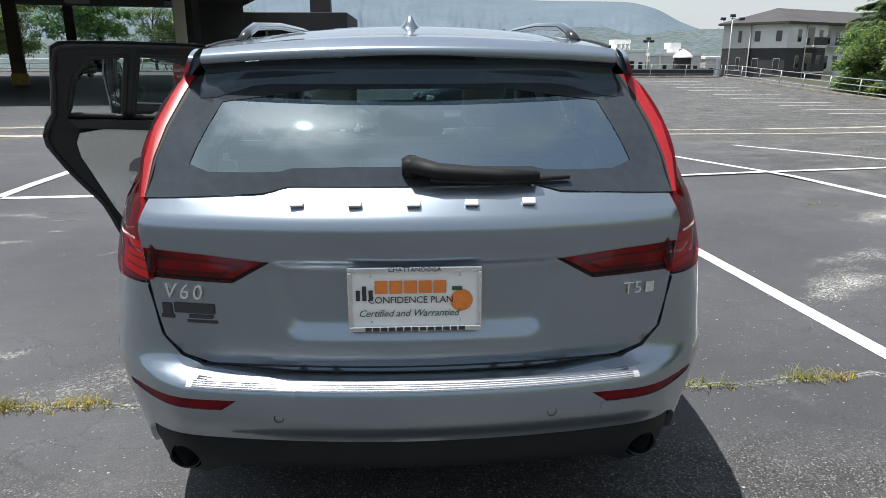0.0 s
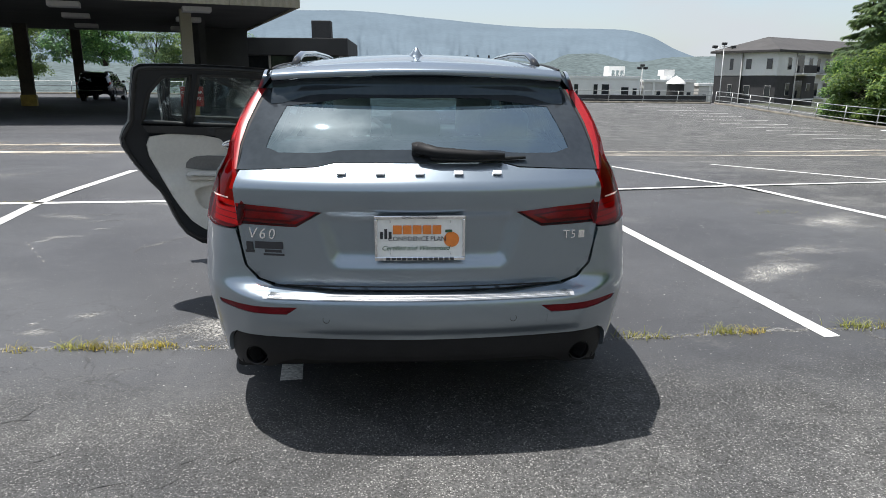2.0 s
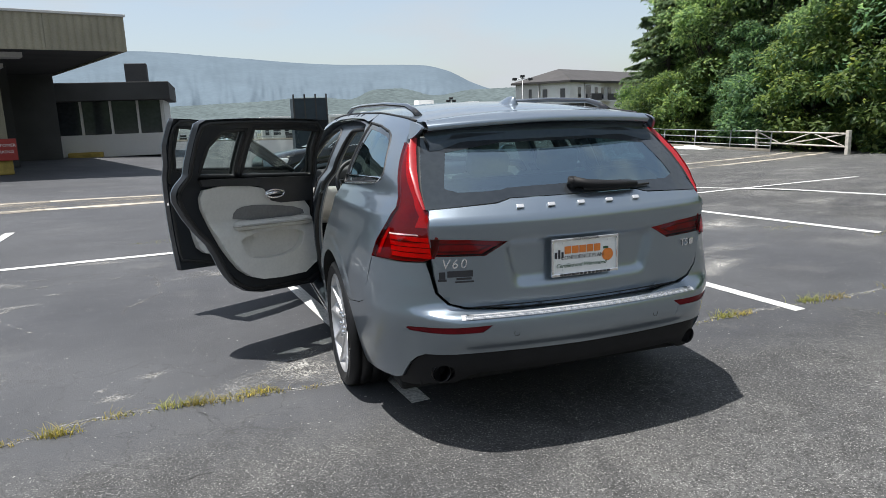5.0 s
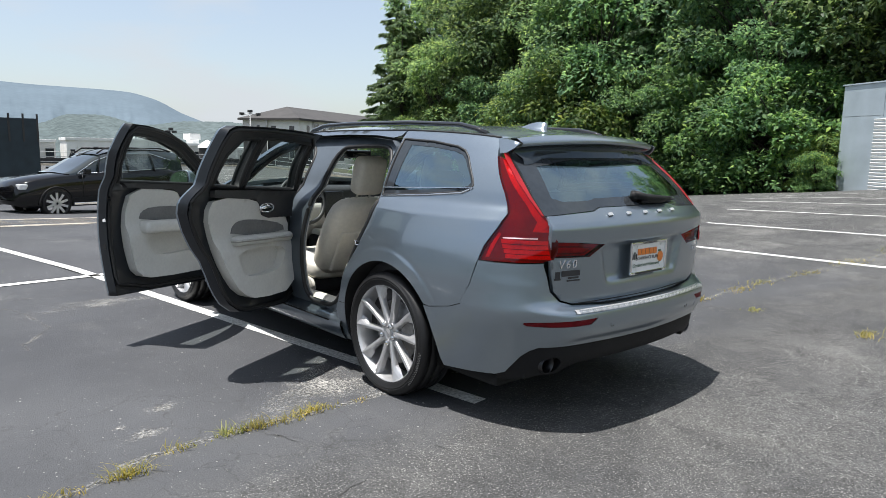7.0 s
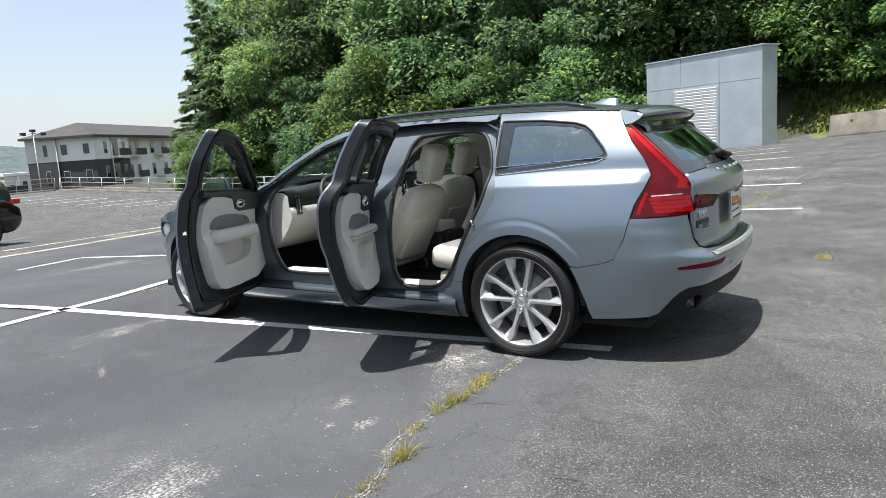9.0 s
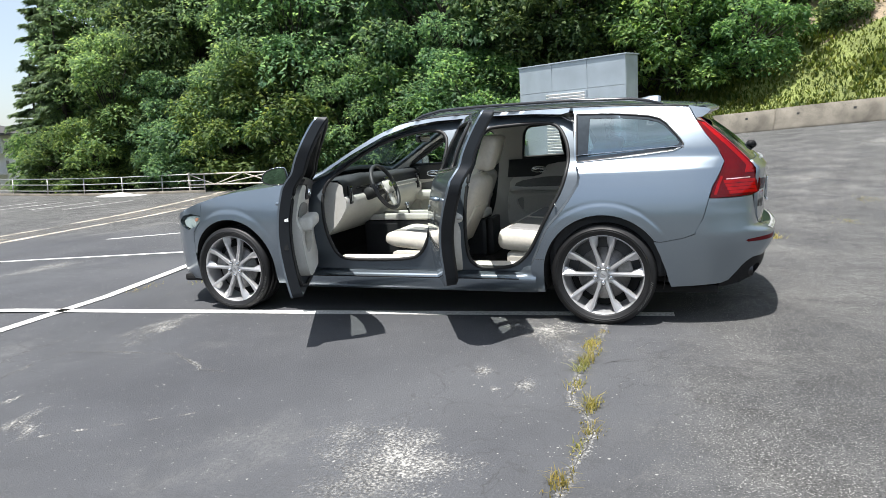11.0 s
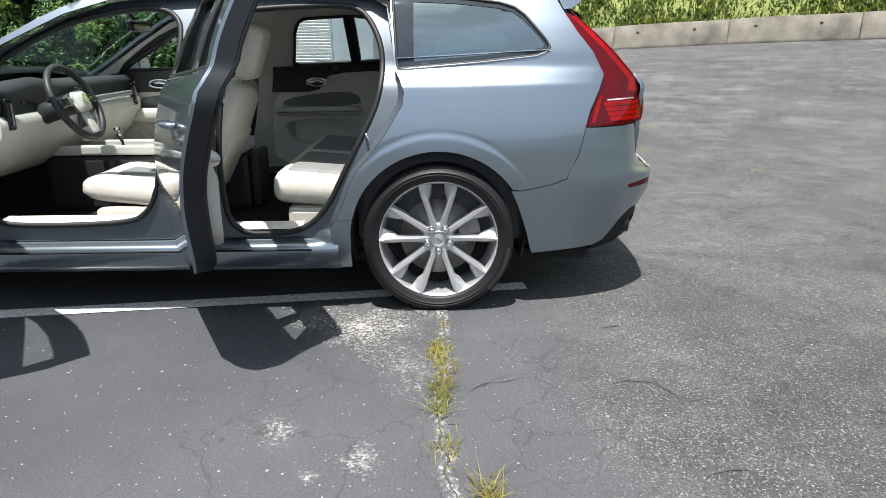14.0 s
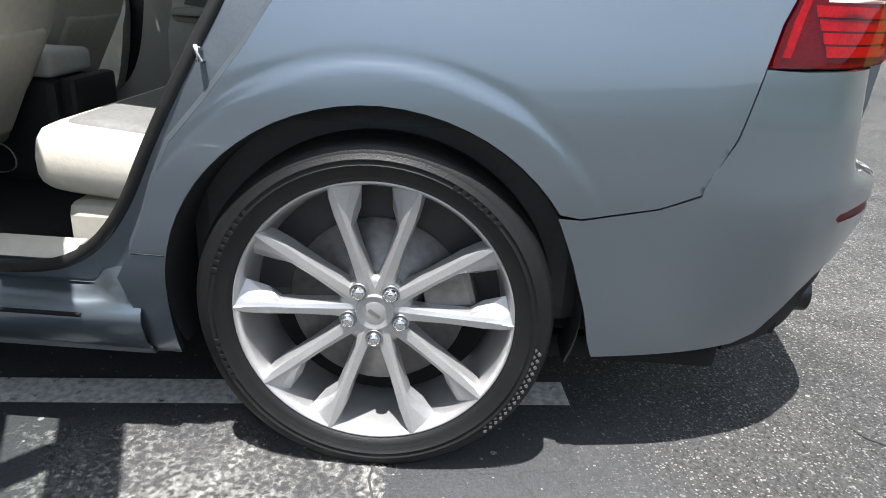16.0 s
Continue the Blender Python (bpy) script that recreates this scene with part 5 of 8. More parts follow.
def broad_tree(seed, h, spread, leaves, material, low=.12, leaf=.34):
    rnd = random.Random(seed)
    tv, tf = [], []
    pts = [Vector((0, 0, -.4))]
    for i in range(1, 7):
        pts.append(Vector((rnd.uniform(-.25, .25) * i * .4, rnd.uniform(-.25, .25) * i * .4, h * .78 * i / 6)))
    for i in range(6):
        branch(tv, tf, pts[i], pts[i + 1], .26 * (1 - i / 7.5), .26 * (1 - (i + 1) / 7.5), 8)
    clumps = []
    for i in range(46):
        t = rnd.uniform(low, 1.0)
        g = rnd.uniform(0, 6.283)
        r = spread * (math.sin(math.pi * min(1, .16 + .84 * (1 - t))) ** .6 if t > .4 else .85 + .15 * t) * rnd.uniform(.45, 1.0)
        c = Vector((r * math.cos(g), r * math.sin(g), h * t))
        k = pts[min(6, max(1, int(t * 5)))]
        branch(tv, tf, k, c, .06, .015, 5)
        clumps.append((c, rnd.uniform(.55, 1.25) * spread * .30))
    verts, faces = [], []
    for _ in range(leaves):
        c, r = rnd.choice(clumps)
        z = rnd.uniform(-.55, 1)
        g = rnd.uniform(0, 6.283)
        q = math.sqrt(max(0, 1 - z * z))
        n = Vector((q * math.cos(g), q * math.sin(g), z))
        p = c + Vector((n.x * r * 1.15, n.y * r * 1.15, n.z * r * .75)) * rnd.uniform(.72, 1.08)
        d = (n * rnd.uniform(.2, .9) + Vector((rnd.gauss(0, .6), rnd.gauss(0, .6), rnd.gauss(-.15, .35)))).normalized()
        up = (Vector((0, 0, 1)) + n * .5 + Vector((rnd.gauss(0, .3), rnd.gauss(0, .3), 0))).normalized()
        leaf_card(verts, faces, p, d, up, leaf * rnd.uniform(.6, 1.35), rnd.uniform(.16, .30))
    return mesh_of("trunk", tv, tf, BARK), mesh_of("crown", verts, faces, material, False)


def fir_tree(seed, h, spread, leaves, material):
    rnd = random.Random(seed)
    tv, tf = [], []
    branch(tv, tf, Vector((0, 0, -.4)), Vector((0, 0, h * .96)), .24, .03, 8)
    arms = []
    for i in range(70):
        t = rnd.uniform(.06, .97)
        g = rnd.uniform(0, 6.283)
        r = spread * (1.02 - t) ** .75 * rnd.uniform(.6, 1.1)
        a = Vector((0, 0, h * t))
        b = Vector((r * math.cos(g), r * math.sin(g), h * t - .22 * r + rnd.uniform(-.2, .3)))
        branch(tv, tf, a, b, .045, .01, 5)
        arms.append((a, b))
    verts, faces = [], []
    for _ in range(leaves):
        a, b = rnd.choice(arms)
        s = rnd.uniform(.15, 1.05)
        ax = (b - a).normalized()
        side = ax.cross(Vector((0, 0, 1))).normalized() * rnd.choice((-1, 1))
        p = a.lerp(b, s) + side * rnd.uniform(0, .35) * (1.1 - s * .6) + Vector((0, 0, rnd.uniform(-.12, .08)))
        d = (ax * .7 + side * rnd.uniform(.1, 1) + Vector((0, 0, rnd.uniform(-.5, .05)))).normalized()
        leaf_card(verts, faces, p, d, Vector((rnd.gauss(0, .25), rnd.gauss(0, .25), 1)).normalized(), .40 * rnd.uniform(.6, 1.3), rnd.uniform(.10, .2))
    return mesh_of("trunk", tv, tf, BARK), mesh_of("crown", verts, faces, material, False)


KINDS = {"broad": [broad_tree(11, 11.5, 4.2, 15000, LEAF), broad_tree(12, 13.0, 4.6, 16000, LEAF), broad_tree(13, 9.5, 3.9, 14000, LEAF)],
         "young": [broad_tree(21, 6.0, 2.9, 9000, LEAF_YOUNG, .05, .30), broad_tree(22, 4.2, 2.6, 8000, LEAF, .03, .30)],
         "fir": [fir_tree(31, 14.0, 4.0, 15000, LEAF_DARK), fir_tree(32, 11.5, 3.5, 13000, LEAF_DARK)]}
LABELS = {"broad": "broad-leaved tree in full green leaf on the bank", "young": "young bushy sapling with bright green leaves", "fir": "tall dark feathery conifer on the bank"}


def tree(kind, n, x, y, scale, turn, dz=0.0):
    tr, cr = KINDS[kind][n % len(KINDS[kind])]
    t = thing("tree" if kind != "young" else "shrub", LABELS[kind], "tree" if kind != "young" else "shrub", "wooded bank")
    t.matrix_world = Matrix.Translation((x, y, land_z(x, y) - .1 + dz)) @ Matrix.Rotation(turn, 4, "Z") @ Matrix.Diagonal((scale, scale, scale, 1))
    part("trunk", tr, t); part("crown", cr, t)


rt = random.Random(17)
for i in range(13):
    y = 4.5 + 3.1 * i + rt.uniform(-.8, .8)
    tree("fir" if (i % 3 == 2 or i > 12) else "broad", i, 33.0 + rt.uniform(-1.0, 1.4), y, rt.uniform(.9, 1.15), rt.uniform(0, 6.28))
for i in range(13):
    y = 2.0 + 3.5 * i + rt.uniform(-1, 1)
    tree("broad", i + 1, 39.5 + rt.uniform(-1.5, 1.5), y, rt.uniform(1.1, 1.35), rt.uniform(0, 6.28))
for i in range(13):
    y = 11.5 + 2.05 * i + rt.uniform(-.6, .6)
    if i % 3 == 1: tree("broad", i, 30.6 + rt.uniform(-.4, .8), y, rt.uniform(.50, .68), rt.uniform(0, 6.28), -.6)
    else: tree("young", i, 29.9 + rt.uniform(-.7, 1.6), y, rt.uniform(.55, 1.3), rt.uniform(0, 6.28))
for x, y, s, k in ((34.5, -1.2, .9, "broad"), (38, -2.5, 1.0, "broad"), (42, -1.5, 1.1, "broad"), (28.3, 9.6, .42, "young"), (27.2, 9.3, .28, "young"), (31.2, 1.5, 1.0, "young"), (30.0, -1.5, .8, "young"), (35.0, 46.5, 1.1, "fir"), (37.5, 49.0, 1.05, "fir"), (34.0, 43.0, 1.0, "fir"), (30.6, 41.2, .95, "fir"), (31.2, 37.6, .85, "broad"), (32.6, 44.6, 1.0, "fir"), (29.3, 40.2, .75, "young"), (29.2, 37.6, .8, "young"), (31.1, 44.6, .80, "fir"), (29.5, 42.7, .68, "young")):
    tree(k, rt.randint(0, 5), x, y, s, rt.uniform(0, 6.28))
for i in range(26):
    tree("young", i + 1, 30.2 + rt.uniform(0, 6), -4.0 - .95 * i + rt.uniform(-.8, .8), rt.uniform(.20, .46), rt.uniform(0, 6.28), -.1)
# trees behind the canopy
for i in range(12):
    tree("young" if i % 3 else "broad", i, -52 + 3.2 * i + rt.uniform(-1, 1), 63.5 + rt.uniform(-1, 2), rt.uniform(.75, 1.1) if i % 3 else .55, rt.uniform(0, 6.28), 5.2 if i % 3 else 3)


def bank_grass():
    """Tall weeds over the open bank beyond the barriers."""
    rnd = random.Random(5)
    verts, faces = [], []
    for _ in range(34000):
        y = rnd.uniform(-30, 3)
        x = bank_x(y) + .2 + 15 * rnd.random() ** 1.4
        bare = noise.noise(Vector((x * .22, y * .22, 3))) > -.12 and 6.5 < x - bank_x(y) < 17 and y < -3.5
        if bare and rnd.random() < .85: continue
        tall = .55 + .9 * max(0, noise.noise(Vector((x * .5, y * .5, 8))) + .3)
        leaf_card(verts, faces, Vector((x, y, land_z(x, y))), Vector((rnd.gauss(0, .35), rnd.gauss(0, .35), 1)).normalized(), Vector((rnd.gauss(0, 1), rnd.gauss(0, 1), .2)).normalized(), rnd.uniform(.20, .46) * tall, rnd.uniform(.10, .24))
    tagged(new("bank_weeds", mesh_of("bank_weeds", verts, faces, BANKWEED, False)), "tall yellow-green weeds on the open bank", "weeds", kind="stuff")


bank_grass()


# ---- the estate car ----
section = curve([(0.16, .80), (0.22, .842), (0.30, .869), (0.42, .889), (0.52, .900), (0.62, .906), (0.70, .905), (0.76, .899), (0.82, .889), (0.88, .8745), (0.93, .860), (0.968, .848), (0.985, .8415), (0.996, .832), (1.012, .819), (1.03, .804), (1.06, .779), (1.12, .757), (1.20, .718), (1.28, .671), (1.36, .612), (1.41, .55), (1.46, .46)])
plan = curve([(-.02, .60), (.03, .655), (.09, .725), (.15, .792), (.22, .852), (.30, .893), (.37, .925), (.50, .955), (.70, .982), (.95, 1.0), (1.4, 1.0), (2.4, 1.0), (3.2, .995), (3.9, .985), (4.2, .955), (4.37, .89), (4.50, .80), (4.605, .68), (4.68, .55), (4.76, .35)])
setback = curve([(.98, 0), (1.1, -.05), (1.2, -.03), (1.3, .03), (1.42, .10)])
edge_z = curve([(.25, 1.335), (.45, 1.362), (.8, 1.39), (1.3, 1.408), (1.8, 1.41), (2.15, 1.405), (2.4, 1.385), (2.6, 1.325), (2.83, 1.205), (3.06, 1.07), (3.25, .985), (3.45, .965), (3.87, .92), (4.15, .86), (4.4, .785), (4.55, .725), (4.65, .67), (4.76, .57)])
crown_z = curve([(.3, .035), (.8, .045), (2.2, .05), (2.6, .075), (3.0, .09), (3.3, .06), (3.6, .06), (4.5, .04), (4.76, .0)])
AXLES, HUB_Z, ARCH = (1.015, 3.887), .336, .385
WHEEL_Z = .328


def half_width(y, z):
    back = setback(z) * max(0.0, min(1.0, (1.2 - y) / .7))
    w = section(z) * plan(y - back)
    for a in AXLES:
        r = math.hypot(y - a, z - HUB_Z)
        if r < .6: w += (.0035 * sstep(.454, .440, r) - .0012 * math.exp(-((r - .462) / .009) ** 2)) * sstep(.50, .64, z)
    return w


def flank(q, off0=0.0):
    """The car's side: q is -1 for its left and 1 for its right."""
    return lambda y, z, off=0.0: Vector((q * (half_width(y, z) - off - off0), y, z))


def top_at(off0=0.0):
    def fn(x, y, off=0.0):
        xe = half_width(y, edge_z(y))
        return Vector((x, y, edge_z(y) + crown_z(y) * (1 - (x / xe) ** 2) - off - off0))
    return fn


stern_y = curve([(.55, .05), (.597, .032), (.64, .024), (.72, .018), (.82, .014), (.90, .008), (.955, .002), (.968, .002), (.98, .014), (1.01, .042), (1.046, .085), (1.12, .155), (1.2, .245), (1.3, .375), (1.36, .45)])


def stern(off0=0.0, dent=True):
    """The tailgate's face: x across, z up; off goes forward."""
    def fn(x, z, off=0.0):
        y = stern_y(z) + .19 * x * x + .35 * max(0, abs(x) - .5) ** 2
        if dent:
            xe = .315 + (z - .70) * .25
            y += .028 * sstep(.692, .712, z) * sstep(.882, .868, z) * sstep(xe, xe - .03, abs(x))
        return Vector((x, y + off + off0, z))
    return fn


# the bumper wraps round the tail: rows of points from the left arch to the right
bump_y = curve([(.20, .10), (.30, .03), (.36, -.002), (.40, -.006), (.42, -.002), (.44, -.011), (.468, -.031), (.50, -.045), (.545, -.05), (.575, -.046), (.592, -.03), (.604, .02), (.64, .035), (.70, .04), (.86, .05)])
bump_out = curve([(.20, -.022), (.30, -.012), (.40, .002), (.47, .014), (.53, .024), (.575, .026), (.62, .017), (.68, .007), (.76, 0), (.9, 0)])
BZ0, BZ1, BZN, BUN = .20, .87, 68, 201


def bumper_rows():
    rows = []
    for k in range(BZN):
        z = BZ0 + (BZ1 - BZ0) * k / (BZN - 1)
        pts = []
        for y in frange(.80, .0, 60):
            w = half_width(y, z) + bump_out(z) * sstep(.56, .14, y)
            pts.append((-w, y))
        y0 = bump_y(z)
        xs = pts[-1][0]
        pts = [p for p in pts if p[1] > y0 + .17 * p[0] ** 2 + .01]
        xs = pts[-1][0]
        pts += [(x, y0 + .17 * x * x) for x in frange(xs * .93, 0, 40)]
        A = np.array(pts)
        A = np.vstack([A, A[-2::-1] * (-1, 1)])
        d = np.r_[0, np.cumsum(np.hypot(*np.diff(A, axis=0).T))]
        s = np.linspace(0, d[-1], BUN)
        B = np.stack([np.interp(s, d, A[:, 0]), np.interp(s, d, A[:, 1])], 1)
        for _ in range(14):
            C = B.copy(); C[1:-1] = (B[:-2] + 2 * B[1:-1] + B[2:]) / 4; B = C
        rows.append(B)
    return np.array(rows)


BROWS = bumper_rows()


def wrap(off0=0.0):
    def fn(u, z, off=0.0):
        a = min(BZN - 1.001, max(0, (z - BZ0) / (BZ1 - BZ0) * (BZN - 1)))
        b = min(BUN - 1.001, max(0, u * (BUN - 1)))
        i, j = int(a), int(b)
        fa, fb = a - i, b - j
        p = (BROWS[i, j] * (1 - fb) + BROWS[i, j + 1] * fb) * (1 - fa) + (BROWS[i + 1, j] * (1 - fb) + BROWS[i + 1, j + 1] * fb) * fa
        t = BROWS[i, j + 1] - BROWS[i, j]
        t = t / (np.hypot(*t) or 1)
        o = off + off0
        return Vector((p[0] - t[1] * o, p[1] + t[0] * o, z))
    return fn


def u_at(z, x=None, y=None):
    """Where on the left half of the wrap a given x (rear) or y (side) lies."""
    i = int(round((z - BZ0) / (BZ1 - BZ0) * (BZN - 1)))
    R = BROWS[max(0, min(BZN - 1, i))][: BUN // 2 + 1]
    if x is not None: return float(np.interp(x, R[:, 0], np.arange(len(R)))) / (BUN - 1)
    return float(np.interp(-y, -R[:, 1], np.arange(len(R)))) / (BUN - 1)


bx = lambda x, z: (u_at(z, x=x), z)
by = lambda y, z: (u_at(z, y=y), z)


def both(half):
    """A left-half line on the wrap, and its mirror image."""
    return half + [(1 - u, z) for u, z in half[::-1] if u < .4995]


car = thing("estate_car", "metallic grey-blue estate car with both near-side doors open", "car")


def car_part(name, me, label="", parent=None, m=None):
    return part(name, me, parent or car, label, m)


def arc(cy, cz, r, a0, a1, n):
    return [(cy + r * math.cos(radians(a)), cz + r * math.sin(radians(a))) for a in frange(a0, a1, n)]


LAMP_FRONT = [(.455, 1.278), (.400, 1.196), (.331, 1.108), (.289, 1.022), (.315, .956), (.358, .874), (.375, .806)]
REAR_DOOR = [(2.155, .30), (2.14, .5), (2.12, .75), (2.085, 1.0), (2.05, 1.2), (2.06, 1.372), (1.8, 1.38), (1.5, 1.378), (1.31, 1.370), (1.25, 1.366), (1.218, 1.345), (1.205, 1.15), (1.200, 1.06), (1.172, 1.01), (1.157, .96), (1.164, .91), (1.228, .806), (1.301, .71), (1.367, .635), (1.405, .56), (1.432, .49), (1.462, .43), (1.50, .375), (1.58, .32), (1.68, .30)]
FRONT_DOOR = [(3.27, .30), (3.30, .6), (3.27, .88), (3.20, .968), (3.05, 1.045), (2.83, 1.172), (2.6, 1.287), (2.4, 1.348), (2.2, 1.372), (2.075, 1.375), (2.062, 1.2), (2.097, 1.0), (2.132, .75), (2.152, .5), (2.167, .30)]
REAR_HOLE = [(1.93, .352), (1.95, .6), (1.935, .9), (1.90, 1.1), (1.86, 1.30), (1.709, 1.312), (1.445, 1.322), (1.33, 1.30), (1.262, 1.19), (1.24, 1.075), (1.262, .92), (1.342, .765), (1.413, .635), (1.488, .485), (1.575, .39), (1.678, .352)]
FRONT_HOLE = [(3.04, .99), (2.83, 1.14), (2.595, 1.262), (2.34, 1.312), (2.19, 1.312), (2.12, 1.26), (2.11, 1.17), (2.145, .965), (2.185, .75), (2.225, .56), (2.285, .455), (2.375, .408), (2.86, .40), (2.97, .43), (3.04, .6), (3.07, .85)]
QGLASS = [(1.200, 1.358), (.935, 1.345), (.740, 1.320), (.675, 1.300), (.632, 1.268), (.548, 1.168), (.529, 1.136), (.538, 1.117), (.585, 1.102), (.824, 1.079), (1.178, 1.053)]


def quarter_outline():
    o = [(1.238, edge_z(1.238)), (1.0, edge_z(1.0)), (.8, edge_z(.8)), (.62, edge_z(.62)), (.50, edge_z(.50) - .004), (.462, 1.288)] + [(y + .004, z) for y, z in LAMP_FRONT[1:-1]] + [(.380, .810)]
    o += [(.412, .69), (.458, .593), (.525, .568), (.66, .545)]
    o += arc(AXLES[0], HUB_Z, ARCH, 146, 0, 28)
    o += [(1.402, .26), (1.404, .194), (1.460, .194), (1.468, .30)]
    o += [(1.488, .375), (1.456, .43), (1.426, .49), (1.399, .56), (1.361, .635), (1.295, .71), (1.222, .806), (1.158, .91), (1.151, .96), (1.166, 1.01), (1.194, 1.06), (1.199, 1.15), (1.209, 1.335)]
    return o


def body_side(q):
    F = flank(q)
    side = "near" if q < 0 else "far"
    qp = car_part("quarter_panel", sheet("quarter_panel", quarter_outline(), F, PAINT, .0095, [QGLASS], .018))
    inner = [(y, z) for y, z in QGLASS]
    cy, cz = sum(p[0] for p in inner) / len(inner), sum(p[1] for p in inner) / len(inner)
    shrink = lambda k, pts=inner: [(cy + (y - cy) * k, cz + (z - cz) * (1 - (1 - k) * 2.0)) for y, z in pts]
    car_part("quarter_window", sheet("quarter_window", shrink(.985), flank(q, .006), PRIVACY, .05), "tinted rear quarter window", qp)
    # black printed border of the glass, wider at its front
    band = shrink(.90)
    band = [(min(y, 1.11), z) for y, z in band]
    car_part("glass_border", sheet("glass_border", shrink(.995), flank(q, .004), FRIT, .03, [band]), "", qp)
    rim = [F(y, z, -.003) for y, z in dense([(1.178, 1.050), (.824, 1.076), (.585, 1.099), (.524, 1.124), (.541, 1.17), (.628, 1.278), (.738, 1.326), (.935, 1.350), (1.2, 1.362)], .05)]
    low = [p for p in rim if p.z < 1.127]
    car_part("window_trim", tube_mesh("window_trim", low, .0042, CHROME, 8), "bright chrome window trim", qp)
    car_part("window_seal", tube_mesh("window_seal", [F(y, z, .003) for y, z in dense(QGLASS, .03)], .007, SEAL, 8, closed=True), "", qp)
    # roof side rail and front pillar above the doors
    up = [(y, edge_z(y)) for y in (3.25, 3.15, 3.06, 2.95, 2.83, 2.7, 2.6, 2.5, 2.4, 2.25, 2.15, 1.95, 1.8, 1.5, 1.3, 1.254)]
    down = [(1.254, 1.378), (1.31, 1.366), (1.5, 1.381), (1.8, 1.386), (2.06, 1.379), (2.2, 1.377), (2.4, 1.353), (2.6, 1.292), (2.83, 1.177), (3.05, 1.05), (3.2, .973)]
    car_part("roof_side", sheet("roof_side", up + down, F, PAINT, .03, (), .015))
    # front wing
    o = [(3.278, .30), (3.307, .6), (3.277, .88), (3.21, .972)] + [(y, edge_z(y)) for y in (3.27, 3.45, 3.66, 3.87, 4.02, 4.15)] + [(4.17, .70), (4.25, .62), (4.272, .46)]
    o += arc(AXLES[1], HUB_Z, ARCH, 16, 180, 30) + [(3.504, .26), (3.505, .215), (3.40, .215), (3.30, .23)]
    car_part("front_wing", sheet("front_wing", o, F, PAINT, .018, (), .018))
    # nose
    head = [(4.17, .752), (4.28, .766), (4.40, .745), (4.47, .70), (4.44, .655), (4.34, .630), (4.24, .66), (4.175, .70)]
    o = [(4.154, edge_z(4.154)), (4.3, edge_z(4.3)), (4.45, edge_z(4.45)), (4.6, edge_z(4.6)), (4.7, edge_z(4.7)), (4.755, .55), (4.755, .24), (4.6, .22), (4.40, .215), (4.280, .22), (4.278, .30)] + [(4.276, .46), (4.254, .624), (4.174, .704)]
    car_part("front_bumper", sheet("front_bumper", o, F, PAINT, .03, [head], .015))
    hl = car_part("headlight", sheet("headlight", head, flank(q, .004), GLASS, .03), "clear headlight with chrome inside")
    car_part("reflector", sheet("reflector", [(4.2 + (y - 4.2) * .74, .70 + (z - .70) * .8) for y, z in head], flank(q, .014), LAMPCLEAR, .03), "", hl)
    car_part("turn_lamp", sheet("turn_lamp", [(4.195, .733), (4.222, .738), (4.236, .705), (4.205, .708)], flank(q, .010), AMBER, .03), "amber turn lamp", hl)
    # sill with its step
    prof = [(.765, .185), (.835, .192), (.860, .225), (.880, .28), (.877, .303), (.868, .312), (.860, .318), (.835, .322), (.815, .333), (.795, .362), (.775, .372), (.73, .372)]
    car_part("sill", loft("sill", [[(q * (x + max(0, half_width(y, z) - .004 - x) * sstep(1.60, 1.47, y) * sstep(.735, .80, x)), y, z) for x, z in prof] for y in frange(1.455, 1.60, 9) + frange(1.66, 3.40, 11)], PAINT))
    car_part("sill_strip", loft("sill_strip", [[(q * x, y, z) for x, z in ((.876, .286), (.883, .288), (.883, .294), (.876, .296))] for y in frange(1.57, 3.38, 8)], BLACK))
    car_part("panel_joint", tube_mesh("panel_joint", [F(y, .428, -.0002) for y in frange(1.392, 1.452, 6)], .0014, SEAL, 6), "", qp)
    car_part("sill_plate", loft("sill_plate", [[(q * x, y, z) for x, z in ((.800, .368), (.772, .386), (.735, .388))] for y in frange(1.62, 2.20, 4)], LEATHER), "pale cream scuff plate on the sill")
    car_part("sill_plate", loft("sill_plate", [[(q * x, y, z) for x, z in ((.808, .409), (.792, .424), (.735, .427))] for y in frange(2.34, 2.95, 4)], LEATHER), "pale cream scuff plate on the sill")
    # inner frame round the door openings, with its seals
    zone = [(3.25, .335), (3.275, .6), (3.25, .87), (3.17, .955), (3.03, 1.035), (2.82, 1.16), (2.6, 1.275), (2.4, 1.336), (2.2, 1.36), (2.06, 1.365), (1.8, 1.37), (1.5, 1.366), (1.3, 1.35), (1.225, 1.31), (1.197, 1.15), (1.191, 1.06), (1.163, 1.01), (1.148, .96), (1.155, .91), (1.219, .806), (1.292, .71), (1.358, .635), (1.396, .56), (1.423, .49), (1.453, .43), (1.48, .335)]
    fr = car_part("door_frame", sheet("door_frame", zone, flank(q, .058), SHADE_JAMB, .035, [rounded(REAR_HOLE, 2), rounded(FRONT_HOLE, 2)], .03))
    # the step between the outer skin and that frame
    ring = dense(zone, .05)
    s0 = [flank(q, .0)(y, z) if z > .36 else flank(q, .05)(y, z) for y, z in ring]
    s1 = [flank(q, .06)(y + (.026 * sstep(1.06, .96, z) + .004 if y < 1.47 and .36 < z < 1.3 else 0), z) for y, z in ring]
    n = len(ring)
    car_part("frame_return", mesh_of("frame_return", s0 + s1, [(i, (i + 1) % n, n + (i + 1) % n, n + i) for i in range(n)], SHADE_JAMB), "", fr)
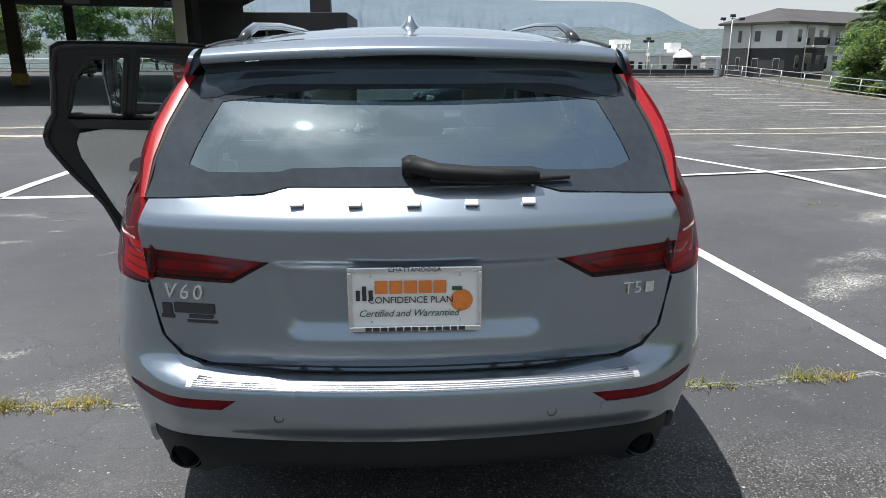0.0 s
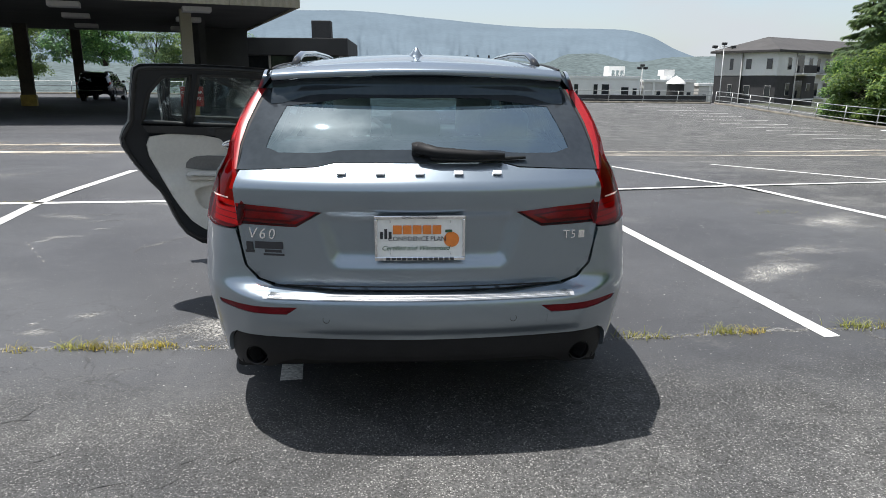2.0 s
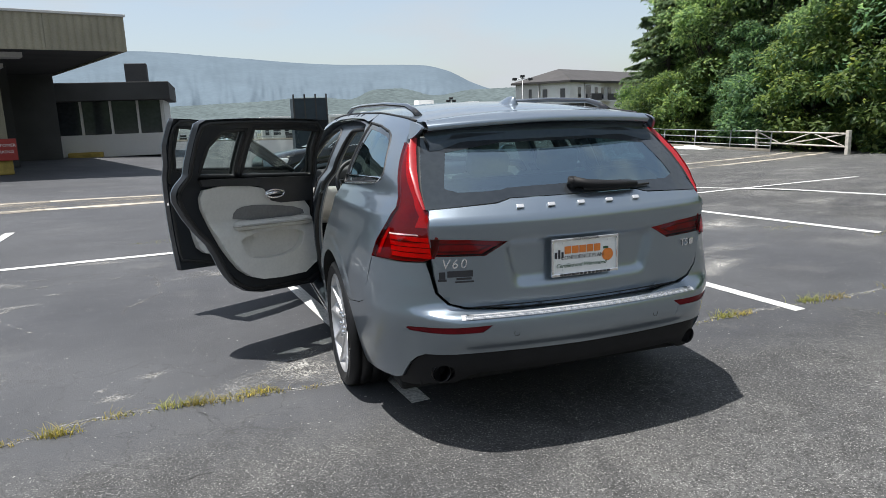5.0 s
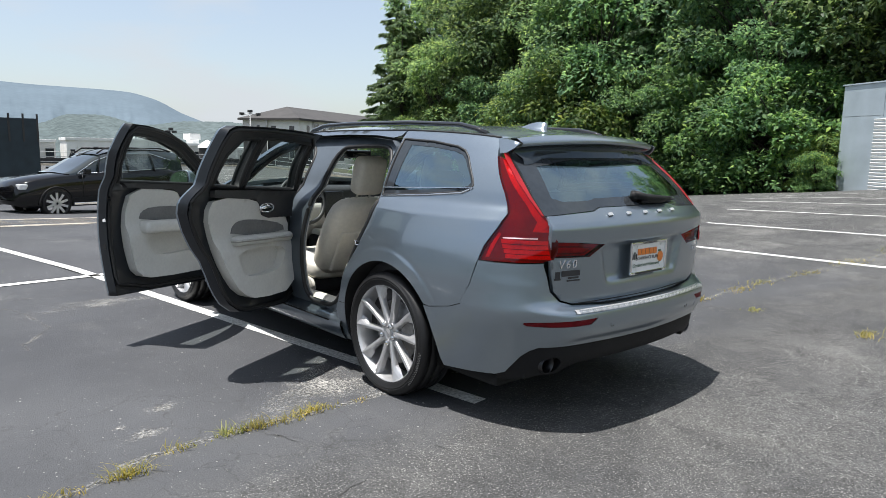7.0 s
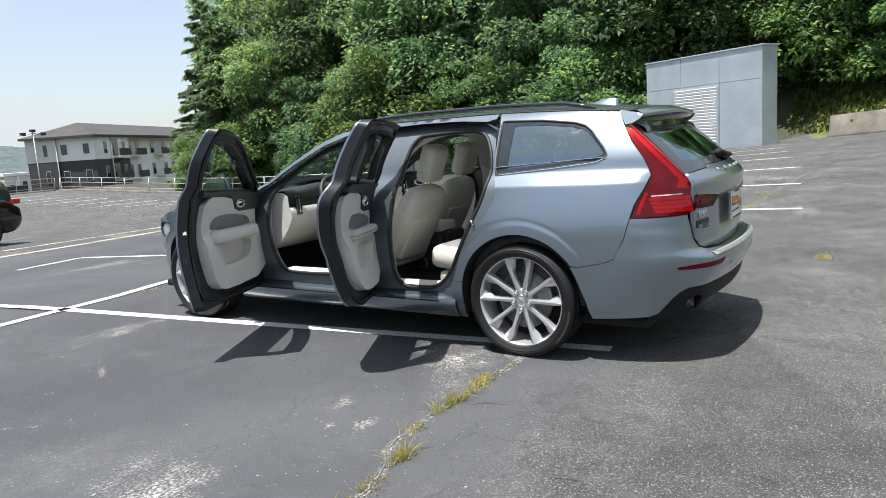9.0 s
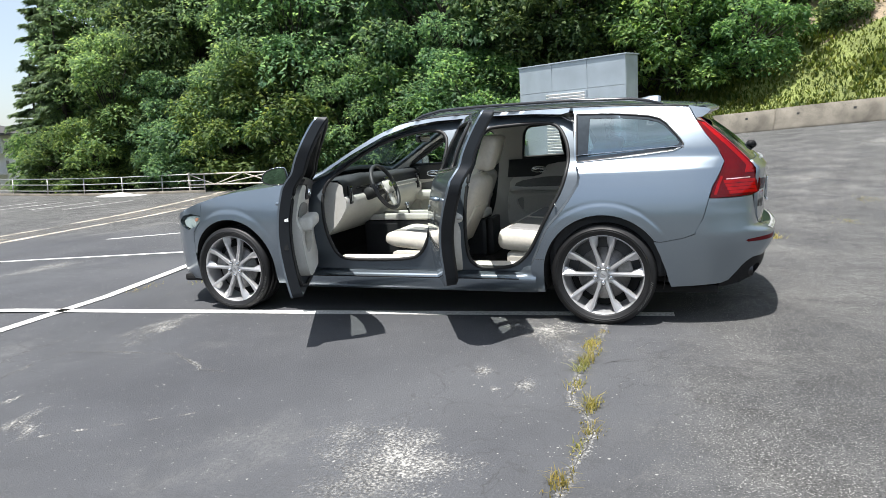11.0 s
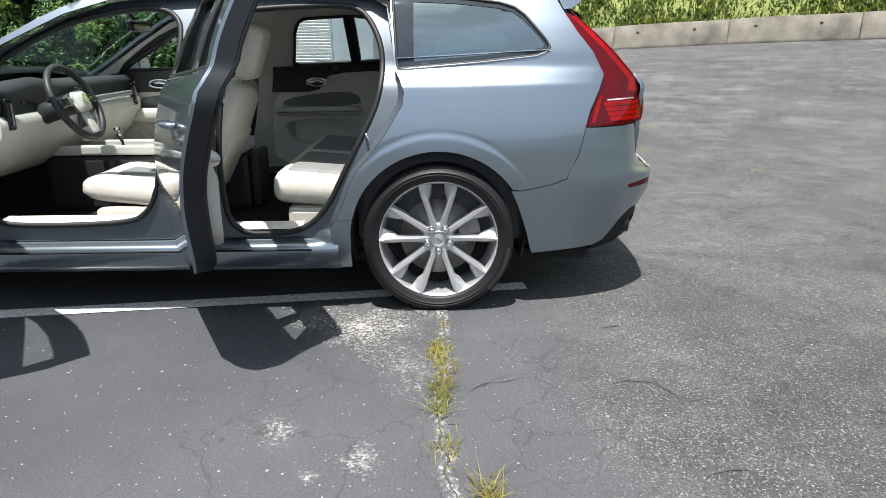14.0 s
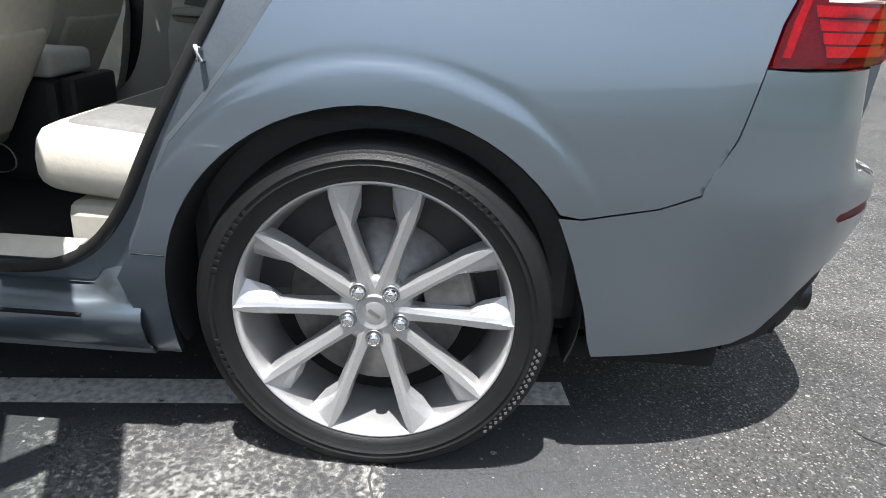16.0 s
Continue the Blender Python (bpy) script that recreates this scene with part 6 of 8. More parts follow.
    rear_edge = [flank(q, .010)(y + .002, z) for y, z in ring if y < 1.46 and .42 < z < 1.05]
    car_part("edge_seal", tube_mesh("edge_seal", rear_edge, .0035, SEAL, 6), "thin black seal along the door opening", fr)
    for hole in (REAR_HOLE, FRONT_HOLE):
        P = dense(rounded(hole, 2), .04)
        car_part("door_seal", tube_mesh("door_seal", [flank(q, .062)(y, z) for y, z in P], .013, SEAL, 8, closed=True), "black rubber door seal", fr)
    # arch lips and wheel wells
    for a, name in ((AXLES[0], "rear"), (AXLES[1], "front")):
        A = arc(a, HUB_Z, ARCH - .001, -16, 196, 44)
        rows = [[flank(q, .002)(y, z) for y, z in A], [flank(q, .03)(y, z) for y, z in [(a + (y - a) * .985, HUB_Z + (z - HUB_Z) * .985) for y, z in A]], [Vector((q * .58, a + (y - a) * .985, HUB_Z + (z - HUB_Z) * .985)) for y, z in A]]
        car_part("wheel_arch_liner", loft("wheel_arch_liner", rows, UNDER), "black plastic wheel arch liner")
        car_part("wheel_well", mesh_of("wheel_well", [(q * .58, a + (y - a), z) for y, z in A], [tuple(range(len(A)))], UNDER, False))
    return qp


for q in (-1, 1):
    body_side(q)

# ---- roof, screen, bonnet ----
roof_edge = [(q * half_width(y, edge_z(y)), y) for q, ys in ((-1, frange(.46, 2.43, 14)), (1, frange(2.43, .46, 14))) for y in ys]
car_part("roof", sheet("roof", roof_edge, top_at(), PAINT, .05, (), .02))
ws = [(-.93 * half_width(y, edge_z(y)), y) for y in frange(2.45, 3.22, 8)] + [(.93 * half_width(y, edge_z(y)), y) for y in frange(3.22, 2.45, 8)]
wsr = [(-.999 * half_width(y, edge_z(y)), y) for y in frange(2.435, 3.25, 8)] + [(.999 * half_width(y, edge_z(y)), y) for y in frange(3.25, 2.435, 8)]
car_part("screen_surround", sheet("screen_surround", wsr, top_at(.002), PAINT, .05, [ws], .02))
# added strip that keeps sunlight from slipping through the gap behind the roof
car_part("roof_gap_seal", sheet("roof_gap_seal", [(-.54, .435), (-.54, .49), (.54, .49), (.54, .435)], top_at(.016), SEAL, .05), "black strip added between roof and tailgate to block light")
car_part("windscreen", sheet("windscreen", ws, top_at(.006), SCREEN, .06), "clear laminated windscreen")
bon = [(q * half_width(y, edge_z(y)), y) for q, ys in ((-1, frange(3.262, 4.74, 12)), (1, frange(4.74, 3.262, 12))) for y in ys]
car_part("bonnet", sheet("bonnet", bon, top_at(), PAINT, .05, (), .02))
car_part("grille", box_mesh("grille", -.42, .42, 4.70, 4.735, .28, .60, GLOSSBLACK, .02))
for q in (-1, 1):
    pts = [(q * .505, y, top_at()(q * .505, y).z + h) for y, h in ((.66, -.004), (.74, .018), (.86, .034), (1.3, .038), (1.9, .038), (2.2, .034), (2.34, .014), (2.40, -.006))]
    car_part("roof_rail", tube_mesh("roof_rail", pts, .017, GLOSSBLACK, 10, flat=.8), "gloss black roof rail")


def shark_fin():
    prof = curve([(0, .046), (.02, .054), (.06, .055), (.12, .044), (.18, .022), (.22, .0)])
    rows = []
    for y in frange(0, .22, 12):
        h = prof(y)
        w = .012 + .03 * math.sin(math.pi * min(1, (y + .03) / .23))
        rows.append([(-w, y, 0), (-w * .55, y, h * .4), (-.006, y, h * .93), (0, y, h), (.006, y, h * .93), (w * .55, y, h * .4), (w, y, 0)])
    return loft("antenna_fin", rows, PAINT, caps=True)


car_part("antenna_fin", shark_fin(), "grey shark-fin aerial", m=Matrix.Translation((0, .70, top_at()(0, .70).z - .003)) @ Matrix.Diagonal((1, 1, .78, 1)))

# ---- tailgate ----
half = [(0, .597), (.30, .599), (.51, .612), (.575, .632), (.62, .678), (.635, .75), (.645, .83), (.652, .91), (.654, .955), (.646, .99), (.636, 1.016)]
shelf = [(.355, 1.029), (.295, 1.044), (0, 1.044)]
tg_out = half + shelf + [(-x, z) for x, z in (half + shelf)[::-1] if x > 0]
LAMP_IN = [(.649, .905), (.5, .896), (.34, .880), (.433, .826), (.645, .832)]
tailgate = car_part("tailgate", sheet("tailgate", tg_out, stern(), PAINT, .022, [LAMP_IN, [(-x, z) for x, z in LAMP_IN[::-1]]], .018))
car_part("gate_seal", tube_mesh("gate_seal", [stern(.003)(x, z - .002) for x, z in dense([(-x, z) for x, z in half[2:0:-1]] + half[:3], .03)], .0042, SEAL, 8), "black seal under the tailgate", tailgate)
for q in (-1, 1):
    L = [(q * x, z) for x, z in LAMP_IN]
    car_part("tail_light_insert", sheet("tail_light_insert", L, stern(-.002), RED, .04, (), .02), "red tailgate lamp", tailgate)
    c = (q * .53, .862)
    car_part("lamp_reflector", sheet("lamp_reflector", [(c[0] + (x - c[0]) * .93, c[1] + (z - c[1]) * .86) for x, z in L], stern(.022), REDBACK, .04), "", tailgate)
    bar = [(q * .640, .886), (q * .50, .880), (q * .40, .866), (q * .455, .842), (q * .640, .846), (q * .640, .853), (q * .462, .849), (q * .425, .864), (q * .50, .873), (q * .640, .878)]
    car_part("light_guide", sheet("light_guide", bar, stern(.010), REDDARK, .03), "dark red light guide", tailgate)
# glass up to the spoiler
gl = [(.646, 1.018), (.638, 1.10), (.618, 1.175), (.592, 1.25), (.572, 1.295)]
gb = [(.295, 1.047), (.355, 1.033)]
g_out = [(-x, z) for x, z in gb] + [(-x, z) for x, z in gl] + gl[::-1] + gb[::-1]
clear = rounded([(-.555, 1.075), (-.535, 1.14), (-.48, 1.262), (.48, 1.262), (.535, 1.14), (.555, 1.075), (.33, 1.075), (.28, 1.088), (-.28, 1.088), (-.33, 1.075)], 1)
car_part("rear_window", sheet("rear_window", g_out, stern(.006, False), PRIVACY, .05), "tinted rear window", tailgate)
car_part("window_border", sheet("window_border", g_out, stern(.004, False), FRIT, .05, [clear]), "", tailgate)
# sides of the gate inside the lamp blades
lamp_rear = curve([(.99, .122), (1.035, .165), (1.11, .235), (1.185, .315), (1.26, .40), (1.30, .44)])
for q in (-1, 1):
    rows, reds = [], []
    for x, z in gl:
        p = stern(.004, False)(q * x, z)
        e = flank(q, .003)(lamp_rear(z) + .002, z)
        rows.append([p, p.lerp(e, .22) + Vector((0, .004, 0)), p.lerp(e, .30)])
        reds.append([p.lerp(e, .31), p.lerp(e, .7) + Vector((q * .004, -.004, 0)), e])
    car_part("gate_cheek", loft("gate_cheek", rows, BLACK), "", tailgate)
    car_part("lamp_edge", loft("lamp_edge", reds, REDGLOSS), "glossy red edge of the tail lamp", tailgate)


def spoiler():
    rows = []
    for x in frange(-.553, .553, 25):
        k = (x / .575) ** 2
        yt = .302 + .075 * k
        zt = 1.375 - .022 * k
        e = top_at()(x, .455).z
        rows.append([(x, .455, e - .02), (x, .455, e - .002), (x, .450, e), (x, yt * .5 + .225, (e + zt) / 2 + .004), (x, yt + .02, zt - .004), (x, yt, zt - .014), (x, yt + .012, zt - .030)])
    return loft("spoiler", rows, PAINT)


def spoiler_under():
    rows = []
    for x in frange(-.556, .556, 25):
        k = (x / .575) ** 2
        yt = .302 + .075 * k
        zt = 1.375 - .022 * k
        zl = 1.274 - .035 * sstep(.38, .54, abs(x))
        g = stern(.002, False)(x, zl)
        rows.append([(x, yt + .013, zt - .031), (x, yt + .06, zt - .050), (x, g.y + .012, zl + .03), (x, g.y, zl)])
    return loft("spoiler_underside", rows, FRIT)


for q in (-1, 1):
    car_part("spoiler_side", sheet("spoiler_side", [(.494, 1.366), (.457, 1.291), (.42, 1.296), (.385, 1.318), (.368, 1.340), (.40, 1.352), (.45, 1.361)], lambda y, z, off=0.0, q=q: Vector((q * (half_width(y, 1.30) - .001 - (z - 1.30) * .42 - off), y, z)), PAINT, .02, (), .012), "", tailgate)
    car_part("roof_ditch", tube_mesh("roof_ditch", [flank(q, .002)(y, edge_z(y)) + Vector((0, 0, .001)) for y in frange(.50, 2.45, 60)], .006, SEAL, 6))
sp = car_part("spoiler", spoiler(), "painted roof spoiler over the rear window", tailgate)
car_part("spoiler_underside", spoiler_under(), "black spoiler underside", tailgate)
car_part("brake_light", loft("brake_light", [[(x, .30 + .135 * (x / .575) ** 2 + o, 1.375 - .022 * (x / .575) ** 2 - h) for o, h in ((.010, .030), (.022, .038))] for x in frange(-.17, .17, 10)], SMOKED), "smoked high-level brake light", tailgate)
# letters of the maker, left as plain bright blocks
for i in range(5):
    x = -.272 + .136 * i
    p = stern()(x, 1.012)
    car_part("badge_block", box_mesh("badge_block", -.016, .016, -.004, .004, -.0085, .0085, ALLOY, .003, m=Matrix.Translation(p + Vector((0, -.004, .004))) @ Matrix.Rotation(radians(-42), 4, "X")), "bright metal badge block", tailgate)


def on_stern(me, x, z, lift=.003, name=None):
    p = stern()(x, z)
    slope = math.atan2(stern()(x + .03, z).y - stern()(x - .03, z).y, .06)
    me.transform(Matrix.Translation((p.x, p.y - lift, p.z)) @ Matrix.Rotation(slope, 4, "Z") @ Matrix.Rotation(radians(90), 4, "X"))
    return me


car_part("model_badge", on_stern(text_mesh("model_badge", "V60", .056, CHROME, .0025, shear=.18, space=1.25), -.560, .798), "chrome model badge", tailgate)
car_part("engine_badge", on_stern(text_mesh("engine_badge", "T5", .045, CHROME, .0025, space=1.1), .540, .790), "chrome engine badge", tailgate)
car_part("engine_badge", on_stern(box_mesh("engine_badge", -.012, .012, -.014, .014, -.001, .0015, CHROME, .001), .587, .790), "", tailgate)
for x, z, w, h in ((-.535, .757, .105, .026), (-.52, .736, .062, .009), (-.518, .723, .078, .007), (-.606, .752, .026, .030), (-.606, .732, .036, .009)):
    car_part("dealer_decal", on_stern(box_mesh("dealer_decal", -w / 2, w / 2, -h / 2, h / 2, 0, .0006, INK, 0), x, z, .0015), "small black dealer decal", tailgate)

# number plate with its frame
pl = car_part("number_plate", box_mesh("number_plate", -.150, .150, .012, .018, .722, .868, PLATE, .004), "white dealer plate in a chrome frame", tailgate)
for x0, x1, z0, z1 in ((-.158, .158, .862, .874), (-.158, .158, .714, .727), (-.158, -.148, .7275, .8615), (.148, .158, .7275, .8615)):
    car_part("plate_frame", box_mesh("plate_frame", x0, x1, .002, .014, z0, z1, CHROME, .003), "", pl)


def on_plate(me, x, z, lift=.0095):
    me.transform(Matrix.Translation((x, lift, z)) @ Matrix.Rotation(radians(90), 4, "X"))
    return me


for word, size, x, z, m, sh in (("CHATTANOOGA", .0165, 0, .8675, INK, 0), ("CONFIDENCE PLAN", .0235, -.010, .790, INK, 0), ("Certified and Warrantied", .0245, -.016, .757, GREEN, .35)):
    me = text_mesh("lettering", word, size, m, .0004, sh, .95)
    car_part("lettering", on_plate(me, x, z, .0012 if size < .017 else .0095), "", pl)
for i in range(5):
    car_part("print_block", on_plate(box_mesh("print_block", -.0150, .0150, -.0155, .0155, 0, .0006, ORANGE, .001), -.079 + .0345 * i, .823), "orange printed block", pl)
for x, h in ((-.134, .026), (-.119, .036), (-.104, .026)):
    car_part("print_block", on_plate(box_mesh("print_block", -.0050, .0050, -.016, -.016 + h, 0, .0006, INK, 0), x, .806), "", pl)
for i in range(13):
    car_part("print_bar", on_plate(box_mesh("print_bar", -.0075, .0075, -.0045, .0045, 0, .0006, INK, 0), -.111 + .0185 * i, .7205, .0012), "", pl)
bm = bmesh.new(); bmesh.ops.create_circle(bm, cap_ends=True, segments=28, radius=.027)
car_part("orange_print", on_plate(bm_mesh("orange_print", bm, ORANGE), .110, .788, .0100), "printed orange fruit", pl)
car_part("leaf_print", on_plate(box_mesh("leaf_print", -.014, .010, -.004, .005, 0, .0006, GREEN, .001), .102, .818), "", pl)
for x in (-.105, .105):
    for z in (.851, .738):
        car_part("plate_bolt", on_plate(lathe_mesh("plate_bolt", [(0, .006), (.003, .005), (.004, .0005)], CHROME, 10), x, z, .012), "", pl)

# wiper
wp = car_part("rear_wiper", tube_mesh("rear_wiper", [stern(-.03, False)(x, z) for x, z in ((-.005, 1.098), (.06, 1.082), (.20, 1.073), (.30, 1.070))], [.031, .029, .024, .015], BLACK, 10, flat=.7), "black rear wiper arm", tailgate)
car_part("wiper_blade", tube_mesh("wiper_blade", [stern(-.012, False)(x, z) for x, z in ((.04, 1.062), (.2, 1.056), (.38, 1.062))], [.007, .009, .005], SEAL, 8), "", tailgate)
car_part("wiper_pivot", tube_mesh("wiper_pivot", [stern(-.045, False)(-.005, 1.11), stern(.0, False)(-.005, 1.075)], .022, BLACK, 12), "", tailgate)

# ---- tail lamps in the body ----
LAMP = LAMP_FRONT + [(.30, .806), (.20, .807), (.125, .812), (.092, .825), (.083, .86), (.085, .91), (.098, .955), (.122, .99), (.165, 1.035), (.235, 1.11), (.315, 1.185), (.40, 1.26)]
for q in (-1, 1):
    lamp = car_part("tail_light", sheet("tail_light", LAMP, flank(q, -.004), RED, .02, (), .012), "tall red tail lamp with a pale light bar")
    car_part("lamp_housing", sheet("lamp_housing", LAMP, flank(q, .0125), REDDARK, .03), "", lamp)
    car_part("light_bar", sheet("light_bar", [(.145, .914), (.280, .912), (.282, .9175), (.145, .9195)], flank(q, -.0055), LAMPWHITE, .03), "pale frosted light bar", lamp)
    for k in range(4):
        z0 = .824 + .0215 * k
        bar = [(.100 + .004 * k, z0), (.262 + .010 * k, z0), (.267 + .010 * k, z0 + .018), (.100 + .004 * k, z0 + .018)]
        car_part("light_guide", sheet("light_guide", bar, flank(q, .009), REDBACK, .025), "bright red light guide", lamp)
    car_part("light_guide", sheet("light_guide", [(.335, .822), (.352, .822), (.336, .880), (.312, .935), (.300, .930), (.318, .878)], flank(q, .009), REDBACK, .025), "", lamp)
    lamp.visible_shadow = False
    mid = [(.108, .945), (.175, .945), (.166, .99), (.204, 1.036), (.272, 1.107), (.35, 1.184), (.425, 1.262), (.41, 1.262), (.322, 1.184), (.242, 1.107), (.172, 1.032), (.128, .985)]
    car_part("light_guide", sheet("light_guide", mid, flank(q, .010), REDBACK, .025), "bright red light guide", lamp)

# ---- rear bumper ----
car_part("bumper_ledge", loft("bumper_ledge", [[(x, -.029 + .17 * x * x, .5895 + .10 * max(0, abs(x) - .3) ** 2), (x, .010 + .18 * x * x, .590 + .12 * max(0, abs(x) - .3) ** 2), (x, .075 + .19 * x * x, .592 + .14 * max(0, abs(x) - .3) ** 2)] for x in frange(-.53, .53, 41)], PAINT), "painted ledge under the tailgate")
edge_top = [by(.698, .5440), by(.655, .5420), by(.525, .565), by(.456, .590), by(.4095, .687), by(.378, .803), by(.30, .800), by(.20, .801), by(.125, .805)]
edge_top += [bx(-.662, .80), bx(-.648, .75), bx(-.632, .675), bx(-.585, .626), bx(-.52, .606), bx(-.30, .593), (.5, .591)]
BLACK_LINE = [by(.597, .250), by(.42, .259), by(.31, .266), by(.265, .285), by(.23, .325), by(.19, .372), by(.155, .402), bx(-.68, .421), bx(-.60, .424), (.5, .420)]
arch_edge = [by(.600, .256), by(.612, .290), by(.630, .365), by(.660, .455)]
top_line = both(edge_top)
low_line = both(BLACK_LINE)
arch_right = [(1 - u, z) for u, z in arch_edge]
outline = top_line + arch_right[::-1] + low_line[::-1] + arch_edge
REFL = [bx(-.430, .552), bx(-.60, .549), bx(-.742, .540), bx(-.748, .533), bx(-.735, .523), bx(-.67, .520), bx(-.47, .524)]
REFR = [(1 - u, z) for u, z in REFL[::-1]]
bumper = car_part("rear_bumper", sheet("rear_bumper", outline, lambda u, z, off=0.0: wrap()(u, z, off), PAINT, .013, [REFL, REFR], .015))
for R in (REFL, REFR):
    car_part("bumper_reflector", sheet("bumper_reflector", R, lambda u, z, off=0.0: wrap(.004)(u, z, off), REFLECTOR, .012), "dark red bumper reflector", bumper)
val_top = [(u, z - .004) for u, z in both([by(.31, .266), by(.265, .285), by(.23, .325), by(.19, .372), by(.155, .402), bx(-.68, .421), bx(-.60, .424), (.5, .420)])]
val_low = both([by(.31, .236), by(.25, .244), by(.20, .256), by(.165, .266), bx(-.66, .274), bx(-.56, .278), bx(-.51, .310), bx(-.46, .324), (.5, .325)])
PIPE = [bx(-.612 + .0415 * math.cos(g), .326 + .0415 * math.sin(g)) for g in frange(0, 2 * math.pi, 25)[:-1]]
PIPES = [PIPE, [(1 - u, z) for u, z in PIPE[::-1]]]
valance = car_part("rear_valance", sheet("rear_valance", val_top + val_low[::-1], lambda u, z, off=0.0: wrap(.016)(u, z, off), BLACK, .013, PIPES, .05), "black plastic lower valance", bumper)
rows = [[wrap(-.003)(u, zz) + Vector((0, o, .002)) for zz, o in ((.578, -.001), (.583, -.001), (.587, 0), (.5905, .001), (.5930, .003))] for u in frange(u_at(.6, x=-.545), 1 - u_at(.6, x=-.545), 40)]
car_part("load_step", loft("load_step", rows, ALLOY), "ribbed bright metal step on the bumper", bumper)
for o, zz in ((-.001, .580), (-.001, .5835), (0, .587), (.001, .590)):
    ends = u_at(.6, x=-.53)
    car_part("step_rib", tube_mesh("step_rib", [wrap(-.003)(u, zz) + Vector((0, o, .003)) for u in frange(ends, 1 - ends, 30)], .0011, CHROME, 6), "", bumper)
for x in (-.33, .33):
    u = u_at(.50, x=-abs(x))
    c = wrap(-.0002)(u if x < 0 else 1 - u, .508)
    ring = [c + Vector((.0115 * math.cos(g), .20 * x * .0115 * math.cos(g), .0115 * math.sin(g))) for g in frange(0, 2 * math.pi, 25)[:-1]]
    car_part("parking_sensor", tube_mesh("parking_sensor", ring, .0009, SEAL, 6, closed=True), "", bumper)
car_part("tow_cover", sheet("tow_cover", [(1 - u_at(.50, x=-.505), .478), (1 - u_at(.50, x=-.455), .478), (1 - u_at(.50, x=-.455), .522), (1 - u_at(.50, x=-.505), .522)], lambda u, z, off=0.0: wrap(-.0012)(u, z, off), PAINT, .012, (), .002), "small square towing-eye cover", bumper)
for q in (-1, 1):
    at = Matrix.Translation((q * .612, .119, .326)) @ Matrix.Rotation(radians(90), 4, "Z")
    car_part("exhaust_tip", lathe_mesh("exhaust_tip", [(.20, .040), (.004, .0412), (0, .0408), (-.001, .041), (.001, .0385), (.12, .037)], SMOKED, 28), "polished round exhaust tip", bumper, at)
    car_part("exhaust_inside", lathe_mesh("exhaust_inside", [(.11, .0005), (.11, .0372)], UNDER, 20), "", bumper, at)

# ---- underside ----
# unseen black box added inside the bumper to block leaking sunlight
car_part("light_block", box_mesh("light_block", -.50, .50, .03, .40, .45, .50, UNDER, .02))
car_part("underbody", box_mesh("underbody", -.74, .74, .32, 4.5, .19, .25, UNDER, .02))
car_part("underbody", box_mesh("underbody", -.69, .69, .19, .34, .25, .40, UNDER, .02))
car_part("rear_axle", tube_mesh("rear_axle", [(-.74, 1.015, .30), (.74, 1.015, .30)], .05, UNDER, 10))
car_part("silencer", tube_mesh("silencer", [(-.5, .42, .27), (.5, .42, .27)], .10, UNDER, 14, flat=.8))


# ---- wheels ----
def spoke_mesh(flip):
    """One alloy spoke, pointing up: a flat-faced bar with a bevelled shoulder and, at the rim, a lower facet that splays towards its neighbour. Its face looks to -x."""
    rows = []
    for r, xf, w, f in ((.034, -.078, .0165, 0), (.075, -.083, .0125, 0), (.13, -.089, .0105, .0005), (.172, -.0945, .0112, .001), (.196, -.0975, .0120, .017), (.2300, -.1022, .0100, .031), (.2500, -.1058, .0050, .040)):
        s = flip
        rows.append([(xf + .036, s * -(w + .004), r), (xf + .007, s * -(w + .0012), r), (xf, s * -w * .86, r), (xf - .0022, s * w * .30, r), (xf + .0012, s * w * .92, r), (xf + .011, s * (w + .002 + f * .45), r), (xf + .028, s * (w + .004 + f), r)])
    return loft("spoke", rows, WHEELALLOY, caps=True)


SPOKE_A, SPOKE_B = spoke_mesh(1), spoke_mesh(-1)
for me in (SPOKE_A, SPOKE_B):
    me.polygons.foreach_set("use_smooth", [False] * len(me.polygons))
thin = lambda r: .2525 + (r - .2525) * .868
TYRE = lathe_mesh("tyre", [(x, thin(r)) for x, r in ((.100, .250), (.1175, .285), (.112, .318), (.095, .333), (.062, .3352), (.060, .329), (.052, .329), (.050, .3355), (.006, .3357), (.004, .329), (-.004, .329), (-.006, .3357), (-.050, .3355), (-.052, .329), (-.060, .329), (-.062, .3352), (-.092, .3330), (-.107, .3235), (-.1135, .310), (-.1138, .3085), (-.1165, .3065), (-.1172, .3005), (-.1192, .2995), (-.1192, .2975), (-.1172, .2965), (-.1172, .2885), (-.1188, .2878), (-.1188, .2862), (-.1172, .2855), (-.1168, .276), (-.1155, .2745), (-.1145, .2665), (-.109, .2575), (-.104, .2525))], RUBBER, 72)
LIP = lathe_mesh("rim", [(-.1035, .2535), (-.1066, .2522), (-.1066, .2498), (-.1025, .2478), (-.0980, .2450), (-.088, .2415), (-.060, .2370), (-.020, .228), (.060, .222), (.100, .236)], WHEELALLOY, 96)
DISC = lathe_mesh("brake_disc", [(-.045, .05), (-.052, .075), (-.030, .085), (-.030, .165), (-.010, .165), (-.010, .05)], IRON, 48)
# flat near-black disc, stands in for the shade behind the spokes
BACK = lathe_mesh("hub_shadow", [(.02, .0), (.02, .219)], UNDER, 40)
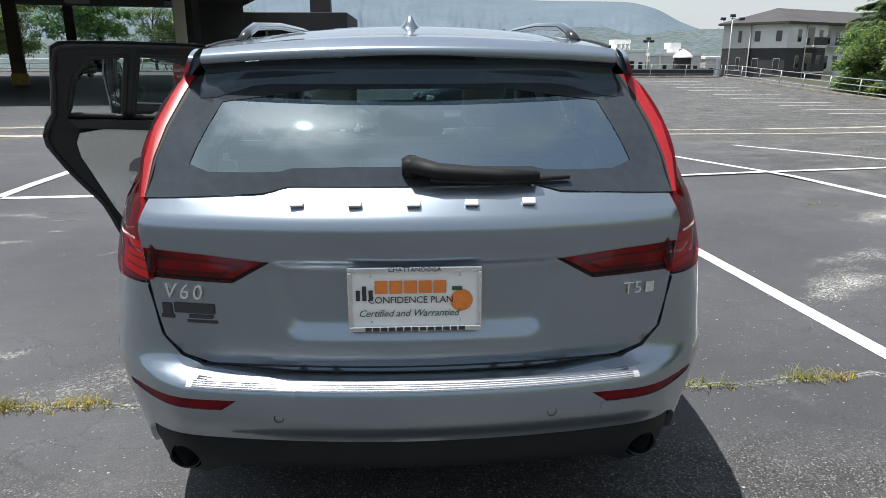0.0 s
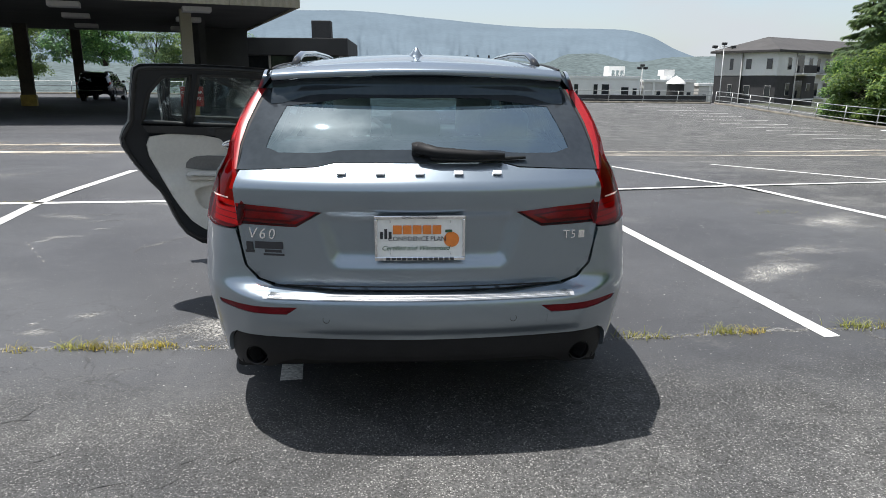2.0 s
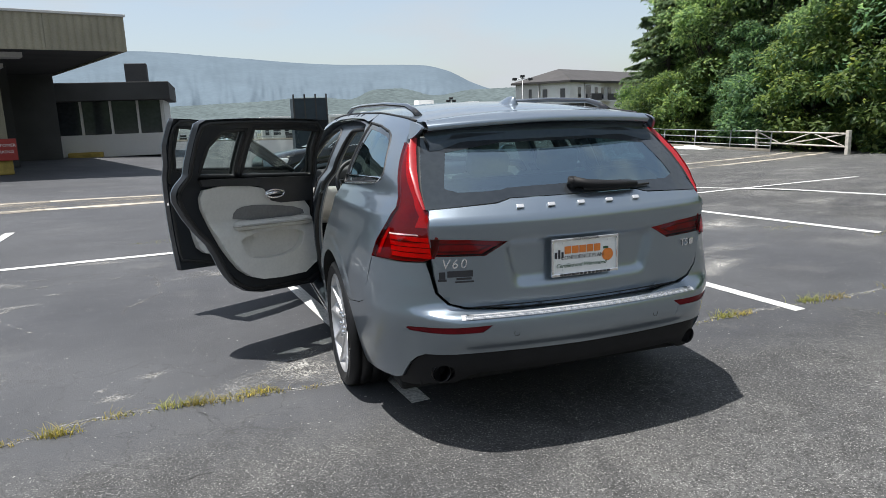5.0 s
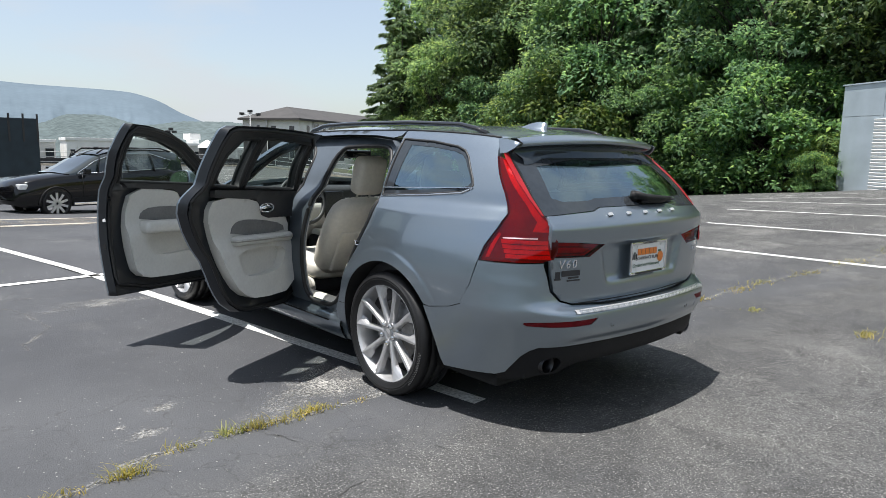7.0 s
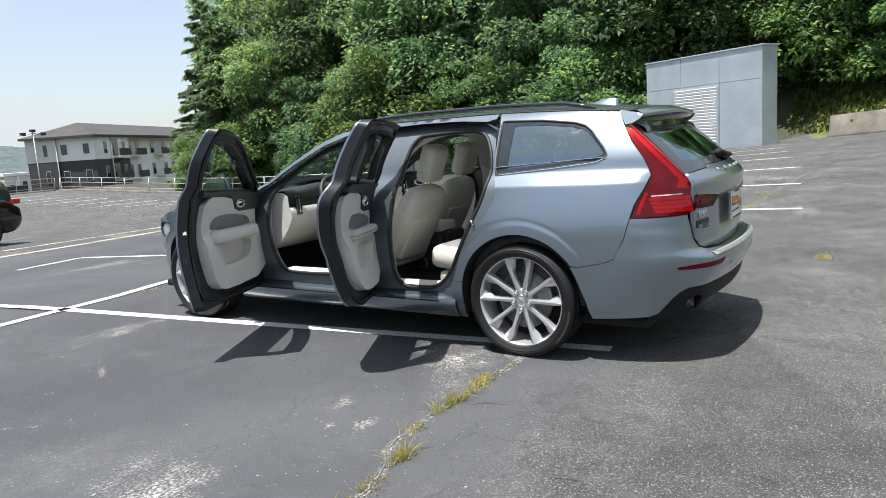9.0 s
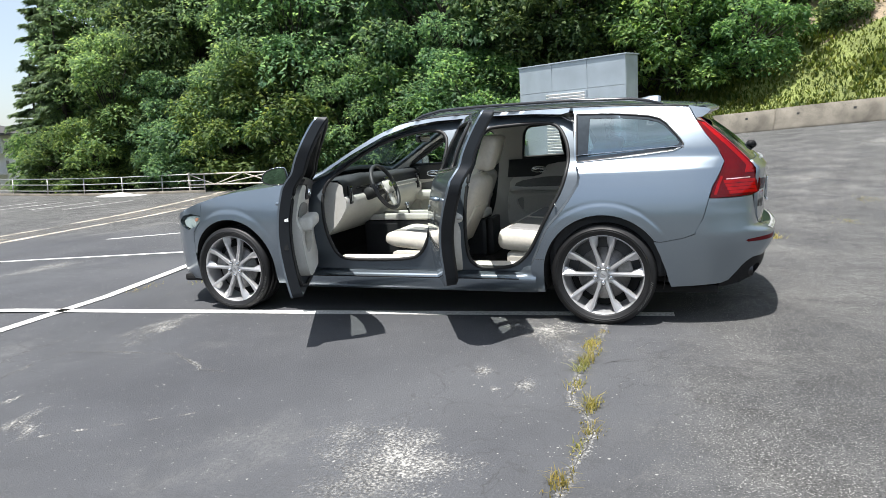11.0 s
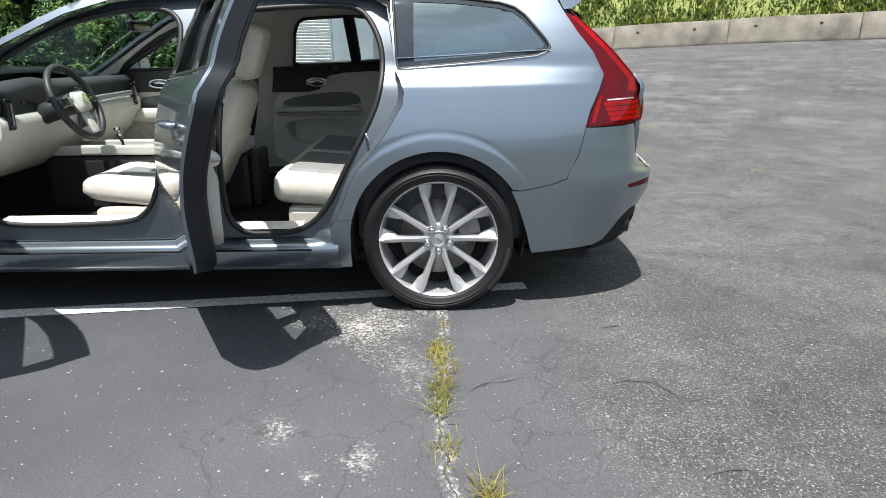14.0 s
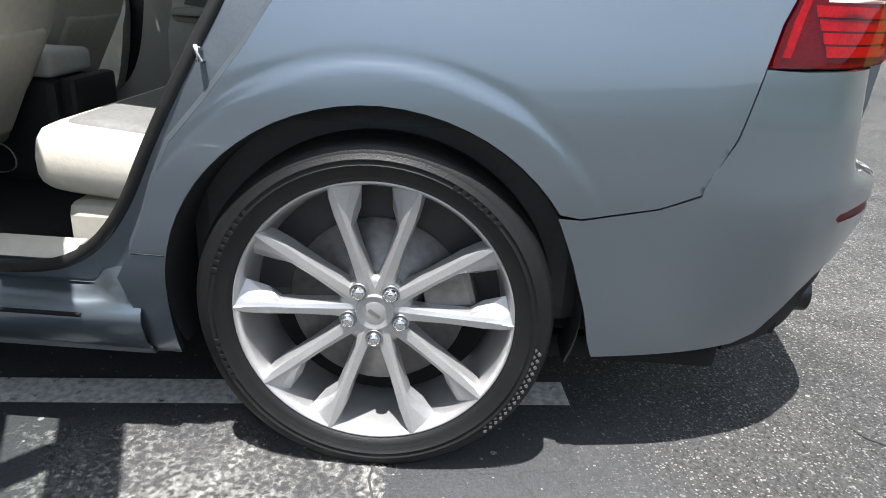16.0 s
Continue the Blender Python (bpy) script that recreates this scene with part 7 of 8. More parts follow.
HUB = lathe_mesh("hub", [(-.055, .070), (-.071, .0685), (-.076, .063), (-.0775, .058), (-.0775, .036), (-.083, .035), (-.0845, .0325), (-.0835, .031), (-.083, .0005)], WHEELALLOY, 40)
CAP = lathe_mesh("centre_cap", [(-.0850, .0005), (-.0848, .019), (-.0830, .0235)], WHEELALLOY, 30)
NUT = lathe_mesh("lug_nut", [(-.060, .0125), (-.093, .0125), (-.0975, .0108), (-.1, .0065), (-.1005, .0005)], CHROME, 12)
POCKET = lathe_mesh("nut_pocket", [(-.078, .0165), (-.0855, .0162), (-.0858, .0150), (-.082, .0126)], DARK_ALLOY, 16)
DIAMOND = box_mesh("sidewall_mark", -.1180, -.1130, -.0030, .0030, -.0030, .0030, GLINT_RUBBER, .0008)
LETTERBAR = box_mesh("sidewall_mark", -.1192, -.1165, -.0045, .0045, -.0055, .0055, RUBBER, .001)
CALIPER = box_mesh("brake_caliper", -.062, -.005, -.045, .045, .09, .185, IRON, .012)
for q in (-1, 1):
    for k, y in enumerate(AXLES):
        turn = Matrix.Rotation(0 if q < 0 else math.pi, 4, "Z")
        w = car_part("wheel", LIP, "ten-spoke silver alloy wheel", m=Matrix.Translation((q * .7775, y, WHEEL_Z)) @ turn @ Matrix.Rotation(radians(0 if k == 0 else 3), 4, "X") @ Matrix.Diagonal((1, 1.032, 1.032, 1)))
        car_part("tyre", TYRE, "black low-profile tyre", w)
        for p in range(5):
            for me, d in ((SPOKE_A, 17.5), (SPOKE_B, -17.5)):
                car_part("spoke", me, "", w, Matrix.Rotation(radians(72 * p + d), 4, "X"))
            car_part("lug_nut", NUT, "", w, Matrix.Rotation(radians(72 * p + 36), 4, "X") @ Matrix.Translation((0, 0, .050)))
        for p in range(5):
            car_part("nut_pocket", POCKET, "", w, Matrix.Rotation(radians(72 * p + 36), 4, "X") @ Matrix.Translation((0, 0, .050)))
        car_part("hub", HUB, "", w); car_part("centre_cap", CAP, "", w)
        car_part("cap_emblem", box_mesh("cap_emblem", -.0862, -.0846, -.0125, .0125, -.0035, .0035, DARK_ALLOY, .001), "", w, Matrix.Rotation(radians(35), 4, "X"))
        car_part("brake_disc", DISC, "grey iron brake disc", w); car_part("hub_shade_disc", BACK, "", w)
        car_part("brake_caliper", CALIPER, "", w, Matrix.Rotation(radians(75 if k == 0 else -75), 4, "X"))
        # moulded shoulder diamonds with highlights painted pale, and short raised bars of lettering
        for i in range(15):
            for ro in (.2955, .3035):
                car_part("sidewall_mark", DIAMOND, "", w, Matrix.Rotation(radians(97 + 2.6 * i + (1.3 if ro > .3 else 0)), 4, "X") @ Matrix.Translation((0, 0, ro)) @ Matrix.Rotation(radians(45), 4, "X"))
        for a0, count in ((28, 7), (-74, 9), (-118, 6)):
            for i in range(count):
                car_part("sidewall_mark", LETTERBAR, "", w, Matrix.Rotation(radians(a0 + 3.1 * i), 4, "X") @ Matrix.Translation((0, 0, .288)))

# ---- doors ----
def shrink(pts, k, cy=None, cz=None):
    cy = sum(p[0] for p in pts) / len(pts) if cy is None else cy
    cz = sum(p[1] for p in pts) / len(pts) if cz is None else cz
    return [(cy + (y - cy) * k, cz + (z - cz) * k) for y, z in pts]


def door(q, front, angle):
    out = FRONT_DOOR if front else REAR_DOOR
    hinge = Vector((q * .825, 3.205, 0)) if front else Vector((q * .84, 2.13, 0))
    inv = Matrix.Translation(-hinge)
    # the hinge axis leans inward at its top, so that the door lifts as it opens
    turn = Matrix.Translation(hinge) @ Matrix.Rotation(radians(angle * (1 if q > 0 else -1)), 4, Vector((-q * .045, 0, 1)).normalized())
    kind = "front" if front else "rear"
    if front:
        panes = [[(3.02, 1.005), (2.8, 1.125), (2.6, 1.232), (2.4, 1.290), (2.2, 1.316), (2.125, 1.318), (2.125, 1.15), (2.148, 1.028)]]
        sill_line = [(3.1, .985), (2.15, 1.015)]
    else:
        panes = [[(2.045, 1.032), (2.012, 1.2), (2.015, 1.312), (1.8, 1.325), (1.56, 1.322), (1.535, 1.045)], [(1.495, 1.047), (1.515, 1.318), (1.37, 1.305), (1.302, 1.22), (1.268, 1.055)]]

    def dp(name, me, label="", parent=None):
        me.transform(inv)
        return car_part(name, me, label, parent)

    me = sheet("door_skin", out, flank(q), PAINT, .028, panes, .012)
    me.transform(inv)
    d = car_part("door", me, f"open {kind} door with pale trim" if angle else f"closed {kind} door", m=turn)
    sub = lambda name, me, label="": dp(name, me, label, d)
    # the folded edge, the inside shell and its rubber
    R = dense(out, .03)
    n = len(R)
    sub("door_edge", mesh_of("door_edge", [flank(q, .012)(y, z) for y, z in R] + [flank(q, .074)(y, z) for y, z in shrink(R, .994)], [(i, (i + 1) % n, n + (i + 1) % n, n + i) for i in range(n)], SHADE_SHELL), "folded door edge with shade painted in")
    sub("inner_shell", sheet("inner_shell", shrink(out, .992), flank(q, .072), SHADE_SHELL, .04, [shrink(p, 1.02) for p in panes]))
    P = dense(rounded(shrink(out, .955), 1), .05)
    sub("door_seal", tube_mesh("door_seal", [flank(q, .080)(y, z) for y, z in P], .011, SEAL, 8, closed=True), "black rubber seal")
    for p in panes:
        sub("window", sheet("window", shrink(p, 1.01), flank(q, .028), GLASS, .06), "green-tinted door glass")
        R = dense(p, .04)
        sub("window_seal", tube_mesh("window_seal", [flank(q, .010)(y, z) for y, z in R], .010, SEAL, 8, closed=True))
        sub("window_seal", tube_mesh("window_seal", [flank(q, .066)(y, z) for y, z in R], .013, SEAL, 8, closed=True))
        # black frame between skin and shell
        n = len(R)
        sub("window_frame", mesh_of("window_frame", [flank(q, .002)(y, z) for y, z in R] + [flank(q, .074)(y, z) for y, z in R], [(i, (i + 1) % n, n + (i + 1) % n, n + i) for i in range(n)], SEAL))
    if front:
        trim_line = [(3.10, .980), (2.9, .988), (2.148, 1.018)]
    else:
        trim_line = [(2.05, 1.022), (1.55, 1.037), (1.262, 1.048)]
    sub("belt_trim", tube_mesh("belt_trim", [flank(q, -.004)(y, z) for y, z in dense(trim_line + trim_line[-2:0:-1], .08)[: len(dense(trim_line + trim_line[-2:0:-1], .08)) // 2 + 2]], .0065, CHROME, 8), "chrome window trim")
    # pillar cover
    if front:
        cover = [(2.135, 1.03), (2.105, 1.18), (2.115, 1.325), (2.082, 1.33), (2.07, 1.2), (2.10, 1.02)]
    else:
        cover = [(2.08, 1.03), (2.045, 1.2), (2.055, 1.325), (2.025, 1.325), (2.022, 1.2), (2.055, 1.035)]
    sub("pillar_cover", sheet("pillar_cover", cover, flank(q, -.002), GLOSSBLACK, .04), "gloss black pillar cover")
    # pale trim board
    if front:
        board = [(3.13, .40), (3.16, .62), (3.10, .90), (2.99, .955), (2.72, .94), (2.60, .975), (2.26, .985), (2.24, .80), (2.275, .55), (2.31, .42), (2.45, .385)]
        dark = [(3.13, .872), (2.80, .872), (2.73, .89), (2.67, .955), (2.62, .978), (2.22, .988), (2.16, 1.02), (2.6, 1.012), (3.06, .99), (3.13, .95)]
        hx, arm, pocket, insert = 2.77, (2.36, 2.98, .700, .755), [(2.38, .69), (2.96, .69), (2.94, .60), (2.86, .545), (2.52, .53), (2.43, .56)], [(3.02, .765), (2.36, .77), (2.37, .83), (2.45, .862), (2.70, .862), (2.97, .83)]
    else:
        board = [(2.07, .40), (2.085, .62), (2.045, .88), (1.85, .88), (1.78, .905), (1.70, .975), (1.315, .994), (1.285, .90), (1.365, .74), (1.45, .57), (1.555, .43), (1.70, .385)]
        dark = [(2.07, .862), (1.83, .862), (1.76, .88), (1.71, .95), (1.67, .978), (1.30, .995), (1.265, 1.035), (1.6, 1.03), (2.035, 1.022)]
        hx, arm, pocket, insert = 1.77, (1.50, 2.05, .725, .752), [(1.53, .69), (2.00, .69), (1.985, .60), (1.93, .545), (1.80, .52), (1.62, .525), (1.56, .57)], [(2.02, .765), (1.50, .77), (1.51, .835), (1.58, .862), (1.76, .855), (1.99, .82)]
    sub("trim_board", sheet("trim_board", rounded(board, 1), lambda y, z, off=0.0: flank(q, .104 + .034 * sstep(.78, .67, z))(y, z, off), TRIM, .03, [rounded(pocket, 2)], -.065), "pale grey padded trim")
    sub("upper_trim", sheet("upper_trim", dark, flank(q, .112), CHARCOAL, .04, (), -.035), "charcoal upper trim")
    sub("fabric_insert", sheet("fabric_insert", rounded(insert, 1), flank(q, .109), TRIMGREY, .04, (), -.006), "mid grey insert")
    xa = half_width((arm[0] + arm[1]) / 2, .72)
    sub("armrest", cushion_mesh("armrest", q * (xa - .098), q * (xa - (.200 if front else .172)), arm[0], arm[1], arm[2] - .012, arm[3] + .018, TRIM, .036), "pale padded armrest")
    sub("door_pocket", sheet("door_pocket", rounded(shrink(pocket, 1.03), 2), flank(q, .080), TRIM, .04), "pale recessed map pocket")
    c = flank(q, .122)(hx, .925)
    ring = [c + Vector((0, .060 * math.cos(g) * (1.15 if math.cos(g) > 0 else 1), .025 * math.sin(g))) for g in frange(0, 2 * math.pi, 25)[:-1]]
    sub("door_handle", tube_mesh("door_handle", ring, .0065, CHROME, 8, closed=True), "chrome inside handle")
    sub("handle_lever", tube_mesh("handle_lever", [c + Vector((0, .055, 0)), c + Vector((-q * .004, .0, .008)), c + Vector((0, -.055, .0))], .0105, CHROME, 8))
    # outside handle
    hy0 = 2.34 if front else 1.42
    o = [flank(q, -.004)(hy0, .875), flank(q, -.035)(hy0 + .03, .878), flank(q, -.038)(hy0 + .12, .880), flank(q, -.035)(hy0 + .18, .878), flank(q, -.004)(hy0 + .21, .875)]
    sub("outside_handle", tube_mesh("outside_handle", o, .014, PAINT, 10, flat=.8), "painted outside handle")
    # latch plate on the closing edge
    le = [(2.155, .62), (2.155, .72)] if front else [(1.40, .62), (1.345, .72)]
    for (yy, zz) in le:
        sub("latch_bolt", box_mesh("latch_bolt", q * (half_width(yy, zz) - .06), q * (half_width(yy, zz) - .03), yy - .012, yy - .002, zz - .02, zz + .02, SEAL, .004))
    if front:
        sub("vin_label", box_mesh("vin_label", q * (half_width(2.15, .80) - .066), q * (half_width(2.15, .80) - .042), 2.128, 2.1335, .775, .875, PLATE, .001), "white data label")
        # mirror
        mz = 1.045
        def oval(k, yy):
            """The mirror's outline: blunt and tall inboard, drawn out to a low point outboard."""
            pts = rounded([(.0, -.058), (.0, .050), (.03, .068), (.11, .062), (.165, .032), (.185, -.012), (.165, -.045), (.10, -.062)], 2)
            return [Vector((q * (.895 + .09 + (x - .09) * k), yy, mz + z * k)) for x, z in pts]
        sub("mirror_housing", loft("mirror_housing", [oval(1, 2.950), oval(1.03, 2.965), oval(1.0, 3.0), oval(.86, 3.04), oval(.60, 3.068), oval(.2, 3.078)], PAINT, closed=True, caps=True), "painted door mirror")
        sub("mirror_arm", box_mesh("mirror_arm", q * .80, q * .93, 2.98, 3.04, .965, 1.0, GLOSSBLACK, .012))
        sub("mirror_rim", loft("mirror_rim", [oval(1.0, 2.951), oval(.97, 2.945), oval(.90, 2.945), oval(.89, 2.949)], GLOSSBLACK, closed=True))
        sub("mirror_glass", loft("mirror_glass", [oval(.91, 2.9465), oval(.4, 2.9462), oval(.02, 2.9462)], MIRROR, closed=True), "silvered mirror glass tinted for the trees it reflects")
    return d


door(-1, True, 63.0)
door(-1, False, 63.5)
door(1, True, 0)
door(1, False, 0)
# strikers on the near pillars
for y, z in ((1.318, .787), (2.19, .76)):
    p = flank(-1, .055)(y, z)
    car_part("striker", tube_mesh("striker", [p, p + Vector((-.028, -.004, .006)), p + Vector((-.028, -.008, -.016)), p + Vector((0, -.004, -.02))], .0045, CHROME, 8), "bright steel door striker")

# ---- cabin ----
car_part("floor_carpet", box_mesh("floor_carpet", -.745, .745, .32, 3.55, .262, .30, CARPET, .01), "black carpet")
car_part("bulkhead", box_mesh("bulkhead", -.74, .74, 3.40, 3.46, .30, .95, CARPET, .01))
head = [(-half_width(y, edge_z(y)) + .03, y) for y in frange(.52, 2.42, 10)] + [(half_width(y, edge_z(y)) - .03, y) for y in frange(2.42, .52, 10)]
car_part("headlining", sheet("headlining", head, top_at(.04), LINER, .08), "pale fabric headlining")
zone_in = [(3.2, .96), (3.03, 1.045), (2.82, 1.17), (2.6, 1.285), (2.4, 1.346), (2.2, 1.37), (1.8, 1.38), (1.5, 1.376), (1.3, 1.36), (1.2, 1.33), (1.19, 1.0), (1.30, .76), (1.43, .5), (1.46, .34), (3.1, .34), (3.2, .6)]
for q in (-1, 1):
    car_part("pillar_trim", sheet("pillar_trim", zone_in, flank(q, .098), LINER, .05, [shrink(rounded(REAR_HOLE, 2), 1.01), shrink(rounded(FRONT_HOLE, 2), 1.01)], -.02), "pale pillar trim")
    car_part("cargo_trim", sheet("cargo_trim", [(1.2, .40), (1.2, 1.03), (.56, 1.09), (.36, 1.0), (.36, .62), (.55, .60), (.62, .70), (1.2, .72)], flank(q, .085), CHARCOAL, .06), "charcoal load-bay trim")
    car_part("cargo_upper_trim", sheet("cargo_upper_trim", [(1.2, 1.04), (1.2, 1.385), (.8, 1.37), (.52, 1.345), (.49, 1.27), (.40, 1.13), (.42, 1.07), (.56, 1.095)], flank(q, .075), LINER, .05, [shrink(QGLASS, .97)]), "pale load-bay pillar trim")
    car_part("arch_box", box_mesh("arch_box", q * .50, q * .80, .62, 1.38, .30, .71, CHARCOAL, .04))
car_part("cargo_floor", box_mesh("cargo_floor", -.66, .66, .16, 1.2, .58, .62, CARPET, .01), "black load-bay carpet")
car_part("load_cover", box_mesh("load_cover", -.66, .66, .98, 1.10, .98, 1.04, CHARCOAL, .02), "charcoal load-cover cassette")


def seat(x, y):
    """A front seat: base, cushion, reclined back, headrest."""
    tilt = Matrix.Translation((0, y, .4)) @ Matrix.Rotation(radians(7), 4, "X") @ Matrix.Translation((0, -y, -.4))
    def pad(w, y0, y1, z0, z1, sag):
        """A stuffed cushion: plump along its sides, rounded over at its front, dished in the middle."""
        rows = []
        for t in frange(0, 1, 15):
            yy = y0 + (y1 - y0) * t
            k = max(.05, 1 - max(0, (t - .80) / .20) ** 2.4 - max(0, (.06 - t) / .06) ** 2) ** .5
            h, zm = (z1 - z0) * (.45 + .55 * k), z0 + (z1 - z0) * .42
            row = []
            for g in frange(0, 2 * math.pi, 33)[:-1]:
                c, n = math.cos(g), math.sin(g)
                xx = w * (.90 + .10 * k) * math.copysign(abs(c) ** .45, c)
                zz = zm + h * (.58 if n > 0 else .42) * math.copysign(abs(n) ** .55, n)
                if n > 0: zz -= sag * (1 - (xx / w) ** 2) * k
                row.append(tilt @ Vector((x + xx, yy, zz)))
            rows.append(row)
        return rows
    s = car_part("front_seat", loft("front_seat", pad(.255, y + .01, y + .52, .395, .545, .035), LEATHER, closed=True, caps=True), "cream leather front seat")
    car_part("cushion_centre", loft("cushion_centre", pad(.165, y + .03, y + .475, .40, .527, .012), GREYCLOTH, closed=True, caps=True), "grey perforated cushion centre", s)
    car_part("seat_base", box_mesh("seat_base", x - .215, x + .215, y + .08, y + .43, .30, .42, CHARCOAL, .03), "", s)
    for q in (-1, 1):
        shield = [(y + .0, .345), (y + .06, .325), (y + .34, .335), (y + .43, .375), (y + .455, .425), (y + .40, .44), (y + .10, .43), (y + .02, .41)]
        car_part("side_shield", sheet("side_shield", rounded(shield, 2), lambda yy, zz, off=0.0, q=q: Vector((x + q * (.252 - off + .012 * math.sin((zz - .33) * 28)), yy, zz)), LEATHER, .02, (), .02), "pale moulded seat shield", s)
    for yy, ww in ((y + .15, .045), (y + .27, .028)):
        car_part("seat_switch", box_mesh("seat_switch", x - .278, x - .258, yy - ww, yy + ww, .378, .402, GLOSSBLACK, .008), "", s)
    m = Matrix.Translation((0, y + .045, .47)) @ Matrix.Rotation(radians(28), 4, "X")
    rows = []
    for t, w, d0, d1 in ((0, .20, -.055, .06), (.06, .235, -.075, .085), (.2, .25, -.085, .085), (.34, .25, -.085, .075), (.44, .240, -.072, .065), (.50, .222, -.064, .06), (.54, .18, -.052, .052), (.562, .11, -.03, .03)):
        rows.append([m @ Vector((x + w * math.copysign(abs(math.cos(g)) ** .6, math.cos(g)), (d0 + d1) / 2 + (d1 - d0) / 2 * math.copysign(abs(math.sin(g)) ** .6, math.sin(g)), t)) for g in frange(0, 2 * math.pi, 25)[:-1]])
    car_part("seat_back", loft("seat_back", rows, LEATHER, closed=True, caps=True), "cream leather seat back", s)
    car_part("back_panel", cushion_mesh("back_panel", x - .165, x + .165, -.090, -.05, .04, .36, LEATHER, .02, m), "cream map pocket behind the seat", s)
    m2 = m @ Matrix.Translation((0, .02, .665)) @ Matrix.Rotation(radians(-9), 4, "X")
    car_part("headrest", cushion_mesh("headrest", x - .105, x + .112, -.055, .06, -.068, .19, LEATHER, .05, m2), "cream headrest", s)
    for dx in (-.05, .05):
        car_part("headrest_post", tube_mesh("headrest_post", [m @ Vector((x + dx, .02, .56)), m @ Vector((x + dx, .02, .67))], .007, CHROME, 8), "", s)


seat(-.37, 2.16)
seat(.37, 2.34)
rs = car_part("rear_seat", cushion_mesh("rear_seat", -.66, .66, 1.28, 1.79, .405, .560, LEATHER, .075, Matrix.Translation((0, 1.28, .4)) @ Matrix.Rotation(radians(5), 4, "X") @ Matrix.Translation((0, -1.28, -.4))), "cream leather rear bench")
for x0, x1 in ((-.615, -.06), (.06, .615)):
    car_part("cushion_centre", cushion_mesh("cushion_centre", x0, x1, 1.30, 1.735, .45, .572, GREYCLOTH, .04, Matrix.Translation((0, 1.28, .4)) @ Matrix.Rotation(radians(5), 4, "X") @ Matrix.Translation((0, -1.28, -.4))), "grey quilted cushion centre", rs)
car_part("bench_base", box_mesh("bench_base", -.64, .64, 1.30, 1.72, .30, .43, LEATHER, .03), "", rs)
for x0, x1 in ((-.66, -.20), (-.195, .195), (.20, .66)):
    m = Matrix.Translation((0, 1.30, .5)) @ Matrix.Rotation(radians(20), 4, "X")
    car_part("seat_back", cushion_mesh("seat_back", x0 + .003, x1 - .003, -.07, .06, 0, .58, LEATHER, .045, m), "cream rear seat back", rs)
    car_part("headrest", cushion_mesh("headrest", (x0 + x1) / 2 - .12, (x0 + x1) / 2 + .12, -.05, .04, .60, .72, LEATHER, .035, m), "", rs)
con = car_part("centre_console", box_mesh("centre_console", -.12, .12, 2.02, 3.1, .30, .60, CHARCOAL, .03), "charcoal centre console with pale edges")
for q in (-1, 1):
    car_part("console_edge", box_mesh("console_edge", q * .095, q * .128, 2.38, 3.05, .603, .655, TRIM, .012), "pale console edge", con)
car_part("console_lid", cushion_mesh("console_lid", -.11, .11, 2.03, 2.36, .604, .675, TRIM, .025), "pale padded console lid", con)
car_part("console_top", box_mesh("console_top", -.09, .09, 2.40, 3.0, .602, .64, GLOSSBLACK, .008), "gloss black console top", con)
car_part("gear_lever", tube_mesh("gear_lever", [(0, 2.72, .64), (0, 2.74, .70), (0, 2.745, .735)], [.012, .015, .02], CHROME, 10), "", con)
car_part("console_back", box_mesh("console_back", -.115, .115, 1.965, 2.015, .32, .61, CHARCOAL, .015), "", con)


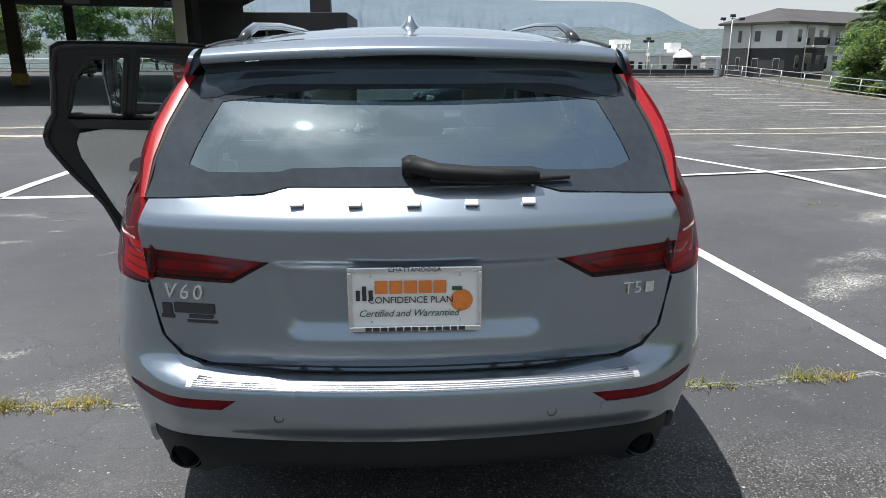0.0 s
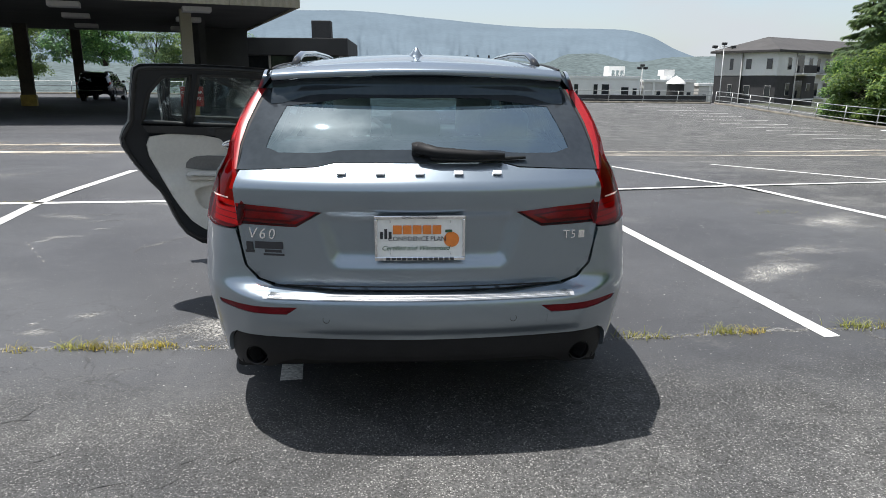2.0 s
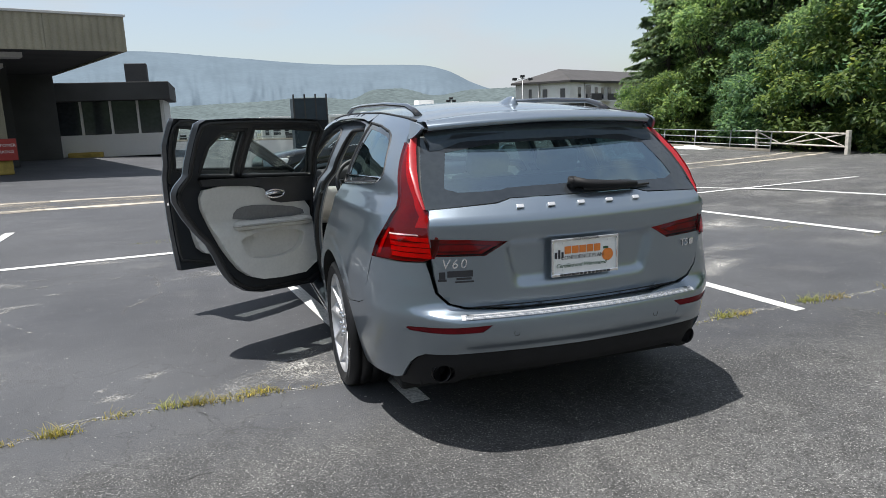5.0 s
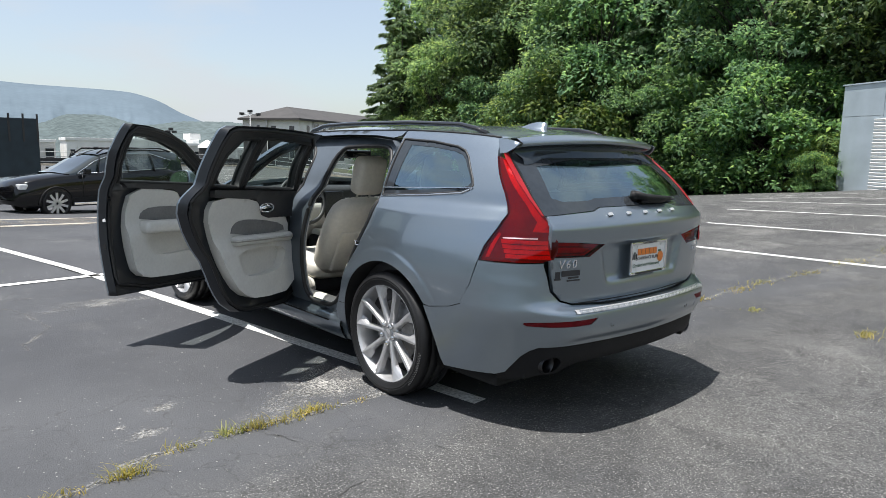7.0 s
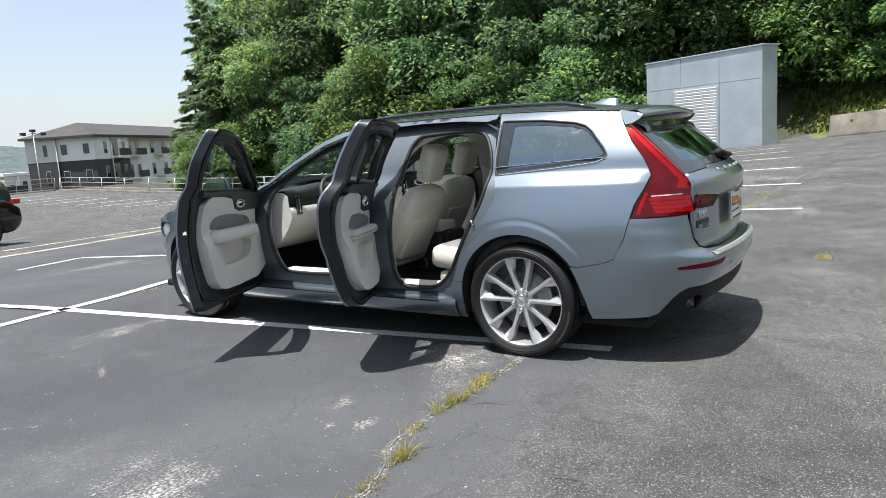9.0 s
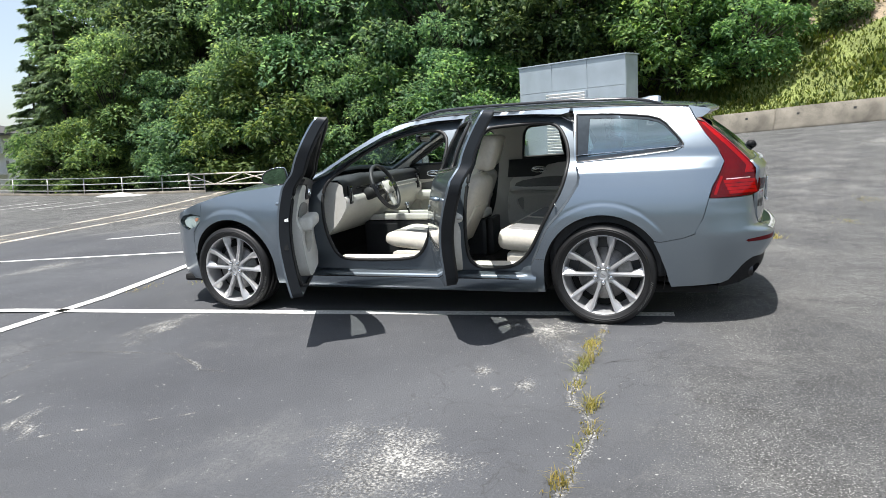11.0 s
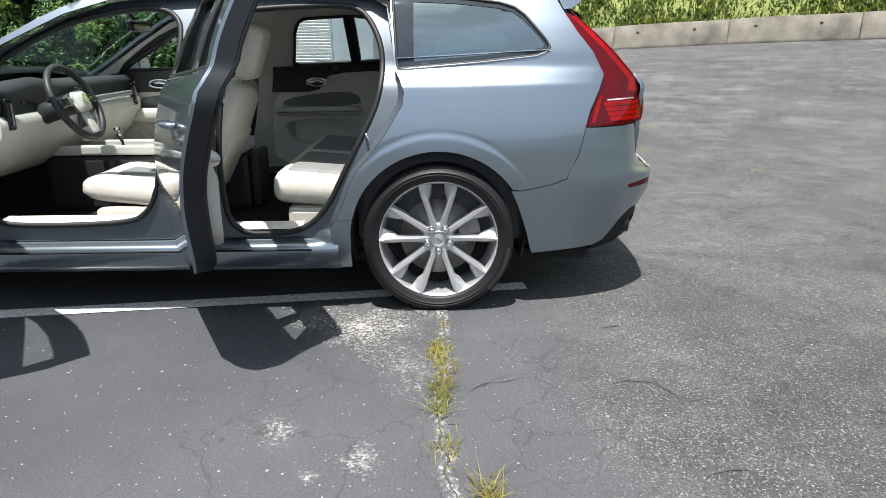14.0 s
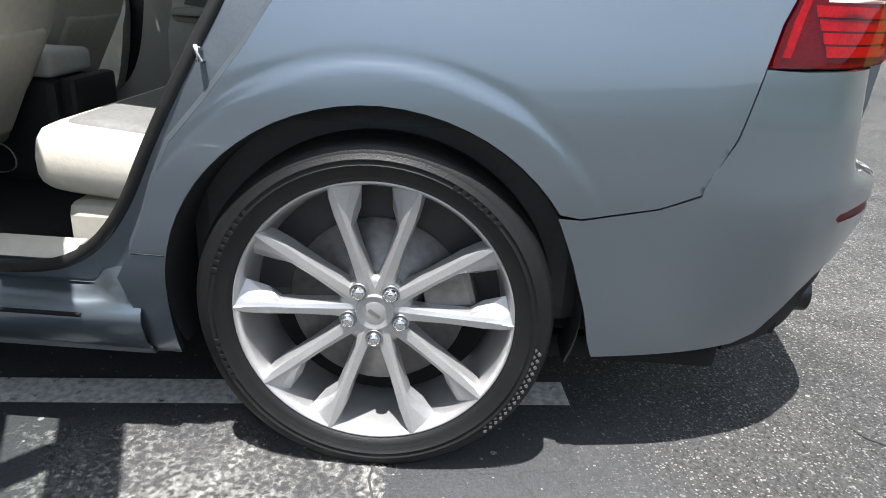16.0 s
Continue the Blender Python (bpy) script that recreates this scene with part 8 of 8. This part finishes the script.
def dashboard():
    rows = []
    for x in frange(-.74, .74, 31):
        k = abs(x) / .74
        hood = .035 * math.exp(-((x + .37) / .17) ** 2)
        rows.append([(x, 3.34, .985 - .02 * k), (x, 3.10, .995 + hood * .4 - .015 * k), (x, 2.97, .985 + hood), (x, 2.93 - .0 * k, .955 + hood * .6), (x, 2.95, .90), (x, 2.93, .86)])
    d = car_part("dashboard", loft("dashboard", rows, CHARCOAL), "charcoal dashboard over pale lower panel")
    rows = [[(x, 2.925, .862), (x, 2.905, .84), (x, 2.91, .78), (x, 2.96, .70), (x, 3.03, .62), (x, 3.12, .56), (x, 3.3, .52)] for x in frange(-.74, .74, 21)]
    car_part("lower_panel", loft("lower_panel", rows, TRIM), "pale lower dash panel", d)
    for q in (-1, 1):
        car_part("dash_end", mesh_of("dash_end", [(q * .742, y, z) for y, z in ((3.34, .965), (3.1, .98), (2.97, .97), (2.93, .945), (2.925, .862), (2.905, .84), (2.91, .78), (2.96, .70), (3.03, .62), (3.12, .56), (3.3, .52))], [tuple(range(11))], TRIM, False), "pale dash end cap", d)
        car_part("air_vent", box_mesh("air_vent", q * .66 - .03, q * .66 + .03, 2.90, 2.925, .80, .94, GLOSSBLACK, .012), "tall black air vent", d)
        car_part("vent_trim", box_mesh("vent_trim", q * .66 - .006, q * .66 + .006, 2.893, 2.90, .82, .92, CHROME, .003), "", d)
    car_part("touch_screen", box_mesh("touch_screen", -.085, .085, 2.885, 2.905, .74, .955, GLOSSBLACK, .008), "dark upright touch screen", d)
    car_part("dash_trim", box_mesh("dash_trim", .12, .70, 2.905, 2.922, .865, .895, ALLOY, .006), "", d)
    car_part("driver_display", box_mesh("driver_display", -.50, -.24, 2.945, 2.955, .90, .985, GLOSSBLACK, .008), "", d)


dashboard()
sw_c = Vector((-.37, 2.755, .900))
sw_m = Matrix.Translation(sw_c) @ Matrix.Rotation(radians(66), 4, "X")
ring = [sw_m @ Vector((.183 * math.cos(g), .178 * math.sin(g), 0)) for g in frange(0, 2 * math.pi, 41)[:-1]]
sw = car_part("steering_wheel", tube_mesh("steering_wheel", ring, .0165, CHARCOAL, 10, closed=True), "black and cream steering wheel")
bm = bmesh.new(); add_box(bm, -.062, .062, -.060, .045, -.005, .045, sw_m, .038, 4)
car_part("wheel_pad", bm_mesh("wheel_pad", bm, TRIM, True), "cream steering wheel pad", sw)
for x0, x1, y0, y1 in ((-.17, -.06, -.02, .025), (.06, .17, -.02, .025), (-.03, .03, -.165, -.05)):
    bm = bmesh.new(); add_box(bm, x0, x1, y0, y1, .002, .022, sw_m, .008, 2)
    car_part("wheel_spoke", bm_mesh("wheel_spoke", bm, GLOSSBLACK if y1 > 0 else TRIM, True), "", sw)
bm = bmesh.new(); bmesh.ops.create_circle(bm, cap_ends=True, segments=20, radius=.024); bmesh.ops.transform(bm, matrix=sw_m @ Matrix.Translation((0, 0, .0515)), verts=bm.verts)
car_part("pad_badge", bm_mesh("pad_badge", bm, CHROME), "", sw)
car_part("steering_column", tube_mesh("steering_column", [sw_c, sw_c + Vector((0, .24, -.08))], .05, CHARCOAL, 12))
for q in (-1, 1):
    car_part("column_stalk", tube_mesh("column_stalk", [sw_c + Vector((q * .04, .05, .0)), sw_c + Vector((q * .17, .04, .02))], .009, BLACK, 8))
    car_part("sun_visor", box_mesh("sun_visor", q * .37 - .17, q * .37 + .17, 2.36, 2.52, 1.352, 1.366, LINER, .006, m=None), "")
car_part("interior_mirror", cushion_mesh("interior_mirror", -.12, .12, 2.54, 2.575, 1.225, 1.285, GLOSSBLACK, .015), "black rear-view mirror")
car_part("mirror_stem", tube_mesh("mirror_stem", [(0, 2.57, 1.27), (0, 2.62, 1.36)], .012, GLOSSBLACK, 8))
